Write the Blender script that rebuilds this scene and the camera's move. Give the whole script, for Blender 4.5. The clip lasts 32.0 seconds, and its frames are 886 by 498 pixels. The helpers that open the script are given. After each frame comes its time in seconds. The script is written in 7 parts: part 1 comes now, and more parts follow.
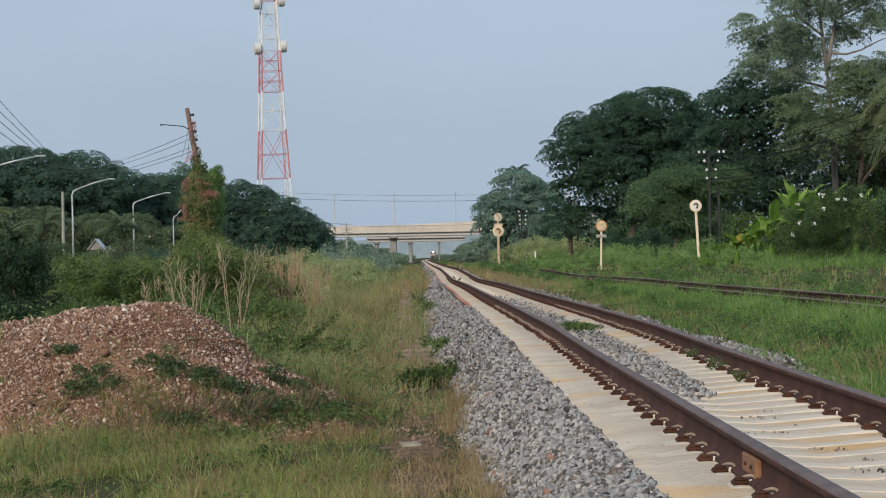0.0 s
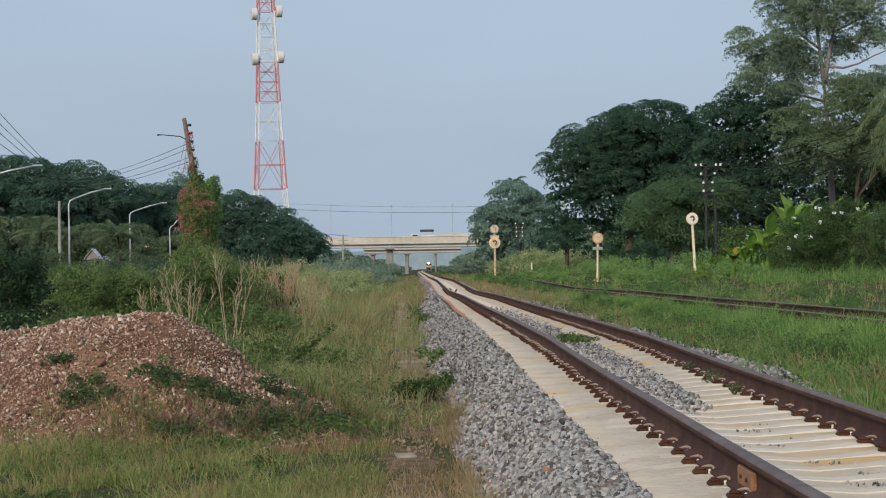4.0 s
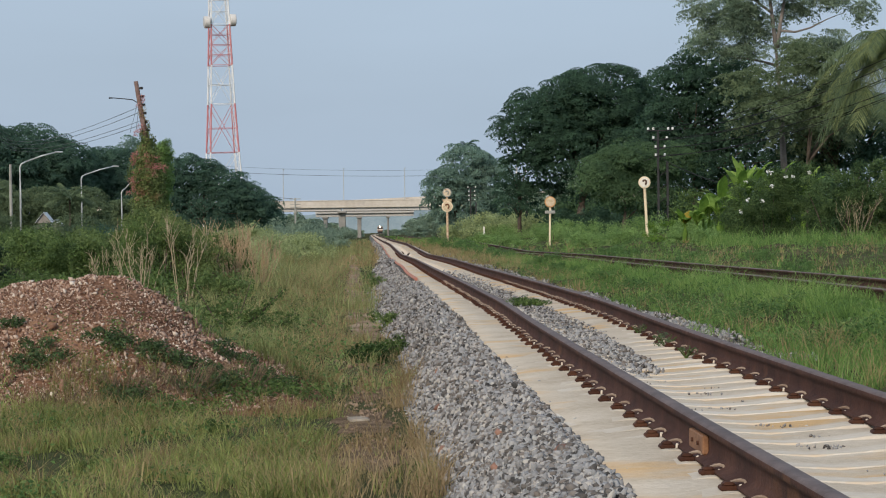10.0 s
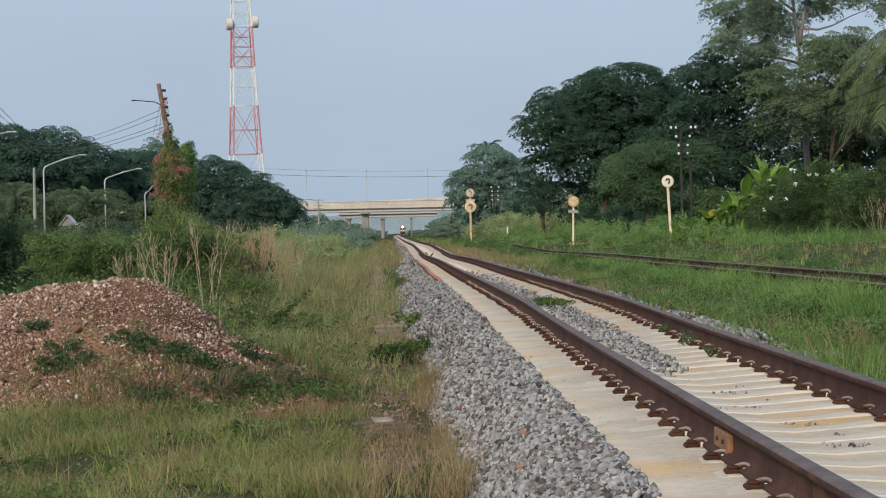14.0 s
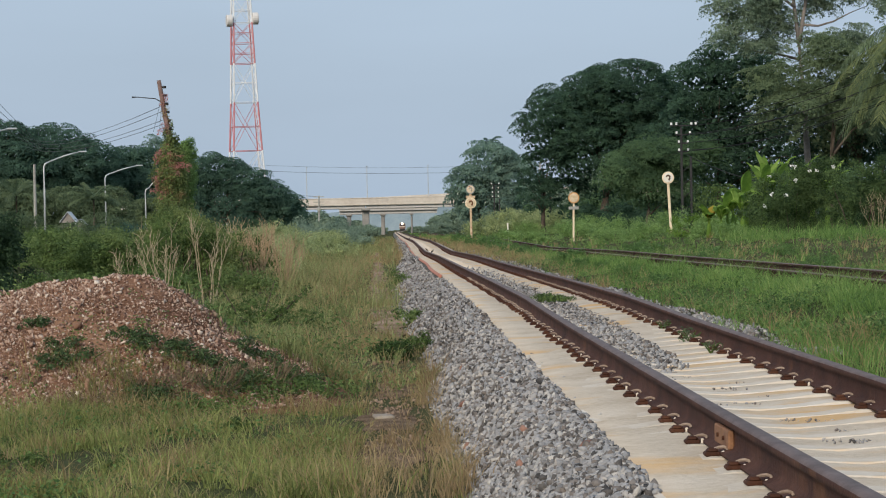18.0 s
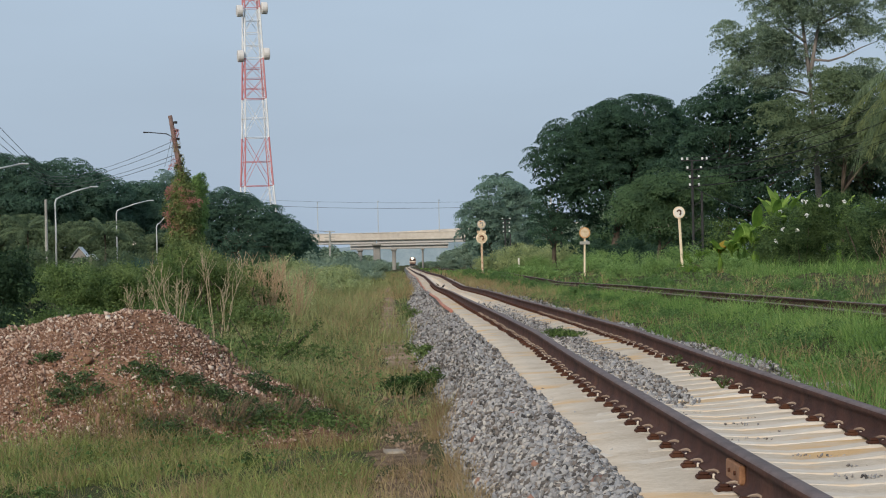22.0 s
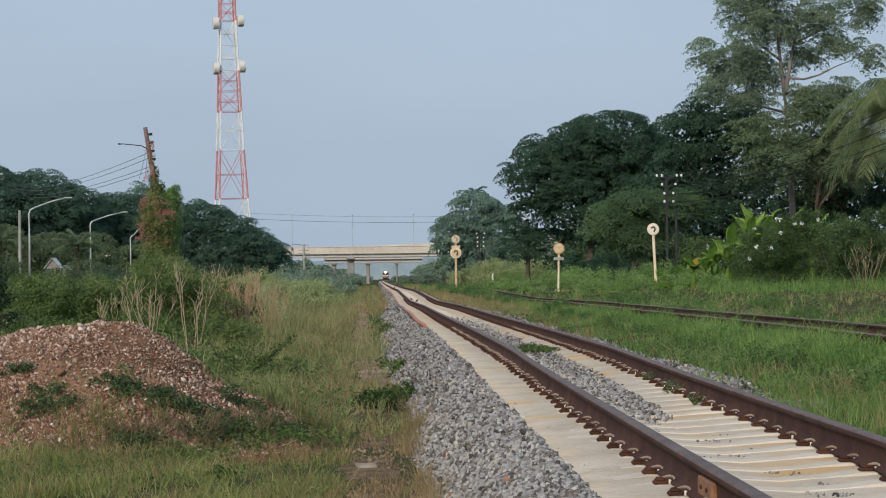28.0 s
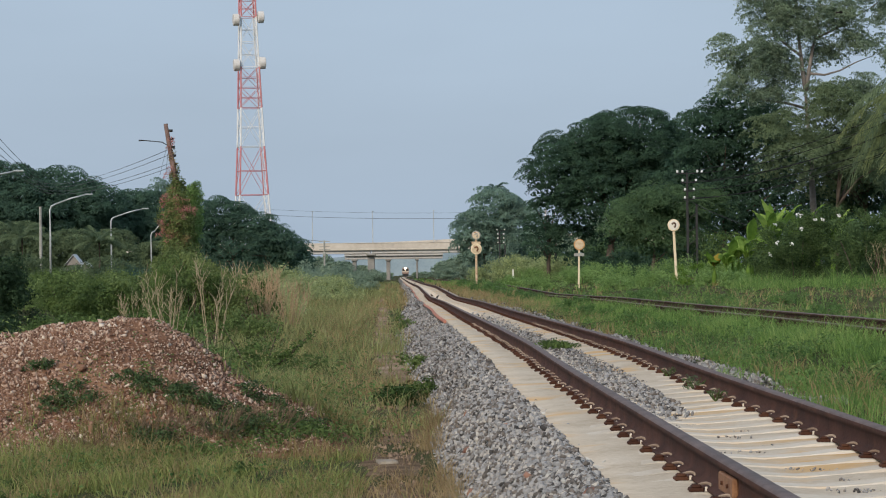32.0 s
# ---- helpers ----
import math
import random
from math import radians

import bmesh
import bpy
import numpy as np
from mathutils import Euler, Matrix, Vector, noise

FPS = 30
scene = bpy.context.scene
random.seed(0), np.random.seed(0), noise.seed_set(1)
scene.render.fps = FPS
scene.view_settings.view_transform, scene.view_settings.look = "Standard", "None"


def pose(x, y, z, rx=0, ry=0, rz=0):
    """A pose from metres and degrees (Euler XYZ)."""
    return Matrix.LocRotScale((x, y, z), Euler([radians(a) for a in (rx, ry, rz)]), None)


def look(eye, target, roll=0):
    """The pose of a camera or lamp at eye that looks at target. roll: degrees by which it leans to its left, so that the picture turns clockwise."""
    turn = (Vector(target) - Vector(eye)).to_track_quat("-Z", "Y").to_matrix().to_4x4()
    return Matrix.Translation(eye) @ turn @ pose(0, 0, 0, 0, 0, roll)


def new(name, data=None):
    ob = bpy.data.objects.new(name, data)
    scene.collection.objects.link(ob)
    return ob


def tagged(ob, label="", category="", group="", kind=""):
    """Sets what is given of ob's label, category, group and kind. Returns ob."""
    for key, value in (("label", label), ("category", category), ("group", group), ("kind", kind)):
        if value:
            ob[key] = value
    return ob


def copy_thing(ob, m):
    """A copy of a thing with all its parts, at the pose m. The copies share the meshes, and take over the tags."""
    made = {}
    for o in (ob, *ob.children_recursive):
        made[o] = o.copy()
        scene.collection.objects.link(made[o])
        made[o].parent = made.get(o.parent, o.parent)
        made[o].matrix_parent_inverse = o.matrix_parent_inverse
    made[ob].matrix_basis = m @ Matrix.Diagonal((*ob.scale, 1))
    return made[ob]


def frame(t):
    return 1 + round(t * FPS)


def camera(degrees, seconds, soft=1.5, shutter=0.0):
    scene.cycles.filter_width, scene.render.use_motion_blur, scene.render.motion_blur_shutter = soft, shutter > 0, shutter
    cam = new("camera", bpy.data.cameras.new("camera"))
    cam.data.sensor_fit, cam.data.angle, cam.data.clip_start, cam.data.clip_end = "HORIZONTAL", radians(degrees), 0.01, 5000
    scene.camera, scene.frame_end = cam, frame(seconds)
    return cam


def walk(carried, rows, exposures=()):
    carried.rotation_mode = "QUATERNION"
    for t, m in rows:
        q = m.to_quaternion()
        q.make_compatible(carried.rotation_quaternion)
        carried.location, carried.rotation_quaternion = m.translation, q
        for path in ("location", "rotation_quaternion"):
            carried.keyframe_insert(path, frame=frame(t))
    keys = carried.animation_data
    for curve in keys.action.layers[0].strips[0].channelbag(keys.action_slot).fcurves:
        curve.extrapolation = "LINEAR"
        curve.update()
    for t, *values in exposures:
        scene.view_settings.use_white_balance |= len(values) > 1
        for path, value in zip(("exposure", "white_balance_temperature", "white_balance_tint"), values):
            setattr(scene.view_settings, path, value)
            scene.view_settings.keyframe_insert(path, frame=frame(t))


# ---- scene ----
cam = camera(19.8, 32.0, soft=1.1)
EYE = (0.0, 0.0, 0.98)
# seconds, pitch, roll, yaw of the camera that is held by hand at one spot
ROWS = [
    (0, 90.168, 1.002, -0.560),
    (0.5, 90.077, 0.848, -0.596),
    (1, 89.929, 0.819, -0.657),
    (1.5, 89.811, 0.951, -0.736),
    (2, 89.902, 1.079, -0.855),
    (2.5, 89.992, 1.035, -0.845),
    (3, 90.139, 0.973, -0.714),
    (3.5, 90.426, 0.808, -0.664),
    (5.5, 90.400, 0.593, -0.660),
    (6, 90.260, 0.582, -0.835),
    (6.5, 90.147, 0.595, -0.956),
    (7, 89.980, 0.559, -1.150),
    (7.5, 89.979, 0.349, -1.432),
    (8, 89.997, 0.377, -1.598),
    (8.5, 89.886, 0.604, -1.579),
    (9, 89.726, 0.693, -1.618),
    (9.5, 89.611, 0.658, -1.758),
    (10, 89.592, 0.681, -1.715),
    (10.5, 89.736, 0.706, -1.384),
    (11, 89.827, 0.764, -1.208),
    (11.5, 89.710, 0.767, -1.323),
    (12, 89.576, 0.816, -1.454),
    (12.5, 89.522, 0.872, -1.385),
    (13, 89.537, 0.878, -1.330),
    (13.5, 89.570, 0.980, -1.281),
    (14, 89.607, 1.055, -1.188),
    (14.5, 89.697, 1.030, -1.303),
    (16.5, 89.825, 1.081, -1.450),
    (17, 89.751, 1.109, -1.430),
    (17.5, 89.639, 1.111, -1.317),
    (18, 89.528, 1.093, -1.180),
    (18.5, 89.682, 1.181, -1.038),
    (19, 89.826, 1.139, -0.967),
    (19.5, 89.888, 1.179, -0.904),
    (20, 89.973, 1.204, -0.902),
    (20.5, 90.020, 1.156, -0.984),
    (21, 90.114, 1.213, -0.951),
    (21.5, 90.202, 1.169, -0.924),
    (22, 90.322, 1.105, -0.932),
    (22.5, 90.401, 1.027, -1.030),
    (23, 90.482, 0.906, -1.163),
    (23.5, 90.594, 0.791, -1.266),
    (24, 90.691, 0.740, -1.375),
    (24.5, 90.679, 0.735, -1.460),
    (25, 90.493, 0.813, -1.515),
    (25.5, 90.350, 0.747, -1.493),
    (27.5, 90.680, 0.620, -1.696),
    (28, 90.642, 0.576, -1.521),
    (28.5, 90.607, 0.617, -1.307),
    (29, 90.584, 0.559, -1.241),
    (29.5, 90.611, 0.332, -1.384),
    (30, 90.575, 0.477, -1.427),
    (30.5, 90.470, 0.579, -1.315),
    (31, 90.444, 0.601, -1.188),
    (31.5, 90.478, 0.506, -1.085),
    (32, 90.560, 0.618, -1.061),
]
walk(cam, [(t, pose(*EYE, rx, ry, rz)) for t, rx, ry, rz in ROWS], [(0.0, -0.01), (7.0, -0.02), (12.0, 0.04), (18.0, 0.05), (25.0, -0.02), (32.0, -0.03)])

# ---- light ----
world = bpy.data.worlds.new("hazy_sky")
scene.world = world
world.use_nodes = True
wn, wl = world.node_tree.nodes, world.node_tree.links
wn.clear()
sky = wn.new("ShaderNodeTexSky")
sky.sky_type, sky.sun_disc = "NISHITA", False
sky.sun_elevation, sky.sun_rotation = radians(28), radians(200)
sky.air_density, sky.dust_density, sky.ozone_density = 1.2, 3.0, 1.5
gain = wn.new("ShaderNodeVectorMath")
gain.operation = "SCALE"
gain.inputs["Scale"].default_value = 0.09
wl.new(sky.outputs[0], gain.inputs[0])
# thin high cloud and haze over the blue
geo = wn.new("ShaderNodeNewGeometry")
sep = wn.new("ShaderNodeSeparateXYZ")
wl.new(geo.outputs["Normal"], sep.inputs[0])
ramp = wn.new("ShaderNodeValToRGB")
ramp.color_ramp.elements[0].position, ramp.color_ramp.elements[0].color = 0.0, (0.44, 0.552, 0.695, 1)
ramp.color_ramp.elements[1].position, ramp.color_ramp.elements[1].color = 0.55, (0.86, 1.0, 1.12, 1)
mid = ramp.color_ramp.elements.new(0.11)
mid.color = (0.575, 0.742, 0.915, 1)
wl.new(sep.outputs["Z"], ramp.inputs[0])
cloud = wn.new("ShaderNodeTexNoise")
cloud.inputs["Scale"].default_value, cloud.inputs["Detail"].default_value = 2.6, 5.0
squash = wn.new("ShaderNodeMapping")
squash.inputs["Scale"].default_value = (1, 1, 3.5)
wl.new(geo.outputs["Normal"], squash.inputs[0])
wl.new(squash.outputs[0], cloud.inputs["Vector"])
shade = wn.new("ShaderNodeMapRange")
shade.inputs["From Min"].default_value, shade.inputs["From Max"].default_value = 0.3, 0.7
shade.inputs["To Min"].default_value, shade.inputs["To Max"].default_value = 0.91, 1.09
wl.new(cloud.outputs[0], shade.inputs[0])
veil = wn.new("ShaderNodeVectorMath")
veil.operation = "SCALE"
wl.new(ramp.outputs[0], veil.inputs[0])
wl.new(shade.outputs[0], veil.inputs["Scale"])
mix = wn.new("ShaderNodeMix")
mix.data_type = "RGBA"
mix.inputs["Factor"].default_value = 0.88
wl.new(gain.outputs[0], mix.inputs["A"])
wl.new(veil.outputs[0], mix.inputs["B"])
back = wn.new("ShaderNodeBackground")
back.inputs["Strength"].default_value = 1.0
wl.new(mix.outputs["Result"], back.inputs["Color"])
wl.new(back.outputs[0], wn.new("ShaderNodeOutputWorld").inputs[0])

sun = new("sun", bpy.data.lights.new("sun", "SUN"))
sun.data.energy, sun.data.angle, sun.data.color = 2.75, radians(11), (1.0, 0.88, 0.72)
sun.matrix_world = look((-40, -70, 45), (0, 0, 0))

# ---- materials ----


def material(name, colors, scale=3.0, rough=0.8, metal=0.0, bump=0.0, bump_scale=40.0, island=0.0, obj=0.0, leaf=0.0, stains=None, emit=0.0, spec=0.5):
    """colors: a ramp of (place, rgb) over two noises; island and obj add spread by piece; leaf: how much light passes through."""
    m = bpy.data.materials.new(name)
    m.use_nodes = True
    n, l = m.node_tree.nodes, m.node_tree.links
    b = n["Principled BSDF"]
    b.inputs["Roughness"].default_value, b.inputs["Metallic"].default_value = rough, metal
    b.inputs["Specular IOR Level"].default_value = spec
    co = n.new("ShaderNodeTexCoord")
    big = n.new("ShaderNodeTexNoise")
    big.inputs["Scale"].default_value, big.inputs["Detail"].default_value = scale, 6.0
    small = n.new("ShaderNodeTexNoise")
    small.inputs["Scale"].default_value, small.inputs["Detail"].default_value = scale * 11, 3.0
    l.new(co.outputs["Object"], big.inputs["Vector"])
    l.new(co.outputs["Object"], small.inputs["Vector"])
    def math_node(op, a, c):
        k = n.new("ShaderNodeMath")
        k.operation = op
        for i, v in enumerate((a, c)):
            if isinstance(v, (int, float)):
                k.inputs[i].default_value = v
            else:
                l.new(v, k.inputs[i])
        return k.outputs[0]
    f = math_node("ADD", math_node("MULTIPLY", big.outputs[0], 0.65), math_node("MULTIPLY", small.outputs[0], 0.35))
    f = math_node("ADD", math_node("MULTIPLY", math_node("SUBTRACT", f, 0.5), 2.2), 0.5)
    if island:
        g = n.new("ShaderNodeNewGeometry")
        f = math_node("ADD", math_node("MULTIPLY", f, 1 - island), math_node("MULTIPLY", g.outputs["Random Per Island"], island))
    if obj:
        o = n.new("ShaderNodeObjectInfo")
        f = math_node("ADD", math_node("MULTIPLY", f, 1 - obj), math_node("MULTIPLY", o.outputs["Random"], obj))
    r = n.new("ShaderNodeValToRGB")
    while len(r.color_ramp.elements) < len(colors):
        r.color_ramp.elements.new(0.5)
    for e, (p, c) in zip(r.color_ramp.elements, colors):
        e.position, e.color = p, (*c, 1)
    l.new(f, r.inputs[0])
    color = r.outputs[0]
    if stains:
        s = n.new("ShaderNodeTexNoise")
        s.inputs["Scale"].default_value, s.inputs["Detail"].default_value = stains[0], 5.0
        l.new(co.outputs["Object"], s.inputs["Vector"])
        k = n.new("ShaderNodeMapRange")
        k.inputs["From Min"].default_value, k.inputs["From Max"].default_value = stains[2], stains[2] + 0.12
        l.new(s.outputs[0], k.inputs[0])
        mx = n.new("ShaderNodeMix")
        mx.data_type = "RGBA"
        l.new(k.outputs[0], mx.inputs["Factor"])
        l.new(color, mx.inputs["A"])
        mx.inputs["B"].default_value = (*stains[1], 1)
        color = mx.outputs["Result"]
    l.new(color, b.inputs["Base Color"])
    if bump:
        t = n.new("ShaderNodeTexNoise")
        t.inputs["Scale"].default_value, t.inputs["Detail"].default_value = bump_scale, 5.0
        l.new(co.outputs["Object"], t.inputs["Vector"])
        u = n.new("ShaderNodeBump")
        u.inputs["Strength"].default_value, u.inputs["Distance"].default_value = bump, 0.02
        l.new(t.outputs[0], u.inputs["Height"])
        l.new(u.outputs[0], b.inputs["Normal"])
    if leaf:
        tr = n.new("ShaderNodeBsdfTranslucent")
        l.new(color, tr.inputs[0])
        ms = n.new("ShaderNodeMixShader")
        ms.inputs[0].default_value = leaf
        l.new(b.outputs[0], ms.inputs[1])
        l.new(tr.outputs[0], ms.inputs[2])
        l.new(ms.outputs[0], n["Material Output"].inputs[0])
    if emit:
        b.inputs["Emission Color"].default_value = (*colors[-1][1], 1)
        b.inputs["Emission Strength"].default_value = emit
    return m


def foliage(name, dark, light, scale=0.6, leaf=0.25, rough=0.65, spread=0.45):
    a, b = Vector(dark), Vector(light)
    # Noise varies leaf tone; its deepened dark end stands for shade between clumps.
    return material(name, [(0.0, tuple(a * 0.55)), (0.3, tuple(a)), (0.6, tuple(a.lerp(b, 0.55))), (1.0, tuple(b * 1.12))], scale, rough, island=spread * 0.75, leaf=leaf, spec=0.18)


SOIL = material("soil", [(0.15, (0.13, 0.088, 0.06)), (0.4, (0.225, 0.158, 0.112)), (0.65, (0.33, 0.24, 0.175)), (0.9, (0.43, 0.33, 0.25))], 0.9, 0.95, bump=0.12, bump_scale=6, spec=0.03)
# Green-brown earth, its ramp darkened for the shade among the grass blades.
GROUND = material("weedy_ground", [(0.1, (0.032, 0.04, 0.018)), (0.5, (0.06, 0.066, 0.03)), (0.9, (0.11, 0.10, 0.055))], 0.35, 0.95, bump=0.8, bump_scale=9, stains=(0.8, (0.12, 0.092, 0.06), 0.66), spec=0.03)
# Bed coloured darker than its stones, for the shade in the gaps.
BALLAST = material("ballast_bed", [(0.1, (0.05, 0.05, 0.048)), (0.5, (0.10, 0.098, 0.095)), (0.9, (0.22, 0.215, 0.21))], 14.0, 0.95, bump=1.0, bump_scale=30)
STONE = material("grey_stone", [(0.0, (0.03, 0.029, 0.029)), (0.14, (0.085, 0.08, 0.078)), (0.30, (0.19, 0.165, 0.148)), (0.46, (0.245, 0.243, 0.246)), (0.70, (0.345, 0.345, 0.352)), (0.86, (0.41, 0.378, 0.345)), (0.98, (0.57, 0.555, 0.53))], 14.0, 0.9, bump=0.5, bump_scale=60, island=0.85, spec=0.2)
STONE_ONE = material("single_grey_stone", [(0.0, (0.03, 0.029, 0.029)), (0.16, (0.10, 0.098, 0.098)), (0.32, (0.19, 0.17, 0.155)), (0.5, (0.25, 0.248, 0.25)), (0.75, (0.36, 0.36, 0.367)), (0.97, (0.54, 0.525, 0.50))], 14.0, 0.9, bump=0.5, bump_scale=60, obj=0.85, spec=0.2)
STONE_RED = material("reddish_stone", [(0.1, (0.15, 0.07, 0.05)), (0.9, (0.33, 0.18, 0.13))], 14.0, 0.85, island=0.6)
HEAP = material("heap_earth", [(0.1, (0.085, 0.044, 0.029)), (0.5, (0.18, 0.098, 0.063)), (0.9, (0.28, 0.165, 0.105))], 2.2, 0.95, bump=1.0, bump_scale=30, stains=(1.2, (0.33, 0.155, 0.08), 0.55), spec=0.05)
HEAP_STONE = material("heap_stone", [(0.05, (0.11, 0.065, 0.048)), (0.33, (0.25, 0.15, 0.112)), (0.62, (0.385, 0.255, 0.19)), (0.84, (0.52, 0.40, 0.32)), (1.0, (0.78, 0.71, 0.62))], 12.0, 0.9, island=0.85, spec=0.15)
HEAP_STONE_ONE = material("single_heap_stone", [(0.05, (0.12, 0.07, 0.05)), (0.4, (0.30, 0.19, 0.14)), (0.75, (0.45, 0.33, 0.26)), (1.0, (0.72, 0.64, 0.55))], 12.0, 0.9, obj=0.85, spec=0.15)
CLOD = material("red_earth_clod", [(0.1, (0.20, 0.10, 0.062)), (0.9, (0.36, 0.215, 0.145))], 9.0, 0.9, bump=0.8, bump_scale=50)
CONCRETE = material("sleeper_concrete", [(0.1, (0.47, 0.395, 0.31)), (0.5, (0.59, 0.52, 0.435)), (0.9, (0.68, 0.63, 0.565))], 2.5, 0.85, bump=0.25, bump_scale=35, obj=0.3, stains=(2.0, (0.60, 0.43, 0.26), 0.575))
PINK_END = material("red_sleeper_end", [(0.2, (0.42, 0.16, 0.10)), (0.8, (0.55, 0.28, 0.2))], 6.0, 0.85)
RUST = material("rusty_rail_side", [(0.1, (0.034, 0.015, 0.012)), (0.5, (0.062, 0.027, 0.020)), (0.9, (0.105, 0.050, 0.034))], 3.0, 0.8, 0.0, bump=0.3, bump_scale=60, stains=(1.7, (0.165, 0.078, 0.04), 0.64), spec=0.2)
RAIL_TOP = material("worn_rail_head", [(0.2, (0.078, 0.052, 0.046)), (0.8, (0.165, 0.12, 0.11))], 6.0, 0.6, 0.0, spec=0.3)
CLIP = material("rusted_clip", [(0.1, (0.034, 0.015, 0.011)), (0.5, (0.066, 0.027, 0.016)), (0.9, (0.123, 0.056, 0.031))], 18.0, 0.85, 0.0, bump=0.4, obj=0.4, spec=0.2)
CLIP_PALE = material("dusty_clip_rod", [(0.2, (0.216, 0.153, 0.113)), (0.8, (0.414, 0.333, 0.270))], 18.0, 0.8, obj=0.4)
CLIP_PAD = material("pale_insulator_pad", [(0.2, (0.62, 0.54, 0.45)), (0.8, (0.76, 0.69, 0.60))], 18.0, 0.8)
PLATE = material("orange_rust_plate", [(0.2, (0.15, 0.068, 0.034)), (0.8, (0.29, 0.145, 0.072))], 9.0, 0.8, bump=0.3)
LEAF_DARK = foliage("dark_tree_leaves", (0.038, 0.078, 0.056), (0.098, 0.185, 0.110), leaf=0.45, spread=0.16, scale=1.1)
LEAF_RAIN = foliage("raintree_leaves", (0.056, 0.108, 0.083), (0.13, 0.235, 0.16), leaf=0.46, spread=0.16, scale=1.1)
LEAF_TALL = foliage("tall_tree_leaves", (0.143, 0.208, 0.148), (0.363, 0.461, 0.313), leaf=0.45, spread=0.28)
LEAF_MID = foliage("feathery_leaves", (0.055, 0.104, 0.055), (0.155, 0.252, 0.11), leaf=0.42, spread=0.28)
# Far foliage: distance haze is mixed into the leaf colour.
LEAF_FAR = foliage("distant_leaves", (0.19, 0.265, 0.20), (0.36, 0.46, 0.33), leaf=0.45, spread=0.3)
LEAF_BUSH = foliage("bush_leaves", (0.060, 0.104, 0.034), (0.20, 0.29, 0.09), scale=1.3, leaf=0.34)
LEAF_HEDGE = foliage("hedge_leaves", (0.088, 0.14, 0.047), (0.28, 0.37, 0.135), scale=1.3, leaf=0.38, spread=0.35)
LEAF_LIME = foliage("fresh_green_leaves", (0.10, 0.19, 0.03), (0.26, 0.42, 0.08), leaf=0.4)
LEAF_BANANA = foliage("banana_leaves", (0.216, 0.346, 0.065), (0.497, 0.648, 0.194), leaf=0.45)
LEAF_PALM = foliage("palm_leaflets", (0.17, 0.21, 0.085), (0.40, 0.46, 0.20), leaf=0.45)
LEAF_YELLOW = foliage("yellowed_leaves", (0.30, 0.22, 0.03), (0.55, 0.45, 0.08), leaf=0.4)
GRASS = foliage("green_grass", (0.16, 0.18, 0.068), (0.46, 0.485, 0.22), 0.4, 0.38, spread=0.32)
GRASS_LUSH = material("lush_grass", [(0.05, (0.05, 0.105, 0.03)), (0.4, (0.125, 0.23, 0.06)), (0.65, (0.23, 0.365, 0.105)), (0.85, (0.36, 0.44, 0.16)), (1.0, (0.50, 0.45, 0.24))], 0.5, 0.65, island=0.4, leaf=0.4, spec=0.18)
GRASS_RED = foliage("reddish_dry_grass", (0.235, 0.16, 0.088), (0.50, 0.385, 0.23), 0.5, 0.36, spread=0.35)
GRASS_DRY = foliage("dry_grass", (0.25, 0.182, 0.085), (0.53, 0.43, 0.23), 0.5, 0.34, spread=0.35)
PINK = foliage("pink_blossom", (0.46, 0.17, 0.16), (0.66, 0.35, 0.32), leaf=0.35)
WHITE_PETAL = material("white_petals", [(0.2, (0.75, 0.76, 0.72)), (0.8, (0.85, 0.85, 0.82))], 5.0, 0.6)
BARK = material("bark", [(0.1, (0.06, 0.045, 0.035)), (0.5, (0.11, 0.085, 0.065)), (0.9, (0.18, 0.14, 0.11))], 2.0, 0.95, bump=0.8, bump_scale=14)
BARK_PALE = material("pale_bark", [(0.1, (0.119, 0.100, 0.089)), (0.5, (0.196, 0.174, 0.157)), (0.9, (0.281, 0.255, 0.234))], 1.0, 0.95, bump=0.5, bump_scale=10)
TWIG = material("dry_twig", [(0.1, (0.24, 0.185, 0.12)), (0.9, (0.50, 0.42, 0.28))], 3.0, 0.9, island=0.5)
CREAM = material("cream_paint", [(0.1, (0.58, 0.44, 0.26)), (0.5, (0.75, 0.63, 0.44)), (0.9, (0.82, 0.72, 0.56))], 4.0, 0.7, stains=(5.0, (0.45, 0.22, 0.10), 0.66))
CREAM_WORN = material("rust_worn_cream_paint", [(0.1, (0.34, 0.2, 0.12)), (0.5, (0.55, 0.41, 0.27)), (0.9, (0.68, 0.56, 0.4))], 5.0, 0.8, stains=(3.0, (0.30, 0.13, 0.07), 0.55))
SIGN_FACE = material("weathered_sign_face", [(0.1, (0.40, 0.28, 0.16)), (0.5, (0.62, 0.50, 0.34)), (0.9, (0.76, 0.67, 0.52))], 4.0, 0.6, stains=(4.0, (0.40, 0.19, 0.08), 0.6))
SIGN_WHITE = material("white_sign_face", [(0.1, (0.70, 0.66, 0.58)), (0.9, (0.83, 0.80, 0.73))], 3.0, 0.6)
SIGN_RIM = material("orange_sign_rim", [(0.2, (0.48, 0.24, 0.09)), (0.8, (0.66, 0.40, 0.18))], 4.0, 0.6)
SIGN_BLACK = material("faded_black_letter", [(0.2, (0.07, 0.04, 0.03)), (0.8, (0.15, 0.09, 0.06))], 4.0, 0.7)
STEEL_DARK = material("tarred_steel", [(0.2, (0.016, 0.017, 0.018)), (0.8, (0.04, 0.04, 0.042))], 2.0, 0.7, 0.2)
PORCELAIN = material("white_insulator", [(0.2, (0.70, 0.72, 0.72)), (0.8, (0.85, 0.86, 0.86))], 2.0, 0.25)
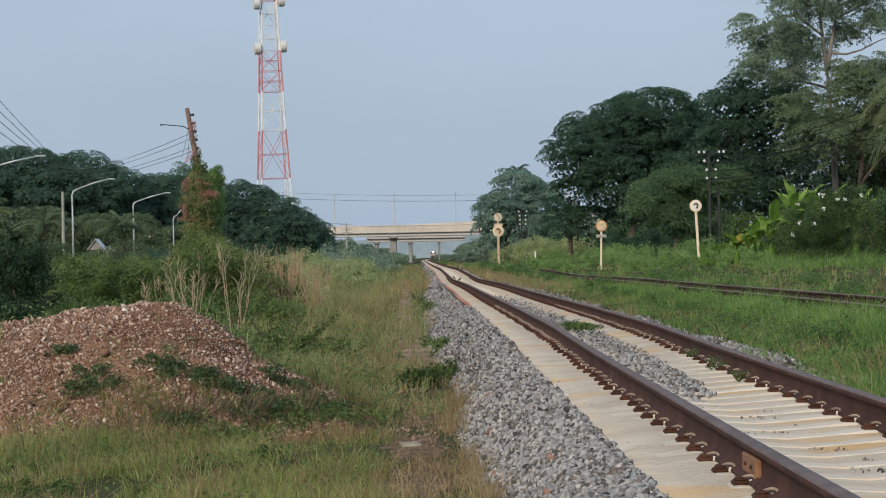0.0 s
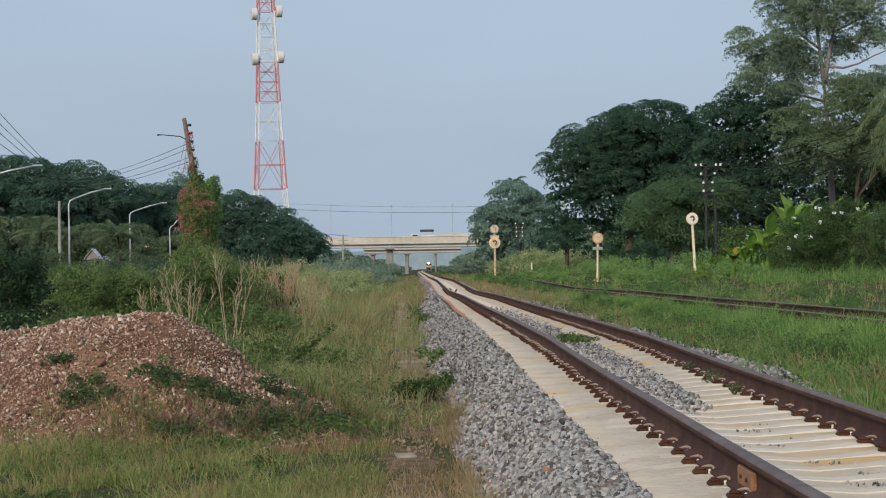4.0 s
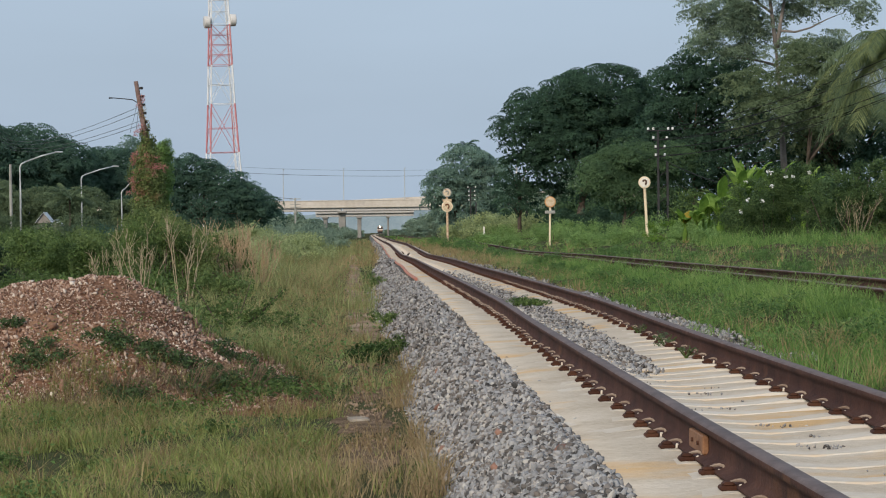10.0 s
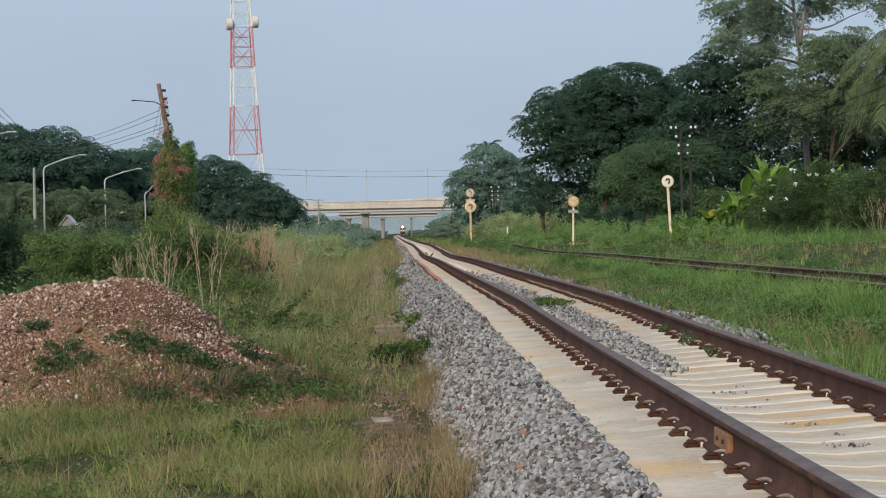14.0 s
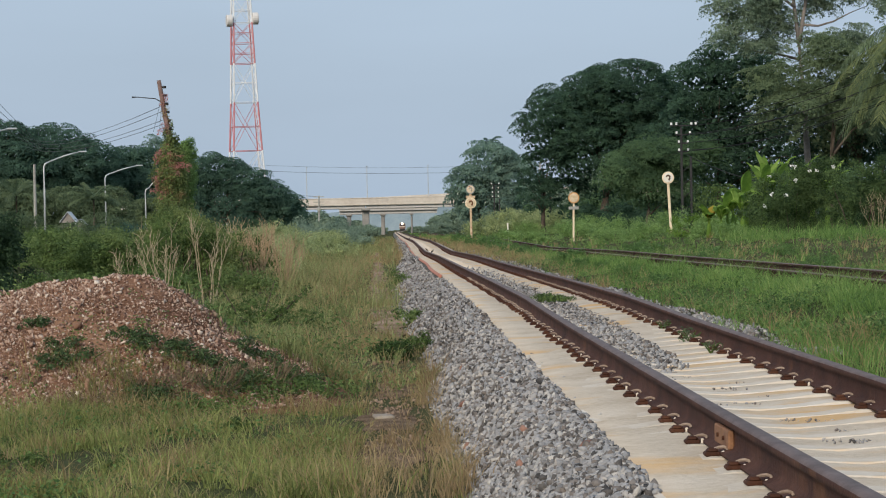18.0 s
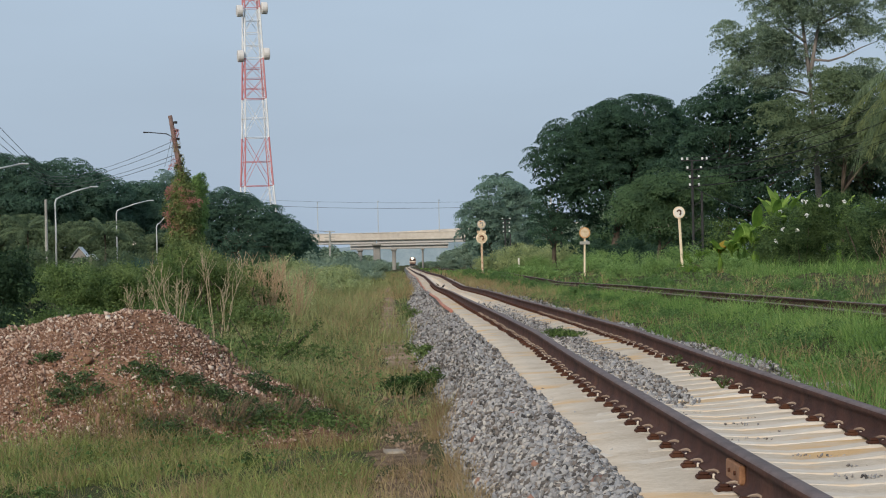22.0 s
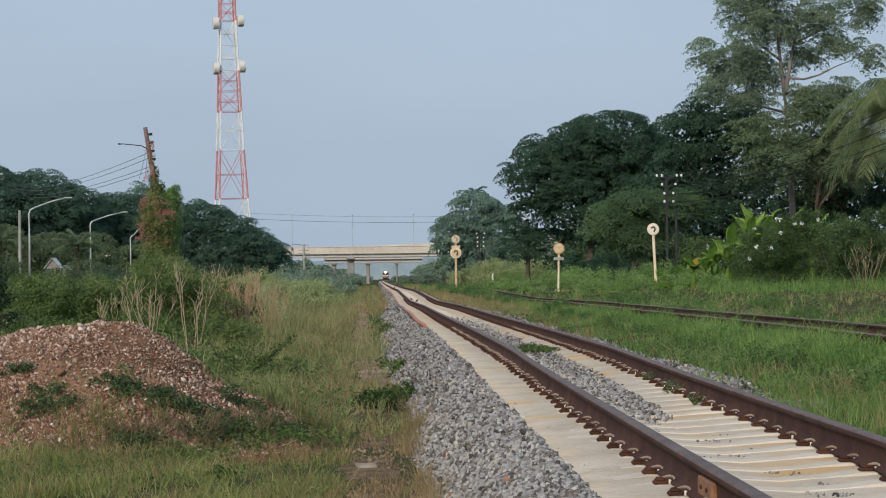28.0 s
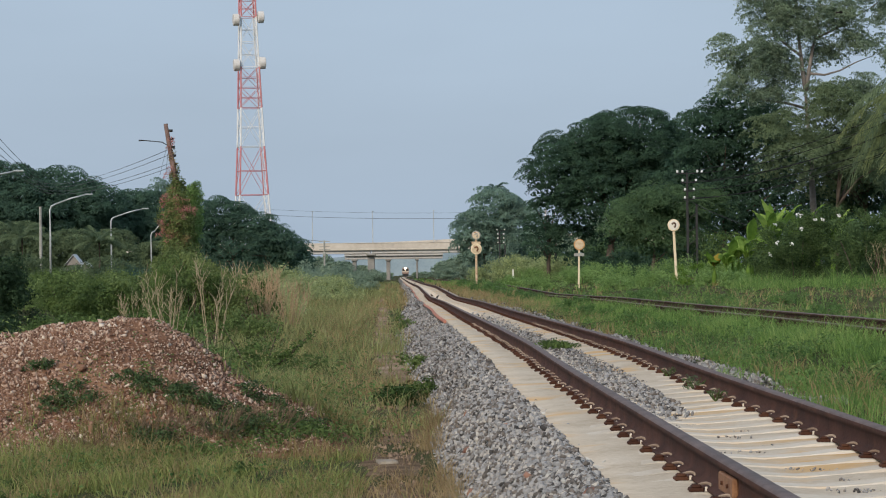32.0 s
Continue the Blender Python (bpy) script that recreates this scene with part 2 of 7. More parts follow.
GALV = material("galvanised_steel", [(0.2, (0.42, 0.45, 0.46)), (0.8, (0.60, 0.63, 0.64))], 1.0, 0.5, 0.5)
POLE_RUST = material("weathered_brown_pole", [(0.1, (0.085, 0.052, 0.045)), (0.5, (0.155, 0.098, 0.083)), (0.9, (0.25, 0.175, 0.155))], 2.5, 0.9, bump=0.4)
POLE_GREY = material("weathered_concrete_pole", [(0.1, (0.22, 0.22, 0.20)), (0.9, (0.42, 0.42, 0.39))], 1.0, 0.9)
WIRE = material("weathered_cable", [(0.2, (0.05, 0.052, 0.056)), (0.8, (0.10, 0.10, 0.105))], 1.0, 0.6)
# Tower red is paled in its base colour to stand for haze.
TOWER_RED = material("faded_red_paint", [(0.1, (0.50, 0.16, 0.18)), (0.9, (0.62, 0.27, 0.28))], 0.5, 0.6)
TOWER_WHITE = material("tower_white_paint", [(0.1, (0.66, 0.68, 0.70)), (0.9, (0.82, 0.83, 0.84))], 0.5, 0.6)
DISH = material("antenna_drum", [(0.1, (0.50, 0.48, 0.46)), (0.9, (0.72, 0.70, 0.68))], 0.8, 0.6)
# Both deck concretes are lightened to include the haze before the bridge.
BRIDGE = material("bridge_concrete", [(0.1, (0.46, 0.41, 0.35)), (0.5, (0.58, 0.525, 0.46)), (0.9, (0.66, 0.61, 0.55))], 0.12, 0.9, stains=(0.25, (0.42, 0.38, 0.34), 0.64))
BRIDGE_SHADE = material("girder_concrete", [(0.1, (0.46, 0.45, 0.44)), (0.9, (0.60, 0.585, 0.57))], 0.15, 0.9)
# Stained grey pier concrete, darkened for the shade under the deck.
BRIDGE_PIER = material("weathered_pier_concrete", [(0.1, (0.20, 0.195, 0.19)), (0.9, (0.33, 0.32, 0.30))], 0.3, 0.95, stains=(0.4, (0.16, 0.15, 0.14), 0.6))
ROOF = material("sheet_roof", [(0.1, (0.45, 0.47, 0.48)), (0.9, (0.66, 0.68, 0.69))], 1.0, 0.5, 0.3)
# Wall colour holds the shade of the trees around the house.
WALL = material("house_wall", [(0.1, (0.20, 0.18, 0.165)), (0.9, (0.32, 0.295, 0.27))], 1.0, 0.9)
ASPHALT = material("asphalt", [(0.1, (0.035, 0.035, 0.036)), (0.9, (0.07, 0.07, 0.07))], 1.0, 0.9)
BIRD = material("dark_feathers", [(0.2, (0.015, 0.013, 0.012)), (0.8, (0.05, 0.04, 0.035))], 12.0, 0.7)
BIRD_BROWN = material("brown_feathers", [(0.2, (0.06, 0.035, 0.022)), (0.8, (0.12, 0.075, 0.05))], 12.0, 0.7)
# Train red greyed down so that the body looks veiled by haze.
TRAIN_RED = material("train_red_paint", [(0.2, (0.21, 0.135, 0.11)), (0.8, (0.29, 0.19, 0.155))], 0.6, 0.5)
TRAIN_CREAM = material("train_cream_paint", [(0.2, (0.55, 0.45, 0.36)), (0.8, (0.66, 0.57, 0.47))], 0.6, 0.5)
GLASS_DARK = material("dark_windscreen", [(0.2, (0.02, 0.025, 0.03)), (0.8, (0.04, 0.045, 0.05))], 1.0, 0.1)
BEAM = material("headlamp_glow", [(0.2, (1.0, 0.80, 0.5)), (0.8, (1.0, 0.84, 0.58))], 1.0, 0.3, emit=7.0)
WIRE_DARK = material("tarred_wire", [(0.2, (0.016, 0.016, 0.018)), (0.8, (0.035, 0.035, 0.038))], 1.0, 0.9, spec=0.1)
WIRE_PALE = material("bare_wire", [(0.2, (0.10, 0.105, 0.11)), (0.8, (0.17, 0.175, 0.18))], 1.0, 0.5)
WOOD = material("old_sleeper_wood", [(0.2, (0.05, 0.04, 0.032)), (0.8, (0.11, 0.09, 0.07))], 3.0, 0.95, bump=0.5)
RED_DUCT = material("faded_red_duct", [(0.2, (0.38, 0.13, 0.085)), (0.8, (0.52, 0.24, 0.17))], 1.0, 0.8)
LEAF_GLOSSY = foliage("glossy_dark_leaves", (0.028, 0.061, 0.018), (0.097, 0.162, 0.048), leaf=0.28)
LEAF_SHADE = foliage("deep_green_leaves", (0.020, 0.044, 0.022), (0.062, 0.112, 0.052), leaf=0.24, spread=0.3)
LEAF_OLIVE = foliage("olive_green_leaves", (0.090, 0.132, 0.075), (0.235, 0.31, 0.166), leaf=0.42, spread=0.28)
GRASS_SHORT = foliage("fresh_short_grass", (0.105, 0.135, 0.038), (0.46, 0.50, 0.18), 0.9, 0.4, spread=0.5)
LEAF_WEED = foliage("weed_leaves", (0.06, 0.125, 0.04), (0.20, 0.335, 0.11), leaf=0.38)
LEAF_SCRUB = foliage("pale_scrub_leaves", (0.26, 0.32, 0.15), (0.56, 0.62, 0.31), scale=0.9, leaf=0.45, spread=0.25)
LEAF_BANK = foliage("bank_scrub_leaves", (0.152, 0.262, 0.083), (0.414, 0.593, 0.221), leaf=0.42)
# Paler, bluer green that carries the haze over the trees in its colour.
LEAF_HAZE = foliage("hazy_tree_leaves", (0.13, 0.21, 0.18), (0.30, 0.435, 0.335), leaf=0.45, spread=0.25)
LEAF_HEAP = foliage("heap_weed_leaves", (0.045, 0.082, 0.036), (0.15, 0.225, 0.095), scale=2.0, leaf=0.34)
TWIG_DARK = material("dead_stalk", [(0.1, (0.07, 0.05, 0.035)), (0.9, (0.26, 0.19, 0.12))], 6.0, 0.9, island=0.6)
LEAF_TANGLE = foliage("tangled_olive_leaves", (0.09, 0.13, 0.045), (0.31, 0.38, 0.14), scale=1.2, leaf=0.34)
LEAF_FLOWER = foliage("flowering_bush_leaves", (0.038, 0.075, 0.03), (0.155, 0.235, 0.085), scale=1.3, leaf=0.34)
TWIG_BROWN = material("brown_twig", [(0.1, (0.246, 0.167, 0.094)), (0.9, (0.522, 0.392, 0.246))], 3.0, 0.9, island=0.5)
# Treeline painted blue-grey to show the haze in front of it.
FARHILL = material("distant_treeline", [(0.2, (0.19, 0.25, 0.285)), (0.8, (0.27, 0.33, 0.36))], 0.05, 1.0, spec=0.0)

# ---- helpers for meshes ----
UP = Vector((0, 0, 1))
rng = np.random.default_rng(7)


def link_mesh(name, me, mats, parent=None, label="", smooth=False):
    for m in mats if isinstance(mats, (list, tuple)) else [mats]:
        me.materials.append(m)
    if smooth:
        me.shade_smooth()
    ob = new(name, me)
    if parent:
        ob.parent = parent
    if label:
        ob["label"] = label
    return ob


def part(name, bm, mats, parent=None, label="", smooth=False):
    me = bpy.data.meshes.new(name)
    bm.to_mesh(me)
    bm.free()
    return link_mesh(name, me, mats, parent, label, smooth)


def array_mesh(name, verts, faces, index=None):
    """A mesh from arrays: verts (n, 3), faces (m, 3) or (m, 4), and a material index for each face."""
    me = bpy.data.meshes.new(name)
    verts, faces = np.asarray(verts, np.float32), np.asarray(faces, np.int32)
    k = faces.shape[1]
    me.vertices.add(len(verts))
    me.vertices.foreach_set("co", verts.ravel())
    me.loops.add(faces.size)
    me.loops.foreach_set("vertex_index", faces.ravel())
    me.polygons.add(len(faces))
    me.polygons.foreach_set("loop_start", np.arange(0, faces.size, k, dtype=np.int32))
    me.polygons.foreach_set("loop_total", np.full(len(faces), k, np.int32))
    if index is not None:
        me.polygons.foreach_set("material_index", np.asarray(index, np.int32))
    me.update(calc_edges=True)
    return me


def empty(name, at, label, category, group="", kind="", turn=0.0):
    ob = new(name)
    ob.matrix_basis = pose(*at, 0, 0, turn)
    return tagged(ob, label, category, group, kind)


def box(bm, lo, hi, bevel=0.0, m=None, mat=0):
    """A box from corner to corner, with bevelled edges."""
    c = [(a + b) / 2 for a, b in zip(lo, hi)]
    s = [b - a for a, b in zip(lo, hi)]
    mm = Matrix.LocRotScale(c, None, s)
    before = set(bm.faces)
    vs = bmesh.ops.create_cube(bm, size=1, matrix=mm)["verts"]
    if bevel:
        es = list({e for v in vs for e in v.link_edges})
        bmesh.ops.bevel(bm, geom=es, offset=bevel, segments=1, affect="EDGES", profile=0.5)
    made = [f for f in bm.faces if f not in before]
    for f in made:
        f.material_index = mat
    if m is not None:
        bmesh.ops.transform(bm, matrix=m, verts=list({v for f in made for v in f.verts}))
    return bm


def tube(bm, points, radii, sides=6, mat=0):
    """A tapered tube along points."""
    rings = []
    pts = [Vector(p) for p in points]
    for i, p in enumerate(pts):
        d = (pts[min(i + 1, len(pts) - 1)] - pts[max(i - 1, 0)]).normalized()
        q = d.to_track_quat("Z", "Y")
        r = radii[i] if isinstance(radii, (list, tuple)) else radii
        rings.append([bm.verts.new(p + q @ Vector((math.cos(a), math.sin(a), 0)) * r) for a in (2 * math.pi * k / sides for k in range(sides))])
    for a, b in zip(rings, rings[1:]):
        for k in range(sides):
            bm.faces.new((a[k], a[(k + 1) % sides], b[(k + 1) % sides], b[k])).material_index = mat
    for r in (rings[0][::-1], rings[-1]):
        bm.faces.new(r).material_index = mat
    return bm


def disc(bm, at, radius, depth, axis="Y", segs=24, mat=0, bevel=0.0):
    turn = {"X": pose(0, 0, 0, 0, 90, 0), "Y": pose(0, 0, 0, 90, 0, 0), "Z": Matrix()}[axis]
    before = set(bm.faces)
    bmesh.ops.create_cone(bm, cap_ends=True, segments=segs, radius1=radius, radius2=radius, depth=depth, matrix=Matrix.Translation(at) @ turn)
    made = [f for f in bm.faces if f not in before]
    for f in made:
        f.material_index = mat
    if bevel:
        es = [e for f in made if len(f.verts) > 4 for e in f.edges]
        bmesh.ops.bevel(bm, geom=es, offset=bevel, segments=2, affect="EDGES", profile=0.5)
    return bm


def unit(v):
    return v / np.maximum(np.linalg.norm(v, axis=1, keepdims=True), 1e-9)


def leaf_arrays(c, nrm, size, width=0.5, along=None):
    """Folded diamond leaves at c facing nrm: vertices and quads."""
    n = len(c)
    t = unit(np.cross(nrm, rng.normal(size=(n, 3)))) if along is None else unit(along)
    b = unit(np.cross(nrm, t))
    s = np.broadcast_to(np.asarray(size, float), (n,))[:, None] * rng.uniform(0.6, 1.35, (n, 1))
    w = s * width * rng.uniform(0.7, 1.2, (n, 1)) * 0.5
    fold = nrm * s * rng.uniform(0.02, 0.16, (n, 1))
    v = np.stack([c - t * s * 0.5, c + b * w + fold, c + t * s * 0.5 - nrm * s * 0.1, c - b * w + fold], 1)
    return v.reshape(-1, 3), np.arange(4 * n).reshape(-1, 4)


def clumps(envelopes, count, size, inner=0.45, floor=None):
    """Clump ellipsoids (centre, radii) strewn in the outer part of envelope ellipsoids (x, y, z, rx, ry, rz)."""
    env = np.asarray(envelopes, float)
    pick = rng.choice(len(env), count, p=(env[:, 3] * env[:, 5]) / (env[:, 3] * env[:, 5]).sum())
    d = unit(rng.normal(size=(count, 3)))
    r = rng.uniform(inner ** 2, 1, (count, 1)) ** 0.5
    c = env[pick, :3] + d * r * env[pick, 3:]
    s = size * rng.uniform(0.65, 1.4, (count, 1))
    rad = np.hstack([s, s, s * rng.uniform(0.5, 0.9, (count, 1))])
    if floor is not None:
        keep = c[:, 2] > floor
        c, rad = c[keep], rad[keep]
    return c, rad


def clump_leaves(c, rad, count, size, width=0.5, up=0.6, jitter=0.5, under=0.3):
    """Leaves on the shells of clumps, more on the upper side."""
    w = rad[:, 0] * rad[:, 2]
    pick = rng.choice(len(c), count, p=w / w.sum())
    d = unit(rng.normal(size=(count, 3)))
    flip = (d[:, 2] < 0) & (rng.random(count) > under)
    d[flip, 2] *= -1
    r = rng.uniform(0.5, 1.08, (count, 1))
    pos = c[pick] + d * r * rad[pick]
    nrm = unit(d + np.array([0, 0, up]) + rng.normal(size=(count, 3)) * jitter)
    return leaf_arrays(pos, nrm, size, width)


def sprig_arrays(c, nrm, size, width=0.55):
    """Small pointed three-cornered leaves for crowns that stand far off."""
    n = len(c)
    t = unit(np.cross(nrm, rng.normal(size=(n, 3))))
    b = unit(np.cross(nrm, t))
    s = np.broadcast_to(np.asarray(size, float), (n,))[:, None] * rng.uniform(0.55, 1.4, (n, 1))
    w = s * width * rng.uniform(0.7, 1.25, (n, 1)) * 0.5
    v = np.stack([c - t * s * 0.4 - b * w, c - t * s * 0.4 + b * w, c + t * s * 0.6 - nrm * s * 0.12], 1)
    return v.reshape(-1, 3), np.arange(3 * n).reshape(-1, 3)


def pad_crown(envelopes, n_pads, size, n_leaves, leaf, flat=0.42, shell=0.72, low=-0.45, jitter=0.45, fill=1.0, lobes=0.16, back=0.3):
    """Foliage in shallow umbrella pads on the outside of envelope ellipsoids, over a loose inner mass; gives pads, vertices and triangles."""
    env = np.asarray(envelopes, float)
    area = env[:, 3] * env[:, 5]
    pick = rng.choice(len(env), n_pads, p=area / area.sum())
    d = unit(rng.normal(size=(n_pads, 3)))
    d[:, 2] = np.where(d[:, 2] < low, -d[:, 2], d[:, 2])
    away = (d[:, 1] > back) & (rng.random(n_pads) < 0.6)
    d[away, 1] *= -1
    c = env[pick, :3] + d * rng.uniform(shell, 1.0, (n_pads, 1)) * env[pick, 3:]
    rad = size * rng.gamma(6.0, 1 / 6.0, n_pads).clip(0.45, 1.9)
    ax = unit(np.column_stack([d[:, 0] * 0.3, d[:, 1] * 0.3 - 0.15, np.full(n_pads, 0.9)]) + rng.normal(size=(n_pads, 3)) * 0.13)
    a = unit(np.cross(ax, rng.normal(size=(n_pads, 3))))
    b = np.cross(ax, a)
    i = rng.choice(n_pads, n_leaves, p=rad ** 2 / (rad ** 2).sum())
    th = rng.uniform(0, 2 * math.pi, n_leaves)
    rho = rng.random(n_leaves) ** 0.55 * (1 + lobes * np.sin(3 * th + i * 1.7) + 0.6 * lobes * np.sin(7 * th + i * 2.9))
    dome = np.sqrt(np.maximum(1 - rho ** 2, 0))
    up = flat * dome - 0.3 * flat * rng.random(n_leaves) ** 2
    radial = a[i] * np.cos(th)[:, None] + b[i] * np.sin(th)[:, None]
    pos = c[i] + (radial * rho[:, None] + ax[i] * up[:, None]) * rad[i, None]
    nrm = unit(ax[i] * (0.35 + 0.65 * dome)[:, None] + radial * (0.55 * rho)[:, None] + rng.normal(size=(n_leaves, 3)) * jitter)
    v, f = sprig_arrays(pos, nrm, leaf)
    for e in env:
        n = int(fill * 2.4 * math.pi * e[3] * e[5] / (leaf * leaf * 1.1))
        if n:
            p = e[:3] + unit(rng.normal(size=(n, 3))) * rng.random((n, 1)) ** 0.35 * 0.93 * e[3:]
            vc, fc = sprig_arrays(p, unit(rng.normal(size=(n, 3)) + [0, -0.3, 0.2]), leaf * 2.0, 0.8)
            f = np.vstack([f, fc + len(v)])
            v = np.vstack([v, vc])
    return c, v, f


def tree(name, at, label, category, trunk, envelopes, n_clumps, clump, n_leaves, leaf, mat, bark=BARK, limbs=14, inner=0.45, width=0.5, under=0.3, group="", floor=None, up=0.6, jitter=0.5, fork=0.45, core=1.0, flat=1.0, pads=None):
    """trunk: (height, radius, lean x); envelopes relative to the base."""
    ob = empty(name, at, label, category, group)
    h, rad, lean = trunk
    bm = bmesh.new()
    pts = [(lean * k / 5 + 0.12 * rad * math.sin(2.3 * k), 0.1 * rad * math.cos(1.7 * k), h * k / 5 - 0.3 * (k == 0)) for k in range(6)]
    tube(bm, pts, [rad * (1.25 if k == 0 else 1 - 0.15 * k) for k in range(6)], 9)
    part("trunk", bm, bark, ob, smooth=True)
    if pads is None:
        c, rr = clumps(envelopes, n_clumps, clump, inner, floor)
        rr[:, 2] *= flat
    else:
        c, v, f = pad_crown(envelopes, n_clumps, clump, n_leaves, leaf, **pads)
    for i in rng.choice(len(c), min(limbs, len(c)), replace=False):
        e = Vector(c[i])
        z0 = min(max(e.z * 0.55, h * fork), h)
        s = Vector((lean * z0 / h, 0, z0))
        mid_p = s.lerp(e, 0.5) + Vector((0, 0, 0.12 * (e - s).length))
        bm = bmesh.new()
        tube(bm, [s, s.lerp(mid_p, 0.5) + Vector((0, 0, 0.05)), mid_p, e], [rad * 0.34, rad * 0.25, rad * 0.16, rad * 0.05], 6)
        part("limb", bm, bark, ob, smooth=True)
    if pads is None:
        v, f = clump_leaves(c, rr, n_leaves, leaf, width, up=up, jitter=jitter, under=under)
    if core and pads is None:
        # the close inner foliage that shuts out the sky
        env = np.asarray(envelopes, float)
        s = 2.0 * leaf
        for e in env:
            n = int(core * 2.6 * math.pi * e[3] * e[5] / (s * s * 0.6 * 0.28))
            p = e[:3] + unit(rng.normal(size=(n, 3))) * rng.random((n, 1)) ** 0.4 * 0.88 * e[3:]
            vc, fc = leaf_arrays(p, unit(rng.normal(size=(n, 3)) + [0, -0.5, 0.3]), s, 0.6)
            f = np.vstack([f, fc + len(v)])
            v = np.vstack([v, vc])
    link_mesh("crown", array_mesh("crown", v, f), mat, ob)
    return ob


def bush(name, at, label, envelopes, n_clumps, clump, n_leaves, leaf, mat, category="bush", group="", stems=5, width=0.45, inner=0.2, up=0.4):
    ob = empty(name, at, label, category, group)
    c, rr = clumps(envelopes, n_clumps, clump, inner, 0.0)
    rr[:, 2] = rr[:, 0] * rng.uniform(0.6, 1.0, len(rr))
    n = int(2.1 * n_leaves)
    i = rng.choice(len(c), n, p=rr[:, 0] ** 2 / (rr[:, 0] ** 2).sum())
    d = unit(rng.normal(size=(n, 3)) + [0, 0, 0.25])
    pos = c[i] + d * rng.uniform(0.35, 1.12, (n, 1)) * rr[i]
    v, f = sprig_arrays(pos, unit(d + [0, 0, up] + rng.normal(size=(n, 3)) * 0.6), leaf * 0.78, width * 1.3)
    v[:, 2] = np.maximum(v[:, 2], 0.0)
    link_mesh("leaves", array_mesh("leaves", v, f), mat, ob)
    for i in rng.choice(len(c), min(stems, len(c)), replace=False):
        bm = bmesh.new()
        e = Vector(c[i])
        s = Vector((e.x * 0.35, e.y * 0.35, -0.05))
        tube(bm, [s, s.lerp(e, 0.5) + Vector((0.05, 0, 0.08)), e], [0.03, 0.022, 0.01], 5)
        part("stem", bm, BARK, ob)
    return ob


def blade_arrays(base, out, h, w):
    """Bent grass blades from base points, leaning by out at the tip."""
    n = len(base)
    a = rng.uniform(0, 2 * math.pi, n)
    s = np.stack([np.cos(a), np.sin(a), np.zeros(n)], 1) * (w * 0.5)[:, None]
    hz = np.stack([np.zeros(n), np.zeros(n), h], 1)
    v = np.stack([base - s, base + s, base + hz * 0.6 + out * 0.3 + s * 0.8, base + hz * 0.6 + out * 0.3 - s * 0.8, base + hz * 0.95 + out], 1)
    i = np.arange(n)[:, None] * 5
    f = np.concatenate([i + [0, 1, 2], i + [0, 2, 3], i + [3, 2, 4]], 0)
    return v.reshape(-1, 3), f


def rotations(n):
    q = unit(rng.normal(size=(n, 4)))
    w, x, y, z = q.T
    return np.stack([1 - 2 * (y * y + z * z), 2 * (x * y - z * w), 2 * (x * z + y * w), 2 * (x * y + z * w), 1 - 2 * (x * x + z * z), 2 * (y * z - x * w), 2 * (x * z - y * w), 2 * (y * z + x * w), 1 - 2 * (x * x + y * y)], 1).reshape(n, 3, 3)


def rock_shapes(count):
    bm = bmesh.new()
    bmesh.ops.create_icosphere(bm, subdivisions=1, radius=0.92)
    base = np.array([q.co[:] for q in bm.verts])
    tri = np.array([[q.index for q in p.verts] for p in bm.faces])
    bm.free()
    out = []
    for _ in range(count):
        s = base * rng.uniform(0.72, 1.25, (len(base), 1)) * rng.uniform([0.95, 0.65, 0.45], [1.4, 1.05, 0.8])
        cut = rng.uniform(0.35, 0.6, 3)
        s = np.clip(s, [-1.2, -cut[0], -cut[1]], [1.2, 1.0, cut[2]]) + rng.normal(size=s.shape) * 0.05
        out.append(s)
    return np.array(out), tri


ROCKS, ROCK_TRI = rock_shapes(24)


CHIPS = np.array([(1, 0, 0), (-1, 0, 0), (0, 1, 0), (0, -1, 0), (0, 0, 1), (0, 0, -1)]) * rng.uniform(0.55, 1.25, (24, 6, 1)) * rng.uniform([0.95, 0.6, 0.35], [1.5, 1.1, 0.75], (24, 1, 3)) + rng.normal(size=(24, 6, 3)) * 0.2
CHIP_TRI = np.array([(0, 2, 4), (2, 1, 4), (1, 3, 4), (3, 0, 4), (2, 0, 5), (1, 2, 5), (3, 1, 5), (0, 3, 5)])


def chip_arrays(c, size):
    """Small eight-sided stone chips."""
    n = len(c)
    sh = CHIPS[rng.integers(0, len(CHIPS), n)] * np.asarray(size)[:, None, None]
    v = np.einsum("nij,nkj->nki", rotations(n), sh) + c[:, None, :]
    return v.reshape(-1, 3), (np.arange(n)[:, None, None] * 6 + CHIP_TRI[None]).reshape(-1, 3)


def rock_arrays(c, size):
    n = len(c)
    sh = ROCKS[rng.integers(0, len(ROCKS), n)] * np.asarray(size)[:, None, None]
    v = np.einsum("nij,nkj->nki", rotations(n), sh) + c[:, None, :]
    f = np.arange(n)[:, None, None] * sh.shape[1] + ROCK_TRI[None]
    return v.reshape(-1, 3), f.reshape(-1, 3)


def soft(x, a, b):
    t = np.clip((np.asarray(x, float) - a) / (b - a), 0, 1)
    return t * t * (3 - 2 * t)


def wobble(x, y, s):
    """Cheap smooth unevenness in -1..1."""
    return (np.sin(x * s * 1.3 + 1.7) * np.cos(y * s * 0.9 + 0.3) + 0.6 * np.sin(x * s * 2.9 - y * s * 2.1 + 2.0) + 0.4 * np.cos(x * s * 5.3 + y * s * 4.7)) / 2.0


# ---- the plan ----
TRACK_X, TRACK2_X = 1.96, 6.10
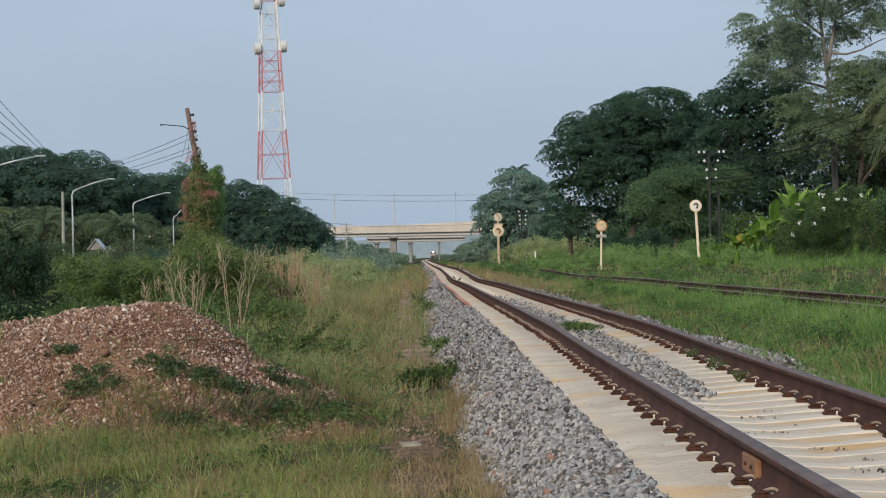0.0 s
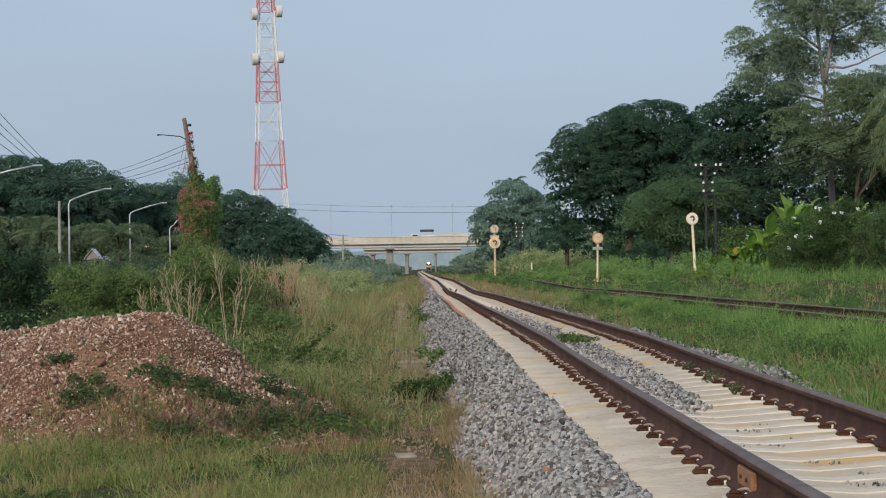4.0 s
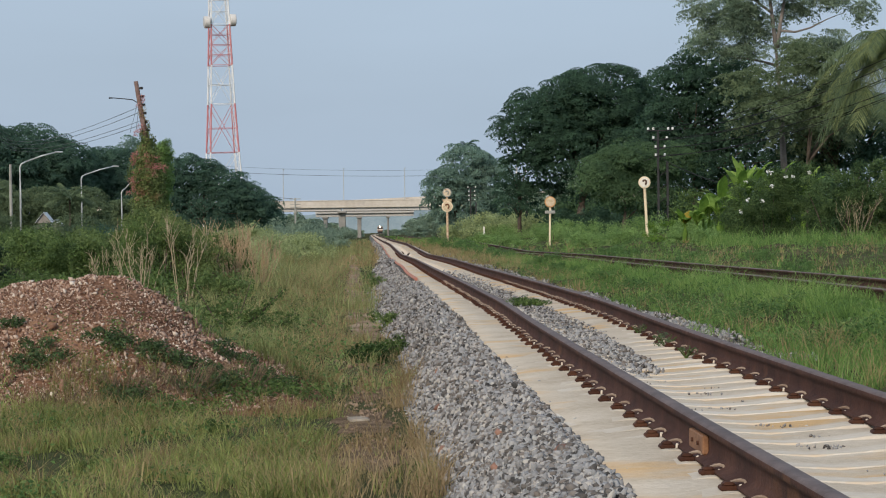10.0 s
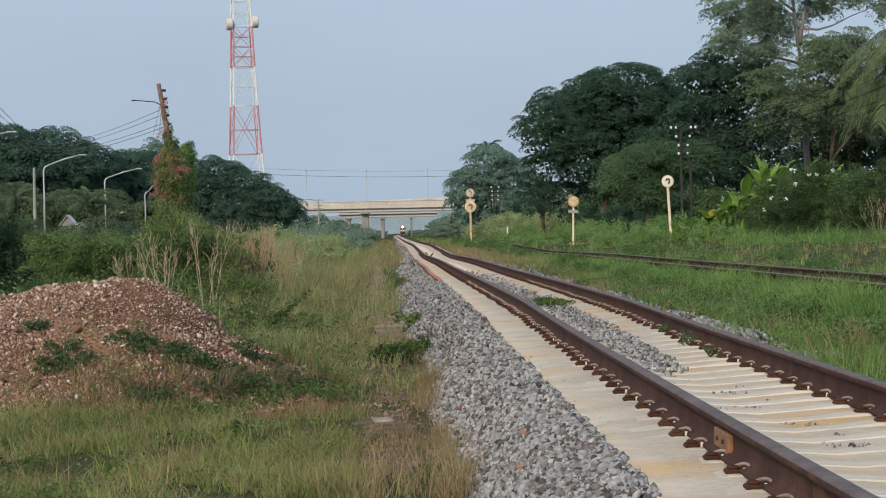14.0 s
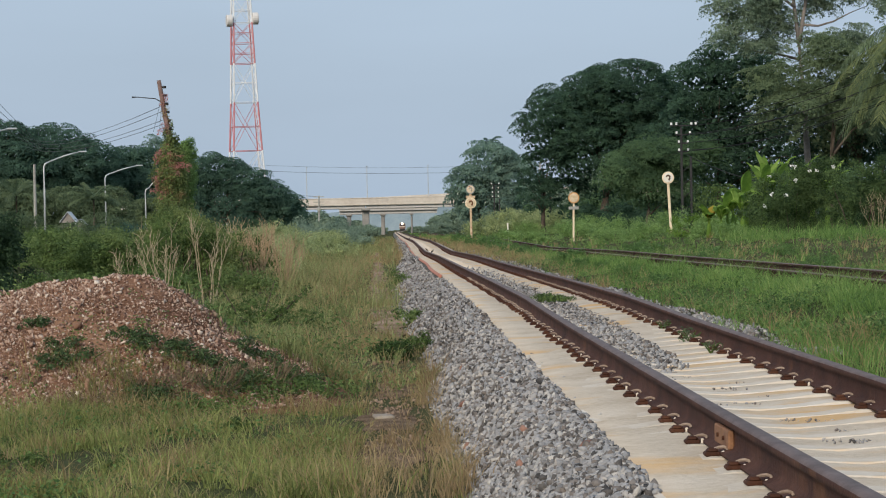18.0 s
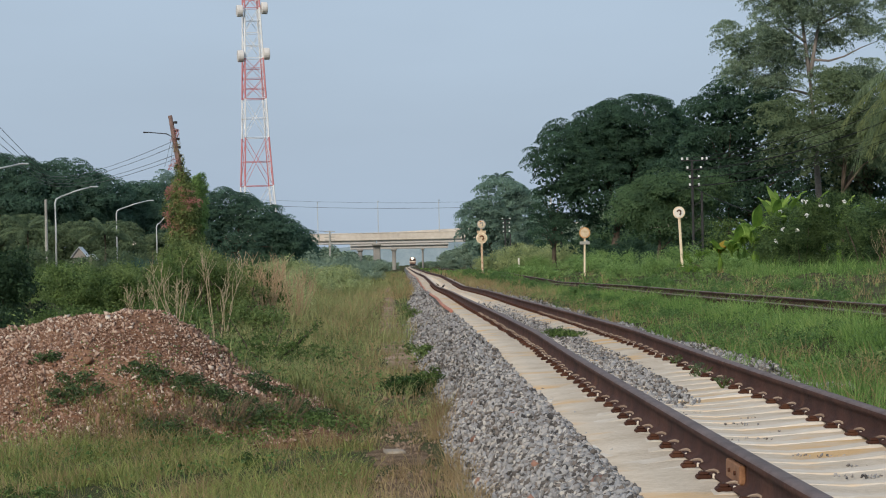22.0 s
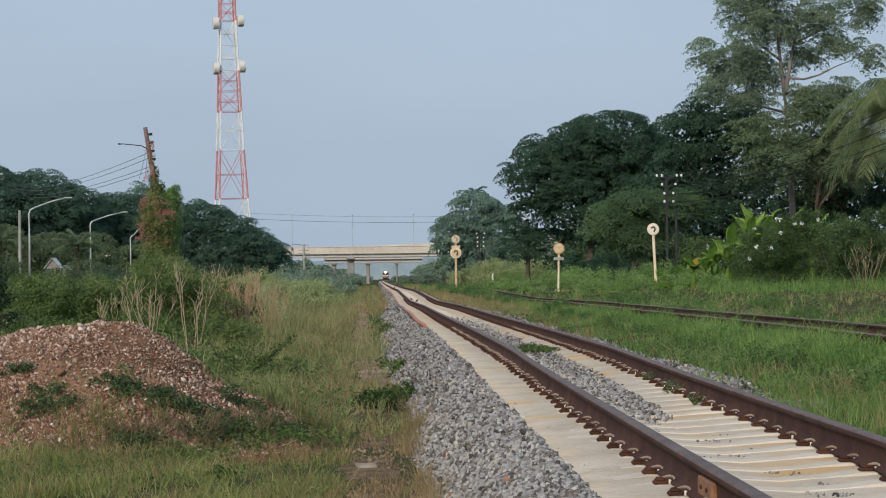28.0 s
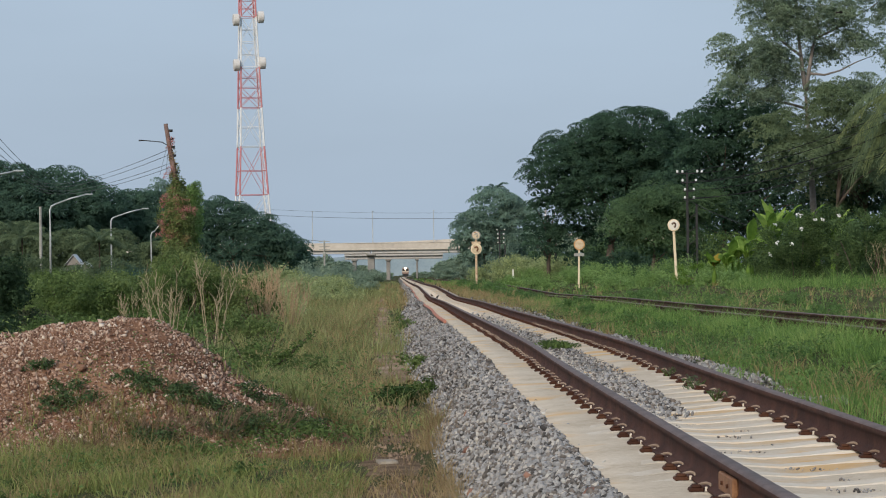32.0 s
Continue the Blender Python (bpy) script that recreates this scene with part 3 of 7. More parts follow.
KNOT_Y = [-60, 10, 17, 21, 27, 36, 55, 74, 104, 126, 159, 247, 556, 900, 3000]
KNOT_Z = [0.0, 0.0, 0.02, 0.035, 0.075, 0.07, 0.03, 0.01, -0.11, -0.035, 0.085, -0.01, -0.05, -0.05, -0.05]


def track_z(y):
    """The uneven level of the sleepers' tops along the line."""
    y = np.asarray(y, float)
    w = np.maximum(1.0, np.abs(y) * 0.025)
    return sum(np.interp(y + k * w, KNOT_Y, KNOT_Z) for k in (-1, -0.5, 0, 0.5, 1)) / 5


def track_x(y):
    """The line is straight, and bends a little beyond the bridge."""
    return TRACK_X + 1.15e-5 * np.maximum(np.asarray(y, float) - 640, 0) ** 2


def path_x(y):
    """The trodden path drifts away from the ballast with distance."""
    return np.interp(y, [0, 24, 31, 44, 61, 146, 300], [0.02, 0.0, -0.02, -0.2, -0.38, -0.8, -1.2])


def ground_z(x, y):
    x, y = np.asarray(x, float), np.asarray(y, float)
    left = -0.45 + 0.04 * wobble(x, y, 0.8) * soft(np.abs(x - path_x(y)), 0.35, 0.9)
    right = -0.10 + 0.05 * wobble(x, y, 0.6) + soft(x, 8.5, 15) * 0.45 * soft(y, 30, 90) * (1 - soft(x, 40, 90)) * (1 - soft(y, 400, 700))
    right = right + 0.09 * wobble(x + 2, y, 1.1) * soft(x, 3.5, 4.2) * (1 - soft(x, 4.7, 5.1)) + 0.14 * wobble(x, y + 3, 0.7) * soft(x, 7.6, 9.5) * (1 - soft(y, 200, 300))
    z = left + (right - left) * soft(x, 2.6, 3.4)
    return z + (-0.55 - z) * soft(x, 0.45, 0.9) * (1 - soft(x, 2.9, 3.2))


# ---- ground ----
gx = np.unique(np.concatenate([np.linspace(-2500, -120, 14), np.linspace(-120, -12, 30), np.linspace(-12, 14, 105), np.linspace(14, 60, 30), np.linspace(60, 2500, 16)]))
gy = np.unique(np.concatenate([np.linspace(-400, -10, 10), np.linspace(-10, 60, 110), np.linspace(60, 250, 70), np.linspace(250, 900, 40), np.linspace(900, 4500, 20)]))
XX, YY = np.meshgrid(gx, gy)
idx = np.arange(XX.size).reshape(XX.shape)
quads = np.stack([idx[:-1, :-1], idx[:-1, 1:], idx[1:, 1:], idx[1:, :-1]], -1).reshape(-1, 4)
ground = link_mesh("ground", array_mesh("ground", np.stack([XX, YY, ground_z(XX, YY)], -1).reshape(-1, 3), quads), GROUND, smooth=True)
tagged(ground, "weedy green and dry brown ground beside the railway", "ground", kind="structure")


def strip(name, xs_of, ys, mat, label, category, kind="structure"):
    """A sheet along the line; xs_of(y) gives its cross-section of (x, z) points."""
    v, rows = [], []
    for y in ys:
        sec = xs_of(y)
        rows.append(list(range(len(v), len(v) + len(sec))))
        v += [(x, y, z) for x, z in sec]
    f = [(a[k], a[k + 1], b[k + 1], b[k]) for a, b in zip(rows, rows[1:]) for k in range(len(a) - 1)]
    return tagged(link_mesh(name, array_mesh(name, v, f), mat, smooth=True), label, category, kind=kind)


YS = np.unique(np.concatenate([np.arange(-30, 60, 0.5), np.arange(60, 250, 2), np.arange(250, 700, 10), np.arange(700, 1700, 25)]))


def toe(y):
    return 0.36 + 0.07 * float(wobble(y, 0, 0.35)) - 0.3 * float(soft(y, 28, 46)) + 0.55 * float(soft(y, 60, 130))


def bed(y):
    z, x = float(track_z(y)), float(track_x(y)) - TRACK_X
    low = 0.10
    return [(x + toe(y) - 0.15, -0.56), (x + toe(y), -0.45), (x + 0.72, z - 0.12), (x + 0.93, z - 0.035), (x + 1.35, z - low), (x + 1.96, z - low + 0.02), (x + 2.6, z - low), (x + 2.98, z - 0.07), (x + 3.25, z - 0.16), (x + 3.7, -0.3)]


ballast = strip("ballast", bed, YS, BALLAST, "grey crushed-stone ballast under the railway track", "ballast")

# ---- the railway ----
RAIL_PROFILE = [(-0.062, 0.0), (-0.062, 0.012), (-0.02, 0.026), (-0.009, 0.045), (-0.009, 0.108), (-0.034, 0.122), (-0.035, 0.146), (-0.024, 0.156), (0.024, 0.156), (0.035, 0.146), (0.034, 0.122), (0.009, 0.108), (0.009, 0.045), (0.02, 0.026), (0.062, 0.012), (0.062, 0.0)]


def rail(parent, offset, lift, line_x, ys, label):
    v, f, mi = [], [], []
    n = len(RAIL_PROFILE)
    for y in ys:
        v += [(line_x(y) + offset + px, y, float(track_z(y)) + lift + pz) for px, pz in RAIL_PROFILE]
    for r in range(len(ys) - 1):
        for k in range(n):
            a, b = r * n + k, r * n + (k + 1) % n
            f.append((a, b, b + n, a + n))
            mi.append(1 if k in (6, 7, 8) else 0)
    return link_mesh("rail", array_mesh("rail", v, f, mi), [RUST, RAIL_TOP], parent, label)


def sleeper_mesh(name, end_mat):
    """A concrete sleeper: high under the rails, lower and narrower in the middle."""
    secs = [(-1.0, 0.115, -0.035), (-0.97, 0.125, -0.032), (-0.80, 0.13, -0.022), (-0.64, 0.13, 0.0), (-0.40, 0.125, 0.0), (-0.22, 0.11, -0.022), (0.0, 0.105, -0.034), (0.22, 0.11, -0.022), (0.40, 0.125, 0.0), (0.66, 0.13, 0.0), (0.80, 0.13, -0.012), (0.97, 0.125, -0.022), (1.0, 0.115, -0.035)]
    bm = bmesh.new()
    rings = [[bm.verts.new(p) for p in ((x, -w - 0.02, -0.2), (x, -w, z - 0.014), (x, -w + 0.014, z), (x, w - 0.014, z), (x, w, z - 0.014), (x, w + 0.02, -0.2))] for x, w, z in secs]
    for a, b in zip(rings, rings[1:]):
        for k in range(5):
            bm.faces.new((a[k], b[k], b[k + 1], a[k + 1]))
    for r, flip in ((rings[0], False), (rings[-1], True)):
        bm.faces.new(r[::-1] if flip else r).material_index = 1
    me = bpy.data.meshes.new(name)
    bm.to_mesh(me)
    bm.free()
    me.materials.append(CONCRETE)
    me.materials.append(end_mat)
    return me


def clip_meshes():
    """A cast shoulder and the bent spring rod of a rail fastening; the rail lies on its +x side."""
    bm = bmesh.new()
    box(bm, (-0.070, -0.045, -0.005), (-0.002, 0.045, 0.018), 0.008)
    box(bm, (-0.060, -0.042, 0.012), (-0.012, 0.034, 0.032), 0.010)
    shoulder = bpy.data.meshes.new("shoulder")
    bm.to_mesh(shoulder)
    bm.free()
    shoulder.materials.append(CLIP)
    bm = bmesh.new()
    tube(bm, [(-0.026, -0.01, 0.030), (-0.010, -0.026, 0.037), (0.008, -0.03, 0.039), (0.022, -0.032, 0.034), (0.027, -0.038, 0.024)], [0.005, 0.0065, 0.007, 0.0065, 0.006], 6)
    rod = bpy.data.meshes.new("spring_rod")
    bm.to_mesh(rod)
    bm.free()
    rod.materials.append(CLIP_PALE)
    bm = bmesh.new()
    box(bm, (-0.002, -0.056, 0.002), (0.011, -0.044, 0.024), 0.003)
    pad = bpy.data.meshes.new("insulator_pad")
    bm.to_mesh(pad)
    bm.free()
    pad.materials.append(CLIP_PAD)
    return shoulder, rod, pad


track = empty("railway_track", (0, 0, 0), "metre-gauge railway track on cream concrete sleepers in grey ballast", "railway track")
rail_ys = np.unique(np.concatenate([np.arange(-12, 40, 0.5), np.arange(40, 200, 2.0), np.arange(200, 700, 12), np.arange(700, 1700, 20)]))
for off in (-0.535, 0.535):
    rail(track, off, 0.004, lambda y: float(track_x(y)), rail_ys, "rust-brown steel rail with a worn head")
SLEEPER, SLEEPER_RED = sleeper_mesh("sleeper", CONCRETE), sleeper_mesh("sleeper", PINK_END)
SHOULDER, ROD, PAD = clip_meshes()
for i in range(300):
    y = -11.55 + 0.6 * i
    s = new("sleeper", SLEEPER if y < 48 else SLEEPER_RED)
    s.parent = track
    tilt = math.degrees(math.atan2(float(track_z(y + 0.5) - track_z(y - 0.5)), 1.0))
    s.matrix_basis = pose(TRACK_X + 0.012 * math.sin(i * 5.1), y, float(track_z(y)), tilt, 0, 0.5 * math.sin(i * 3.3))
    if y < 46:
        for off in (-0.535, 0.535):
            for side in (-1, 1):
                m = pose(off + side * 0.058, 0, 0, 0, 0, 0 if side < 0 else 180)
                for data in (SHOULDER, ROD, PAD):
                    c = new(data.name, data)
                    c.parent = s
                    c.matrix_basis = m
v, f = [], []
sl = np.array([q.co[:] for q in SLEEPER_RED.vertices])
sf = [tuple(p.vertices) for p in SLEEPER_RED.polygons]
far_v, far_f = [], []
for i in range(200):
    y = 168.55 + 0.6 * i
    k = len(far_v) * len(sl)
    far_v.append(sl + [float(track_x(y)), y, float(track_z(y))])
    far_f += [tuple(a + k for a in q) for q in sf]
me = bpy.data.meshes.new("far_sleeper_bed")
me.from_pydata(np.vstack(far_v).tolist(), [], far_f)
tagged(link_mesh("far_sleeper_bed", me, CONCRETE, track), kind="stuff")
b = bmesh.new()
for i in range(96, 220):
    y = -11.55 + 0.6 * i
    for off in (-0.535, 0.535):
        for side in (-1, 1):
            x, z = TRACK_X + off + side * 0.098, float(track_z(y))
            box(b, (x - 0.035, y - 0.045, z - 0.01), (x + 0.035, y + 0.045, z + 0.034))
tagged(part("far_fastening", b, CLIP, track, "dark rusted rail fastening"), kind="stuff")

# pale dust fills the bays between the sleepers
DUST = material("pale_track_dust", [(0.1, (0.42, 0.345, 0.265)), (0.5, (0.55, 0.47, 0.375)), (0.9, (0.63, 0.555, 0.465))], 2.0, 0.95, bump=0.5, bump_scale=25, stains=(1.1, (0.60, 0.40, 0.21), 0.53), spec=0.1)
strip("track_dust", lambda y: [(float(track_x(y)) + dx, float(track_z(y)) + dz) for dx, dz in ((-1.0, -0.08), (-0.96, -0.026 + 0.010 * math.sin(y * 1.3) + 0.018 * float(soft(y, 17, 24))), (-0.8, -0.015 + 0.008 * math.sin(y * 1.9) + 0.014 * float(soft(y, 17, 24))), (-0.64, -0.003 + 0.003 * math.sin(y * 2.3)), (-0.5, -0.010), (-0.3, -0.020), (0, -0.042), (0.3, -0.020 + 0.016 * float(soft(y, 19, 25))), (0.5, -0.010 + 0.014 * float(soft(y, 19, 25))), (0.96, -0.022), (1.0, -0.07))], YS, DUST, "pale sandy dust filling the bays between the sleepers", "track bed")

# the joint in the near rail, with its bolted plates
plate = bmesh.new()
for side in (-1, 1):
    box(plate, (TRACK_X - 0.535 + side * 0.022 - 0.014, 10.55, 0.03), (TRACK_X - 0.535 + side * 0.022 + 0.014, 11.0, 0.112), 0.006)
joint = part("joint_plate", plate, PLATE, track, "orange-rusted bolted rail joint plate")
for k in range(2):
    b = bmesh.new()
    disc(b, (TRACK_X - 0.535 - 0.038, 10.68 + 0.18 * k, 0.072), 0.010, 0.014, "X", 6)
    part("bolt", b, CLIP, joint)

b = bmesh.new()
tube(b, [(float(track_x(y)) - 1.04 + 0.02 * math.sin(y * 0.3), y, float(track_z(y)) + 0.012) for y in np.arange(49, 330, 3.0)], 0.036, 6)
tagged(part("cable_duct", b, RED_DUCT), "faded red cable duct lying along the sleeper ends", "cable duct")

# the second, weedier track
track2 = empty("old_railway_track", (0, 0, 0), "older rusty track half sunk in grass", "railway track")
ys2 = np.unique(np.concatenate([np.arange(5, 140, 1.5), np.arange(140, 420, 10)]))
for off in (-0.535, 0.535):
    rail(track2, off, 0.07, lambda y: TRACK2_X, ys2, "rusty rail half hidden by grass")
wood = sleeper_mesh("sleeper", WOOD)
wood.materials[0] = WOOD
for i in range(150):
    s = new("sleeper", wood)
    s.parent = track2
    y = 20 + 0.7 * i
    s.matrix_basis = pose(TRACK2_X, y, float(track_z(y)) + 0.03)


def bed2(y):
    z = float(track_z(y))
    return [(TRACK2_X - 1.7, -0.18), (TRACK2_X - 1.2, z + 0.0), (TRACK2_X + 1.2, z + 0.0), (TRACK2_X + 1.8, -0.18)]


strip("old_ballast", bed2, YS[YS < 500], GROUND, "dusty old ballast under the second track", "ballast")

# ---- loose stones of the ballast ----


def bed_height(x, y):
    z = np.zeros(len(x))
    for i in range(len(x)):
        sec = bed(y[i])
        z[i] = np.interp(x[i], [p[0] for p in sec], [p[1] for p in sec])
    return z


def strew(n, x0, x1, y0, y1, size, keep=None):
    # even in bearing rather than in metres, so that near rows are not bare
    u = rng.random(n)
    y = 1 / (1 / y0 + u * (1 / y1 - 1 / y0))
    x = rng.uniform(x0, x1, n)
    if keep is not None:
        k = keep(x, y)
        x, y = x[k], y[k]
    s = size * rng.uniform(0.55, 1.35, len(x)) * (1 + 0.35 * soft(y, 25, 60))
    return np.stack([x, y, bed_height(x, y) + s * rng.uniform(0.1, 0.8, len(x))], 1), s


def shoulder_keep(x, y):
    t = np.array([toe(q) for q in y])
    return (x > t - 0.12 + 0.1 * rng.random(len(x))) & (x < np.where(y > 48, 0.86, 0.99))


c1, s1 = strew(37000, 0.0, 1.0, 9.5, 90, 0.0225, shoulder_keep)
near = np.flatnonzero((c1[:, 1] > 10.5) & (c1[:, 1] < 13.0) & (c1[:, 0] > 0.62) & (s1 > 0.022))[:300]
rest = np.setdiff1d(np.arange(len(c1)), near)
c2, s2 = strew(14000, 1.50, 2.42, 15.8, 62, 0.0195, lambda x, y: (rng.random(len(x)) < soft(y, 15.6, 20.5)) & (rng.random(len(x)) < 1 - 0.7 * soft(y, 30, 60)) & (x < 2.04 + 0.12 * soft(y, 17, 24) + 0.09 * wobble(x * 0.3, y, 2.0) - 0.25 * (1 - soft(y, 16, 18)) + 0.35 * soft(y, 30, 45)))
c2[:, 2] += 0.045
c3, s3 = strew(5200, 1.58, 2.32, 9.0, 16.5, 0.0085, lambda x, y: (((y + 11.55) % 0.6 > 0.15) & ((y + 11.55) % 0.6 < 0.27)) & (wobble(x * 0.8, y, 2.3) > 0.12 + 0.5 * rng.random(len(x))))
c3[:, 2] += 0.055
c6, s6 = strew(5000, 0.2, 1.0, 80, 300, 0.05, shoulder_keep)
c4, s4 = strew(8000, 2.95, 3.62, 20, 110, 0.024, lambda x, y: rng.random(len(x)) < 0.35 + 0.65 * soft(wobble(x * 0.4, y, 0.5), -0.5, 0.3))
c4[:, 2] = np.maximum(c4[:, 2], ground_z(c4[:, 0], c4[:, 1]) + s4 * 0.6)
c7, s7 = strew(2600, 6.7, 7.5, 38, 80, 0.028, lambda x, y: wobble(x * 0.5, y, 0.55) > 0.25)
c7[:, 2] = track_z(c7[:, 1]) + 0.0 + s7 * 0.6
c5, s5 = strew(900, 0.98, 1.36, 9.5, 60, 0.022, lambda x, y: (np.abs(((y + 11.55) % 0.6) - 0.3) < 0.14) & (rng.random(len(x)) > 0.35 + 0.5 * (x > 1.1)))
c_all, s_all = np.vstack([c1[rest], c2, c3, c4, c5, c6, c7]), np.concatenate([s1[rest], s2, s3, s4, s5, s6, s7])
far = c_all[:, 1] > 24
va, fa = rock_arrays(c_all[~far], s_all[~far])
vb, fb = chip_arrays(c_all[far], s_all[far] * 1.12)
tagged(link_mesh("loose_stones", array_mesh("loose_stones", np.vstack([va, vb]), np.vstack([fa, fb + len(va)])), STONE, ballast), kind="stuff")
stone_data = []
for sh in ROCKS:
    me = array_mesh("stone", sh, ROCK_TRI)
    me.materials.append(STONE_ONE)
    stone_data.append(me)
for j, i in enumerate(near):
    ob = new("stone", stone_data[j % len(stone_data)])
    ob.parent = ballast
    ob.matrix_basis = Matrix.Translation(c1[i]) @ pose(0, 0, 0, *rng.uniform(0, 360, 3)) @ Matrix.Scale(s1[i], 4)
red_at = np.array([[0.44, 15.3, 0], [0.58, 21.2, 0], [0.70, 13.6, 0], [0.88, 11.6, 0], [0.62, 12.4, 0], [0.75, 17.5, 0], [0.5, 18.2, 0]])
red_at[:, 2] = bed_height(red_at[:, 0], red_at[:, 1]) + 0.02
va, fa = rock_arrays(red_at, np.full(len(red_at), 0.042))
tagged(link_mesh("brick_fragments", array_mesh("brick_fragments", va, fa), STONE_RED, ballast, "reddish brick fragments"), kind="stuff")

# ---- the gravel heap ----
HY = 22.3


def heap_z(x, y):
    crest = np.interp(x, [-7.2, -6.2, -5, -3.67, -3.18, -2.43, -2.05, -1.8, -1.45, -1.1, -0.71, -0.35, 0], [-0.5, -0.2, 0.22, 0.43, 0.52, 0.61, 0.57, 0.44, 0.14, -0.04, -0.22, -0.46, -0.6])
    w = y - HY
    w = np.where(w < 0, w / 2.3, w / 1.7)
    prof = np.clip(1.02 - np.abs(w) ** 1.45 - 0.05 * np.abs(w), -0.1, 1)
    h = (crest + 0.5) * prof
    return -0.5 + h + (0.03 * wobble(x, y, 3.2) + 0.018 * wobble(x + 3, y * 0.4, 7.0)) * (h > 0.05)


hx, hy = np.meshgrid(np.linspace(-7.2, 0.2, 130), np.linspace(19.6, 24.4, 90))
hz = heap_z(hx, hy)
hid = np.arange(hx.size).reshape(hx.shape)
hq = np.stack([hid[:-1, :-1], hid[:-1, 1:], hid[1:, 1:], hid[1:, :-1]], -1).reshape(-1, 4)
heap = tagged(link_mesh("gravel_heap", array_mesh("gravel_heap", np.stack([hx, hy, hz], -1).reshape(-1, 3), hq), HEAP, smooth=True), "heap of reddish-brown gravel and earth with weeds on it", "gravel heap")
n = 47000
sx, sy = rng.uniform(-4.3, -0.55, n), rng.uniform(20.0, 22.8, n)
sz = heap_z(sx, sy)
k = (sz > -0.44) & (rng.random(n) < 0.97 - 0.6 * soft(wobble(sx, sy, 1.1), 0.3, 0.9)) & (rng.random(n) < 1 - 0.9 * soft(sx, -1.3, -0.6))
ss = rng.gamma(3.0, 0.0034, n).clip(0.005, 0.034)
va, fa = chip_arrays(np.stack([sx, sy, sz + ss * 0.25], 1)[k], ss[k])
tagged(link_mesh("gravel", array_mesh("gravel", va, fa), HEAP_STONE, heap, "mixed brown, grey and pale stones"), kind="stuff")
big = np.array([[-2.62, 21.2, 0.0], [-2.9, 20.75, 0.0], [-3.6, 20.6, 0.0], [-1.9, 21.0, 0.0], [-2.45, 20.4, 0.0], [-3.2, 20.2, 0.0]])
big[:, 2] = heap_z(big[:, 0], big[:, 1]) + 0.02
for q, r in zip(big, (0.06, 0.036, 0.045, 0.03, 0.07, 0.05)):
    va, fa = rock_arrays(q[None], np.array([r]))
    link_mesh("earth_clod", array_mesh("earth_clod", va, fa), CLOD, heap, "orange earth clod")
lone = np.flatnonzero(k & (ss > 0.0205) & (sy < 22.3))[:180]
chip_data = []
for sh in CHIPS:
    me = array_mesh("heap_stone", sh, CHIP_TRI)
    me.materials.append(HEAP_STONE_ONE)
    chip_data.append(me)
for j, i in enumerate(lone):
    ob = new("heap_stone", chip_data[j % len(chip_data)])
    ob.parent = heap
    ob.matrix_basis = Matrix.Translation((sx[i], sy[i], sz[i] + ss[i] * 0.3)) @ pose(0, 0, 0, *rng.uniform(0, 360, 3)) @ Matrix.Scale(ss[i] * 0.85, 4)

# a flat pale slab on the path
b = bmesh.new()
box(b, (-0.15, 19.0, -0.47), (0.0, 19.3, -0.415), 0.012)
for q in b.verts:
    q.co += Vector((0.02 * math.sin(q.co.y * 40), 0, 0.008 * math.sin(q.co.x * 60)))
tagged(part("stone_slab", b, material("pale_slab", [(0.2, (0.20, 0.16, 0.12)), (0.8, (0.36, 0.31, 0.25))], 8.0, 0.9, bump=0.4)), "flat pale stone lying on the trodden path", "stone")

# the trodden path
strip("path", lambda y: [(float(path_x(y)) + 0.07 * float(wobble(y, 1, 0.5)) + dx * (0.62 + 0.45 * float(wobble(y, 3, 0.6))) * float(soft(y, 25.5, 32)), -0.45 + (0.014 if -0.3 < dx < 0.45 else 0.004)) for dx in (-0.24, -0.14, 0.06, 0.26, 0.4)], np.arange(26.5, 160, 0.4), SOIL, "bare trodden earth path between grass and ballast", "path")
SOIL_RED = material("reddish_soil", [(0.15, (0.085, 0.056, 0.037)), (0.5, (0.155, 0.108, 0.072)), (0.9, (0.25, 0.185, 0.13))], 5.0, 0.95, bump=1.0, bump_scale=30, spec=0.03)
path = bpy.data.objects["path"]
for cx, cy, rx, ry in ((-0.05, 19.1, 0.3, 1.5), (0.02, 16.3, 0.34, 1.7), (0.05, 22.6, 0.24, 1.6)):
    b = bmesh.new()
    hub = b.verts.new((cx, cy, -0.436))
    ring = [b.verts.new((cx + rx * q * math.cos(a), cy + ry * q * math.sin(a), -0.447)) for a, q in ((2 * math.pi * k / 22, rng.uniform(0.55, 1.15)) for k in range(22))]
    for p, q in zip(ring, ring[1:] + ring[:1]):
        b.faces.new((hub, p, q))
    part("bare_patch", b, SOIL_RED, path, "bare reddish earth")
py = 1 / (1 / 15.5 + rng.random(1600) * (1 / 70 - 1 / 15.5))
pp = np.column_stack([path_x(py) + rng.normal(0, 0.2, 1600), py, np.full(1600, -0.44)])
va, fa = chip_arrays(pp, rng.gamma(2.0, 0.005, 1600).clip(0.004, 0.03))
tagged(link_mesh("path_gravel", array_mesh("path_gravel", va, fa), SOIL, path, "scattered brown pebbles"), kind="stuff")

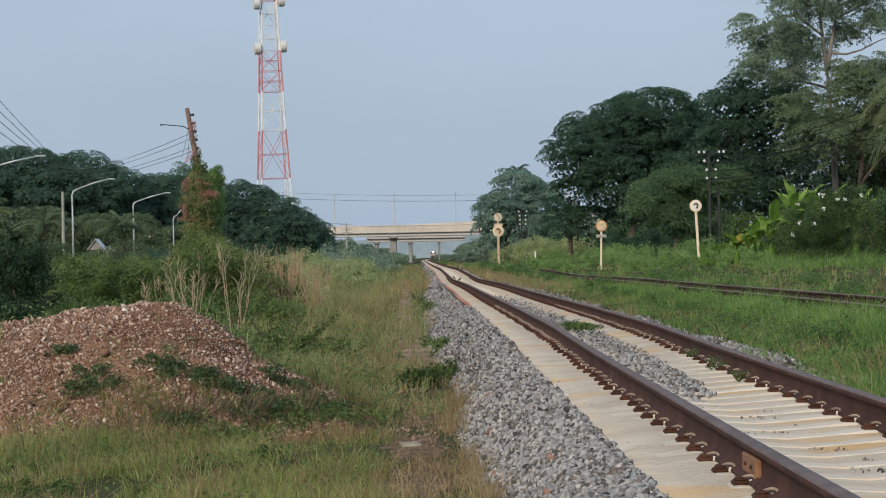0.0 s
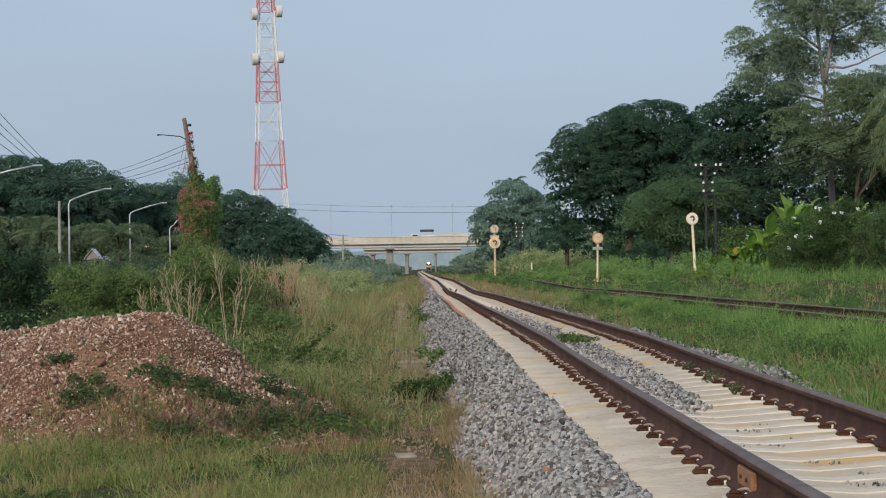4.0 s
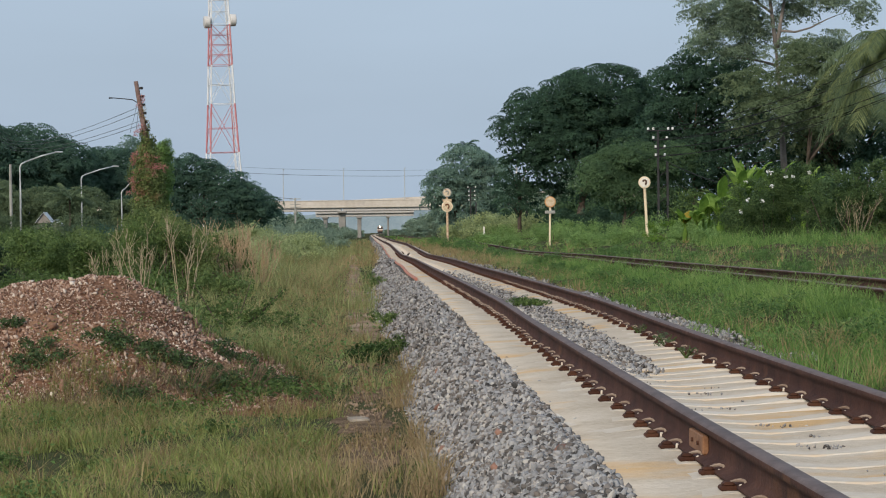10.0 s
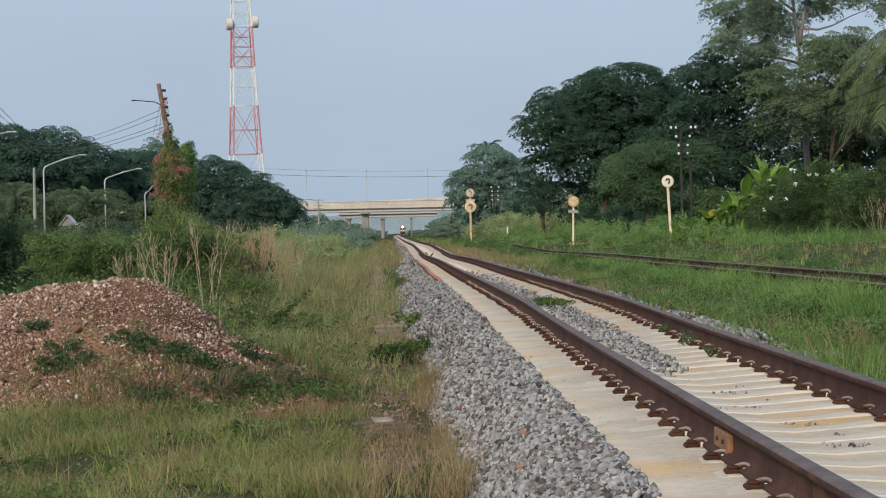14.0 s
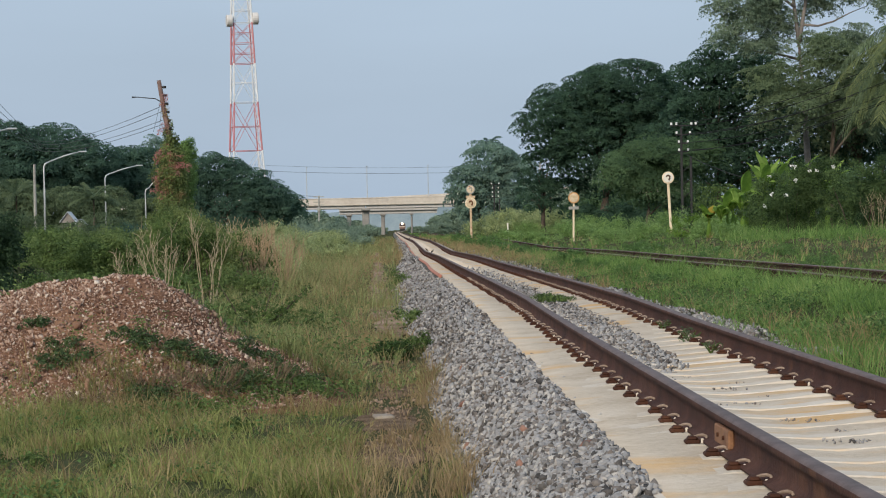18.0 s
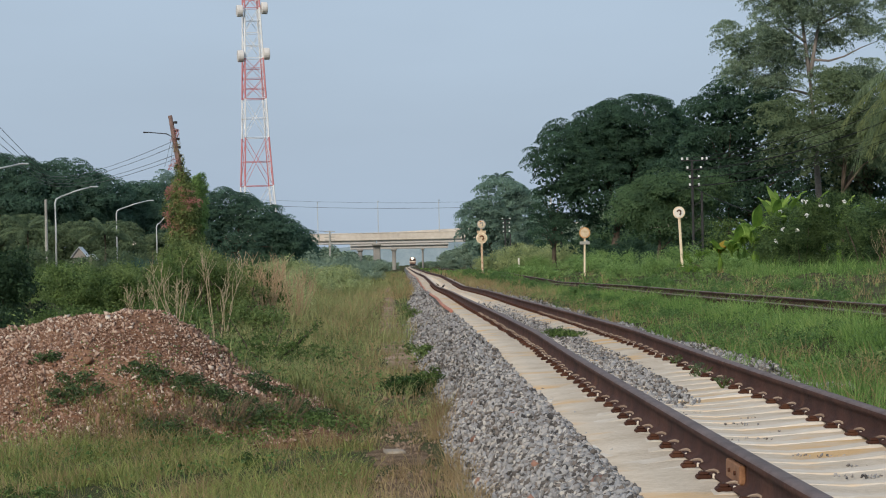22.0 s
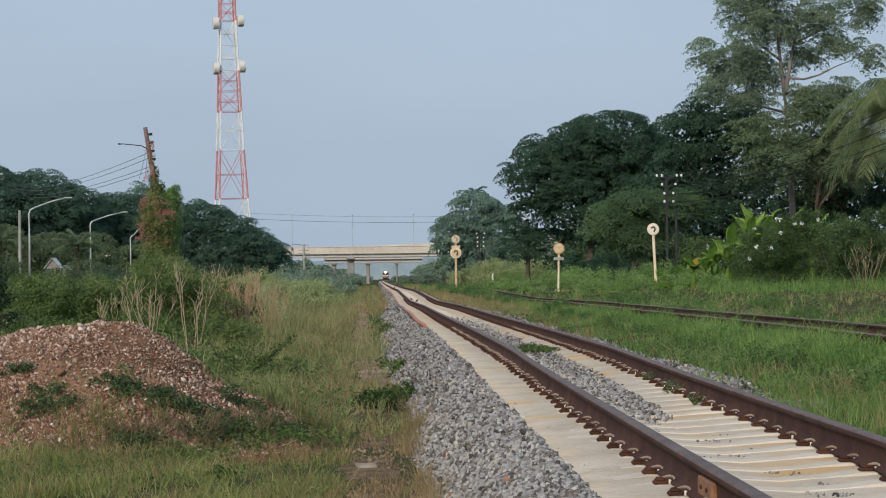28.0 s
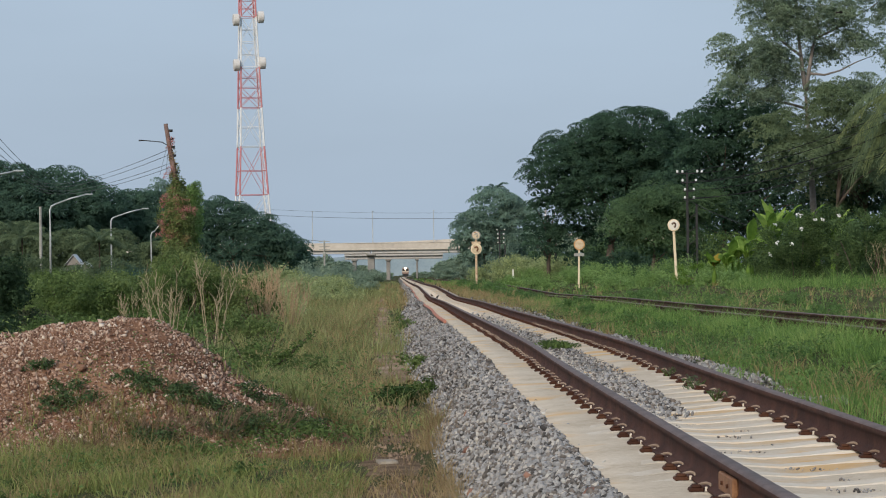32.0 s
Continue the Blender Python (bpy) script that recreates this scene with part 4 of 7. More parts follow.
# ---- grass and weeds ----


def surface_z(x, y):
    z = ground_z(x, y)
    on = (x > -7.2) & (x < 0.2) & (y > 19.6) & (y < 24.4)
    z[on] = np.maximum(z[on], heap_z(x[on], y[on]))
    old_bed = np.interp(x - TRACK2_X, [-1.7, -1.2, 1.2, 1.8], [-0.18, 0.0, 0.0, -0.18]) + track_z(y)
    return np.where((np.abs(x - TRACK2_X) < 1.7) & (y < 480), np.maximum(z, old_bed), z)


def grass(name, label, regions, mat, group=""):
    """Tufts of blades; regions: (count, x0, x1, y0, y1, height, width, patchiness)."""
    vv, ff, k = [], [], 0
    for n, x0, x1, y0, y1, h, w, patch in regions:
        m = n // 9
        u = rng.random(m)
        ty = 1 / (1 / y0 + u * (1 / y1 - 1 / y0))
        tx = rng.uniform(x0, x1, m)
        p = wobble(tx, ty, 0.9) + 0.7 * wobble(tx + 5, ty + 3, 2.6)
        keep = rng.random(m) < np.clip(1 - patch * (0.55 - p), 0.03, 1)
        worn = (np.abs(tx - path_x(ty) - 0.06 * soft(ty, 27, 36) - 0.10 * wobble(ty, tx, 0.33)) < 0.26 + 0.04 * soft(ty, 27, 36) + 0.15 * wobble(tx * 2, ty, 0.8)) & (ty < 150)
        keep &= ~worn | (rng.random(m) < np.where(ty < 23, 0.13, 0.14 + 0.6 * soft(wobble(tx, ty, 0.45), -0.1, 0.35)))
        tx, ty, p = tx[keep], ty[keep], p[keep]
        th = h * rng.gamma(7.0, 0.143, len(tx)).clip(0.45, 1.7) * (1 + 0.3 * p.clip(-1, 1))
        i = rng.integers(0, len(tx), int(9 * len(tx)))
        r = rng.gamma(2.0, 0.16, len(i))[:, None] * th[i, None]
        a = rng.uniform(0, 2 * math.pi, len(i))
        d = np.stack([np.cos(a), np.sin(a)], 1)
        xy = np.stack([tx[i], ty[i]], 1) + d * r * 0.6
        hh = th[i] * rng.uniform(0.45, 1.15, len(i))
        out = np.concatenate([d * (hh * rng.uniform(0.12, 1.15, len(i)))[:, None], np.zeros((len(i), 1))], 1)
        base = np.column_stack([xy, surface_z(xy[:, 0], xy[:, 1]) - 0.02])
        ww = w * rng.uniform(0.6, 1.5, len(i)) * np.maximum(1, xy[:, 1] / 70)
        v, f = blade_arrays(base, out, hh, ww)
        vv.append(v)
        ff.append(f + k)
        k += len(v)
    return tagged(link_mesh(name, array_mesh(name, np.vstack(vv), np.vstack(ff)), mat), label, "grass", group, "stuff")


def ground_cover(name, label, regions, mat):
    """Low broad leaves; regions: (count, x0, x1, y0, y1, height, leaf, patchiness)."""
    vv, ff, k = [], [], 0
    for n, x0, x1, y0, y1, h, leaf, patch in regions:
        u = rng.random(n)
        y = 1 / (1 / y0 + u * (1 / y1 - 1 / y0))
        x = rng.uniform(x0, x1, n)
        p = wobble(x + 9, y - 4, 1.1) + 0.8 * wobble(x, y + 7, 3.1)
        keep = rng.random(n) < np.clip(1 - patch * (0.6 - p), 0.0, 1)
        x, y, p = x[keep], y[keep], p[keep]
        free = (np.abs(x - path_x(y) - 0.10 * wobble(y, x, 0.33)) > 0.27 + 0.15 * wobble(x * 2, y, 0.8)) | (rng.random(len(x)) < 0.15)
        x, y, p = x[free], y[free], p[free]
        c = np.column_stack([x, y, surface_z(x, y) + h * rng.random(len(x)) * (0.5 + 0.5 * p.clip(0, 1))])
        nrm = unit(rng.normal(size=(len(x), 3)) * 0.7 + [0, -0.3, 0.9])
        v, f = leaf_arrays(c, nrm, leaf * np.maximum(1, y / 60), 0.55)
        vv.append(v)
        ff.append(f + k)
        k += len(v)
    return tagged(link_mesh(name, array_mesh(name, np.vstack(vv), np.vstack(ff)), mat), label, "weeds", kind="stuff")


grass("short_grass", "short green grass in front of the gravel heap", [
    (56000, -3.3, -0.2, 13.0, 20.9, 0.125, 0.0050, 1.25),
    (1800, 0.05, 0.5, 13.0, 24, 0.10, 0.005, 1.6),
    (7000, -7, 0.2, 5.2, 14, 0.13, 0.008, 0.7),
    (5000, -8, -3.2, 13, 40, 0.18, 0.010, 0.6)], GRASS_SHORT)
grass("dry_grass", "tufts of dry straw-coloured grass", [
    (20000, -3.3, 0.1, 13.0, 20.9, 0.14, 0.0042, 1.5),
    (11000, -0.3, 0.44, 13.5, 24, 0.14, 0.0038, 0.9),
    (5000, -1.6, 0.15, 22.5, 60, 0.22, 0.006, 1.2),
    (5000, -0.6, 0.4, 22, 80, 0.15, 0.006, 0.9),
    (5000, -2.6, 0.3, 40, 140, 0.30, 0.008, 1.1),
    (5000, -4.4, -1.0, 56, 130, 0.45, 0.007, 1.2),
    (4000, -1.2, 0.8, 100, 300, 0.35, 0.012, 0.8),
    (1500, -2.2, -0.5, 19.3, 20.5, 0.20, 0.005, 0.9),
    (4000, 3.6, 4.4, 20, 120, 0.20, 0.006, 1.2),
    (7000, 3.1, 4.6, 75, 260, 0.22, 0.010, 0.7),
    (2500, 3.2, 4.6, 13, 22, 0.22, 0.005, 1.0),
    (4000, 3.0, 5.0, 100, 300, 0.25, 0.012, 0.9),
    (9000, 7.5, 22, 50, 160, 0.30, 0.010, 1.3),
    (5000, 3.3, 5.4, 40, 160, 0.2, 0.008, 1.4)], GRASS_DRY)
grass("reddish_grass", "reddish dry grass beside the path", [
    (5000, -2.1, -0.55, 55, 120, 0.27, 0.008, 1.0),
    (5000, -1.0, 0.1, 26, 60, 0.16, 0.006, 1.3),
    (7500, -3.2, 0.3, 13.2, 20.6, 0.15, 0.0042, 1.8),
    (5000, -0.1, 0.45, 13.2, 24, 0.19, 0.005, 0.8)], GRASS_RED)
grass("verge_grass", "tall mixed grass along the railway verge", [
    (17000, -2.2, 0.1, 22.0, 50, 0.19, 0.0072, 0.9),
    (14000, -3.6, 0.1, 40, 150, 0.28, 0.011, 0.9),
    (4000, -0.1, 0.45, 21, 60, 0.12, 0.007, 1.5),
    (12000, -4.6, -1.0, 56, 130, 0.42, 0.009, 0.9),
    (9000, -6, 0.2, 110, 420, 0.38, 0.015, 0.6),
    (9000, 3.3, 5.4, 70, 300, 0.16, 0.010, 0.7)], GRASS)
grass("lush_grass", "lush green grass between the two tracks", [
    (30000, 3.6, 5.2, 19, 60, 0.13, 0.0068, 0.9),
    (9000, 3.9, 5.4, 45, 110, 0.15, 0.009, 0.9),
    (12000, 6.9, 14, 30, 110, 0.22, 0.012, 0.7),
    (12000, 8, 30, 75, 240, 0.26, 0.016, 0.6),
    (2500, 3.6, 5.4, 150, 500, 0.25, 0.018, 0.5),
    (20000, 4.75, 5.5, 25, 66, 0.23, 0.007, 0.6),
    (12000, 4.7, 5.46, 50, 170, 0.20, 0.010, 0.7),
    (6000, 4.6, 6.6, 130, 300, 0.24, 0.014, 0.5),
    (16000, 5.62, 6.5, 26, 160, 0.13, 0.008, 0.6),
    (14000, 6.75, 9.6, 28, 105, 0.16, 0.009, 0.5),
    (7000, 12.6, 18, 84, 98, 0.42, 0.012, 0.9),
    (9000, 3.15, 4.3, 13, 26, 0.16, 0.006, 0.9),
    (3000, 3.0, 3.4, 11, 21, 0.14, 0.006, 0.8),
    (5000, 3.3, 14, 5.5, 30, 0.16, 0.010, 0.6)], GRASS_LUSH)
ground_cover("creeping_weeds", "low broad-leaved weeds creeping through the grass", [
    (34000, 3.6, 5.5, 19, 90, 0.20, 0.036, 1.0),
    (14000, 7.0, 18, 40, 150, 0.30, 0.06, 1.0),
    (14000, 6.8, 10.5, 30, 110, 0.16, 0.045, 0.8),
    (9000, -3.0, 0.2, 22, 110, 0.24, 0.045, 1.2),
    (9000, -3.2, -0.4, 13.2, 20.6, 0.13, 0.03, 1.5),
    (16000, 4.0, 5.4, 17, 45, 0.24, 0.038, 1.3)], LEAF_WEED)
ground_cover("dark_weeds", "dark-green weeds creeping over the heap's foot and grass", [
    (2500, -2.9, -0.6, 20.4, 22.4, 0.05, 0.026, 1.7),
    (9000, -2.2, -0.5, 19.9, 21.3, 0.10, 0.03, 1.15),
    (5000, -1.1, 0.1, 20.5, 24, 0.12, 0.03, 1.2),
    (6000, -3.0, -0.6, 26, 60, 0.30, 0.045, 1.8),
    (7000, 3.4, 5.4, 19, 80, 0.22, 0.04, 1.9)], LEAF_BUSH)
ground_cover("leafy_weeds", "yellow-green leafy weeds among the grass", [
    (14000, 3.6, 5.5, 19, 100, 0.22, 0.036, 1.4),
    (9000, -3.3, -0.2, 13.2, 20.4, 0.15, 0.026, 1.5),
    (12000, 7.0, 24, 45, 190, 0.36, 0.08, 1.0),
    (20000, -3.8, 0.2, 22, 160, 0.30, 0.045, 1.1)], LEAF_HEDGE)


def weed(at, r, h, n, leaf, mat, label, name="weed"):
    ob = empty(name, at, label, "weed", "weeds by the track")
    c, rr = clumps([(0, 0, h * 0.45, r, r, h * 0.5)], 14, 0.3 * r, 0.1, 0.0)
    v, f = clump_leaves(c, rr, n, leaf, 0.4, up=0.7, jitter=0.6, under=0.6)
    v[:, 2] = np.maximum(v[:, 2], 0.0)
    link_mesh("leaves", array_mesh("leaves", v, f), mat, ob)
    for a in range(6):
        bm = bmesh.new()
        tube(bm, [(0, 0, -0.02), (0.5 * r * math.cos(a), 0.5 * r * math.sin(a), 0.5 * h), (0.8 * r * math.cos(a), 0.8 * r * math.sin(a), 0.8 * h)], [0.006, 0.005, 0.003], 4)
        part("stem", bm, LEAF_BUSH, ob)
    return ob


weed((0.04, 27.5, -0.45), 0.40, 0.22, 1500, 0.045, LEAF_GLOSSY, "low dark-green weed at the foot of the ballast")
weed((0.33, 29.0, -0.42), 0.24, 0.2, 800, 0.04, LEAF_BUSH, "low green weed at the foot of the ballast")
weed((0.28, 37, -0.45), 0.25, 0.35, 800, 0.05, LEAF_HEDGE, "pale green weed at the foot of the ballast")
weed((0.15, 62, -0.45), 0.3, 0.5, 700, 0.06, LEAF_HEDGE, "green weed on the path's edge")
for x, y, r in ((-2.5, 15.6, 0.14), (-2.2, 15.5, 0.12), (-2.6, 17.4, 0.1), (-1.7, 15.4, 0.12), (-1.1, 17.9, 0.1)):
    weed((x, y, float(ground_z(x, y))), r, 0.1, int(2600 * r), 0.03, LEAF_BUSH, "leafy green weed in the short grass")
weed((1.98, 31.0, 0.02), 0.30, 0.12, 1400, 0.038, LEAF_BUSH, "dark creeping weed between the rails")
weed((2.40, 20.4, 0.03), 0.13, 0.11, 200, 0.028, LEAF_OLIVE, "small weed by the inner side of the rail")
weed((2.36, 18.8, 0.03), 0.09, 0.08, 110, 0.024, LEAF_OLIVE, "small weed by the inner side of the rail")
weed((2.42, 22.6, 0.04), 0.09, 0.09, 110, 0.026, LEAF_OLIVE, "small weed by the inner side of the rail")
for x, y, r in ((-2.98, 21.3, 0.16), (-2.7, 20.98, 0.2), (-2.53, 20.74, 0.24), (-2.76, 20.72, 0.16), (-2.24, 21.08, 0.14), (-2.1, 21.04, 0.2), (-1.96, 20.98, 0.24), (-1.82, 20.96, 0.24), (-1.66, 21.0, 0.22), (-1.52, 21.04, 0.2), (-1.38, 21.04, 0.18), (-1.3, 21.6, 0.2), (-1.13, 21.66, 0.2), (-1.99, 20.36, 0.26), (-1.8, 20.28, 0.26), (-1.57, 20.74, 0.2), (-1.38, 20.68, 0.24), (-1.21, 20.9, 0.22), (-0.95, 21.32, 0.2), (-0.76, 21.34, 0.2)):
    weed((x, y, float(heap_z(x, y)) - 0.05), r, 0.13, int(3600 * r), 0.03, LEAF_HEAP, "creeping dark-green weed on the gravel heap")

# ---- left side: scrub, vines, dry stems ----


def dry_stems(at, n, h, spread, label, mat=TWIG, twigs=True, r=0.009):
    ob = empty("dry_shrub", at, label, "shrub", "dry shrubs")
    for i in range(n):
        bm = bmesh.new()
        a = rng.uniform(0, 6.28)
        d = Vector((math.cos(a), math.sin(a) * 0.6, 0)) * spread * rng.uniform(0.3, 1.0)
        hh = h * rng.uniform(0.6, 1.1)
        p0 = d * rng.uniform(0.1, 0.4)
        e1, e2 = (Vector((rng.normal(), rng.normal(), 0)) * 0.028 * h for _ in range(2))
        pts = [p0, p0 + d * 0.22 + e1 + UP * hh * 0.4, p0 + d * 0.52 + e2 + UP * hh * 0.75, p0 + d * 0.72 + e1 + e2 + UP * hh]
        tube(bm, pts, [r, r * 0.8, r * 0.55, r * 0.25], 5)
        for k in range(6 if twigs else 2):
            t = rng.uniform(0.35, 0.95)
            q = pts[1].lerp(pts[3], t)
            e = q + Vector((rng.normal() * 0.14, rng.normal() * 0.1, rng.uniform(0.2, 0.5))) * h * 0.5
            tube(bm, [q, q.lerp(e, 0.5) + Vector((0.02, 0, 0.03)), e], [r * 0.5, r * 0.38, r * 0.2], 4)
        part("stem", bm, mat, ob)
    return ob


for x, y, k in ((-1.95, 20.35, 26), (-1.45, 20.5, 30), (-1.0, 20.9, 24), (-2.5, 20.1, 16)):
    dry_stems((x, y, float(heap_z(np.array(x), np.array(y))) - 0.03), k, 0.24, 0.34, "tangle of dead brown stalks at the foot of the heap", TWIG_DARK, r=0.0045)
dry_stems((-4.5, 50, -0.45), 13, 1.4, 0.7, "leafless pale-stemmed shrub in the scrub")
dry_stems((-3.6, 50, -0.45), 8, 1.65, 0.6, "leafless forked pale shrub in the scrub")
dry_stems((-3.05, 58, -0.45), 46, 1.5, 0.8, "dry brown bushy shrub", TWIG_BROWN)
dry_stems((-2.5, 60, -0.45), 26, 1.25, 0.6, "low dry brown shrub", TWIG_BROWN)
dry_stems((-5.5, 54, -0.45), 8, 1.2, 0.6, "low leafless shrub in scrub")
thorn = weed((-1.95, 36, -0.45), 0.5, 0.62, 900, 0.055, LEAF_BUSH, "straggly dark thorny weed standing in the grass", "thorn_weed")
for k, (dx, dz) in enumerate(((0.75, 0.62), (0.55, 0.45), (-0.5, 0.7), (0.3, 0.75))):
    b = bmesh.new()
    tube(b, [(0, 0, 0), (dx * 0.5, 0, dz * 0.4), (dx, 0, dz)], [0.014, 0.011, 0.005], 5)
    part("branch", b, BARK, thorn)
    cc = np.array([[dx * t, 0, dz * (0.8 * t + 0.2 * t * t)] for t in (0.5, 0.65, 0.8, 0.92, 1.0)])
    v, f = clump_leaves(cc, np.full((5, 3), 0.075), 130, 0.05, 0.5, under=0.7)
    link_mesh("spray", array_mesh("spray", v, f), LEAF_BUSH, thorn)
weed((-1.45, 37, -0.45), 0.4, 0.35, 700, 0.05, LEAF_BUSH, "dark-green weed in the long grass")
weed((-2.5, 38, -0.45), 0.45, 0.4, 800, 0.05, LEAF_BUSH, "dark-green weed in the long grass")

G = "scrub along the railway"
for x, y, r, h, n, leaf, m, label in (
        (-10.0, 60, 1.5, 2.5, 9000, 0.09, LEAF_SHADE, "dense dark-green bush behind the heap"),
        (-8.9, 57, 0.9, 2.2, 6500, 0.08, LEAF_SHADE, "dark leafy bush behind the heap"),
        (-8.0, 64, 1.2, 1.6, 5200, 0.085, LEAF_BUSH, "dark leafy bush in the scrub"),
        (-7.0, 60, 1.1, 1.45, 5200, 0.08, LEAF_BUSH, "light-green leafy bush behind the heap"),
        (-5.9, 60, 1.0, 1.5, 4600, 0.09, LEAF_HEDGE, "light-green leafy bush in the scrub"),
        (-5.0, 62, 1.0, 2.25, 5200, 0.07, LEAF_TANGLE, "tangled olive bush with dry stems"),
        (-4.2, 61, 0.8, 1.9, 4200, 0.07, LEAF_TANGLE, "tangled olive bush with dry stems"),
        (-3.5, 63, 0.75, 1.6, 3200, 0.08, LEAF_BUSH, "tangled green bush in the grass"),
        (-6.8, 52, 1.2, 0.7, 2600, 0.08, LEAF_BUSH, "low dark-green bush behind the heap"),
        (-8.5, 50, 1.2, 0.8, 2600, 0.08, LEAF_SHADE, "low dark-green bush behind the heap"),
        (-5.0, 54, 1.1, 0.75, 2600, 0.07, LEAF_BUSH, "low green scrub behind the heap"),
        (-4.7, 57, 0.9, 1.95, 4600, 0.065, LEAF_BUSH, "tangled green bush behind pale stems"),
        (-3.9, 57, 0.8, 1.75, 4000, 0.065, LEAF_TANGLE, "tangled green bush behind pale stems"),
        (-3.6, 75, 1.1, 1.0, 3000, 0.07, LEAF_SCRUB, "green scrub in the grass"),
        (-4.6, 88, 1.4, 1.3, 3200, 0.09, LEAF_SCRUB, "pale green scrub in the grass"),
        (-3.3, 55, 0.8, 0.6, 1600, 0.07, LEAF_HEDGE, "low green scrub in the grass")):
    bush("bush", (x, y, -0.45), label, [(0, 0, h * 0.42, r, r * 0.8, h * 0.42), (-0.35 * r, 0, h * 0.66, r * 0.5, r * 0.5, h * 0.34), (0.4 * r, -0.2, h * 0.58, r * 0.45, r * 0.5, h * 0.34)], 60, 0.17 * r + 0.06, n, leaf, m, group=G)
for x, y, r, h, m in ((-16, 110, 2.6, 1.5, LEAF_BUSH), (-13, 100, 2.0, 1.3, LEAF_HEDGE), (-19, 120, 2.6, 1.6, LEAF_BUSH), (-10, 98, 1.6, 1.2, LEAF_HEDGE), (-7.4, 100, 1.6, 1.4, LEAF_HEDGE), (-6, 110, 1.7, 1.3, LEAF_SCRUB), (-4.2, 118, 1.5, 1.0, LEAF_SCRUB), (-2.8, 126, 1.2, 0.8, LEAF_SCRUB),
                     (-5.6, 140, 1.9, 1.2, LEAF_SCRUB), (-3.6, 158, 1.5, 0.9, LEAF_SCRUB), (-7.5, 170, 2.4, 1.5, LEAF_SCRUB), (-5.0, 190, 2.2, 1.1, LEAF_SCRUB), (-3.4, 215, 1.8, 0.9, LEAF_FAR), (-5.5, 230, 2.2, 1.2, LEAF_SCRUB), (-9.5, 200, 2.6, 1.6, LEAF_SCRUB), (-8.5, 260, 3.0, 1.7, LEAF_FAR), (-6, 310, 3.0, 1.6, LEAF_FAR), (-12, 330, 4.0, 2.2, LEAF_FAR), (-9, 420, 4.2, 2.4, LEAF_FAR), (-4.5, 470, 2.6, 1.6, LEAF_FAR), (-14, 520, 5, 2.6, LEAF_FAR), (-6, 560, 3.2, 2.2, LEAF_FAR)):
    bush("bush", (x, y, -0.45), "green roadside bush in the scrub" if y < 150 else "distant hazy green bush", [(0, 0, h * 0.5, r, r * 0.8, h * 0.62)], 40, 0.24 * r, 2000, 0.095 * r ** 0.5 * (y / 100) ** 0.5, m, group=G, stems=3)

# the leaning, vine-grown pole
old = empty("vine_grown_pole", (-9.35, 110, -0.45), "leaning brown concrete pole overgrown with vines and pink blossom", "utility pole")
b = bmesh.new()
tube(b, [(0, 0, 0), (-0.03, 0, 4.4), (-0.12, 0, 5.4), (-0.55, 0, 8.05)], [0.15, 0.125, 0.12, 0.09], 8)
part("pole", b, POLE_RUST, old, smooth=True)
b = bmesh.new()
tube(b, [(-0.36, 0, 6.9), (-0.5, 0, 7.14), (-0.72, 0, 7.26), (-1.5, 0, 7.34), (-1.72, 0, 7.34)], [0.028, 0.026, 0.024, 0.022, 0.04], 6)
part("lamp_arm", b, STEEL_DARK, old, "thin bent lamp arm")
for k in range(6):
    b = bmesh.new()
    x = -0.46 + 0.045 * k + 0.14
    z = 7.75 - 0.36 * k
    disc(b, (x, -0.02, z), 0.085, 0.11, "Z", 10, bevel=0.02)
    disc(b, (x - 0.07, 0, z), 0.02, 0.16, "X", 6)
    part("insulator", b, STEEL_DARK, old)
c = np.array([[-0.004 * k + 0.12 * math.sin(k * 1.9), 0.1 * math.cos(k * 2.3), 0.3 + 0.165 * k] for k in range(36)])
r = np.array([[1.5 - 0.065 * k if k < 12 else 0.74 if k < 27 else 0.6 - 0.075 * (k - 27)] * 2 + [0.4] for k in range(36)]).clip(0.12)
r[:, :2] *= rng.uniform(0.65, 1.2, (36, 1))
v, f = clump_leaves(c, r, 22000, 0.10, 0.55, up=0.2, jitter=0.7, under=0.7)
link_mesh("vine", array_mesh("vine", v, f), LEAF_TANGLE, old, "green climbing vine")
c = np.array([[-0.1 + 0.09 * math.sin(k * 1.3) - 0.012 * k, 0, 4.6 + 0.15 * k] for k in range(16)])
c = np.vstack([c, np.column_stack([rng.normal(-0.1, 0.35, 30), np.full(30, -0.5), rng.uniform(1.5, 4.8, 30)])])
v, f = clump_leaves(c, np.full((46, 3), 0.17), 2400, 0.07, 0.5, under=0.8)
link_mesh("dry_vine", array_mesh("dry_vine", v, f), GRASS_DRY, old, "withered brown vine")
c = np.column_stack([rng.normal(-0.62, 0.16, 26), np.full(26, -0.45), rng.uniform(2.9, 5.0, 26)])
c = np.vstack([c, np.column_stack([rng.normal(0.35, 0.28, 16), np.full(16, -0.6), rng.uniform(3.9, 4.9, 16)]), np.column_stack([rng.normal(-0.28, 0.1, 8), np.full(8, -0.2), rng.uniform(5.0, 7.6, 8)])])
v, f = clump_leaves(c, np.full((50, 3), 0.13) * rng.uniform(0.5, 1.5, (50, 1)), 2600, 0.046, 0.7, up=0.2, jitter=0.8, under=0.8)
link_mesh("blossom", array_mesh("blossom", v, f), PINK, old, "pink blossom")
column = empty("vine_column", (-8.88, 112, -0.45), "tall narrow column of bright green vine", "climbing plant")
b = bmesh.new()
tube(b, [(0, 0, -0.1), (0.05, 0, 2.5), (0.0, 0, 5.2)], [0.10, 0.09, 0.06], 7)
part("stake", b, BARK, column)
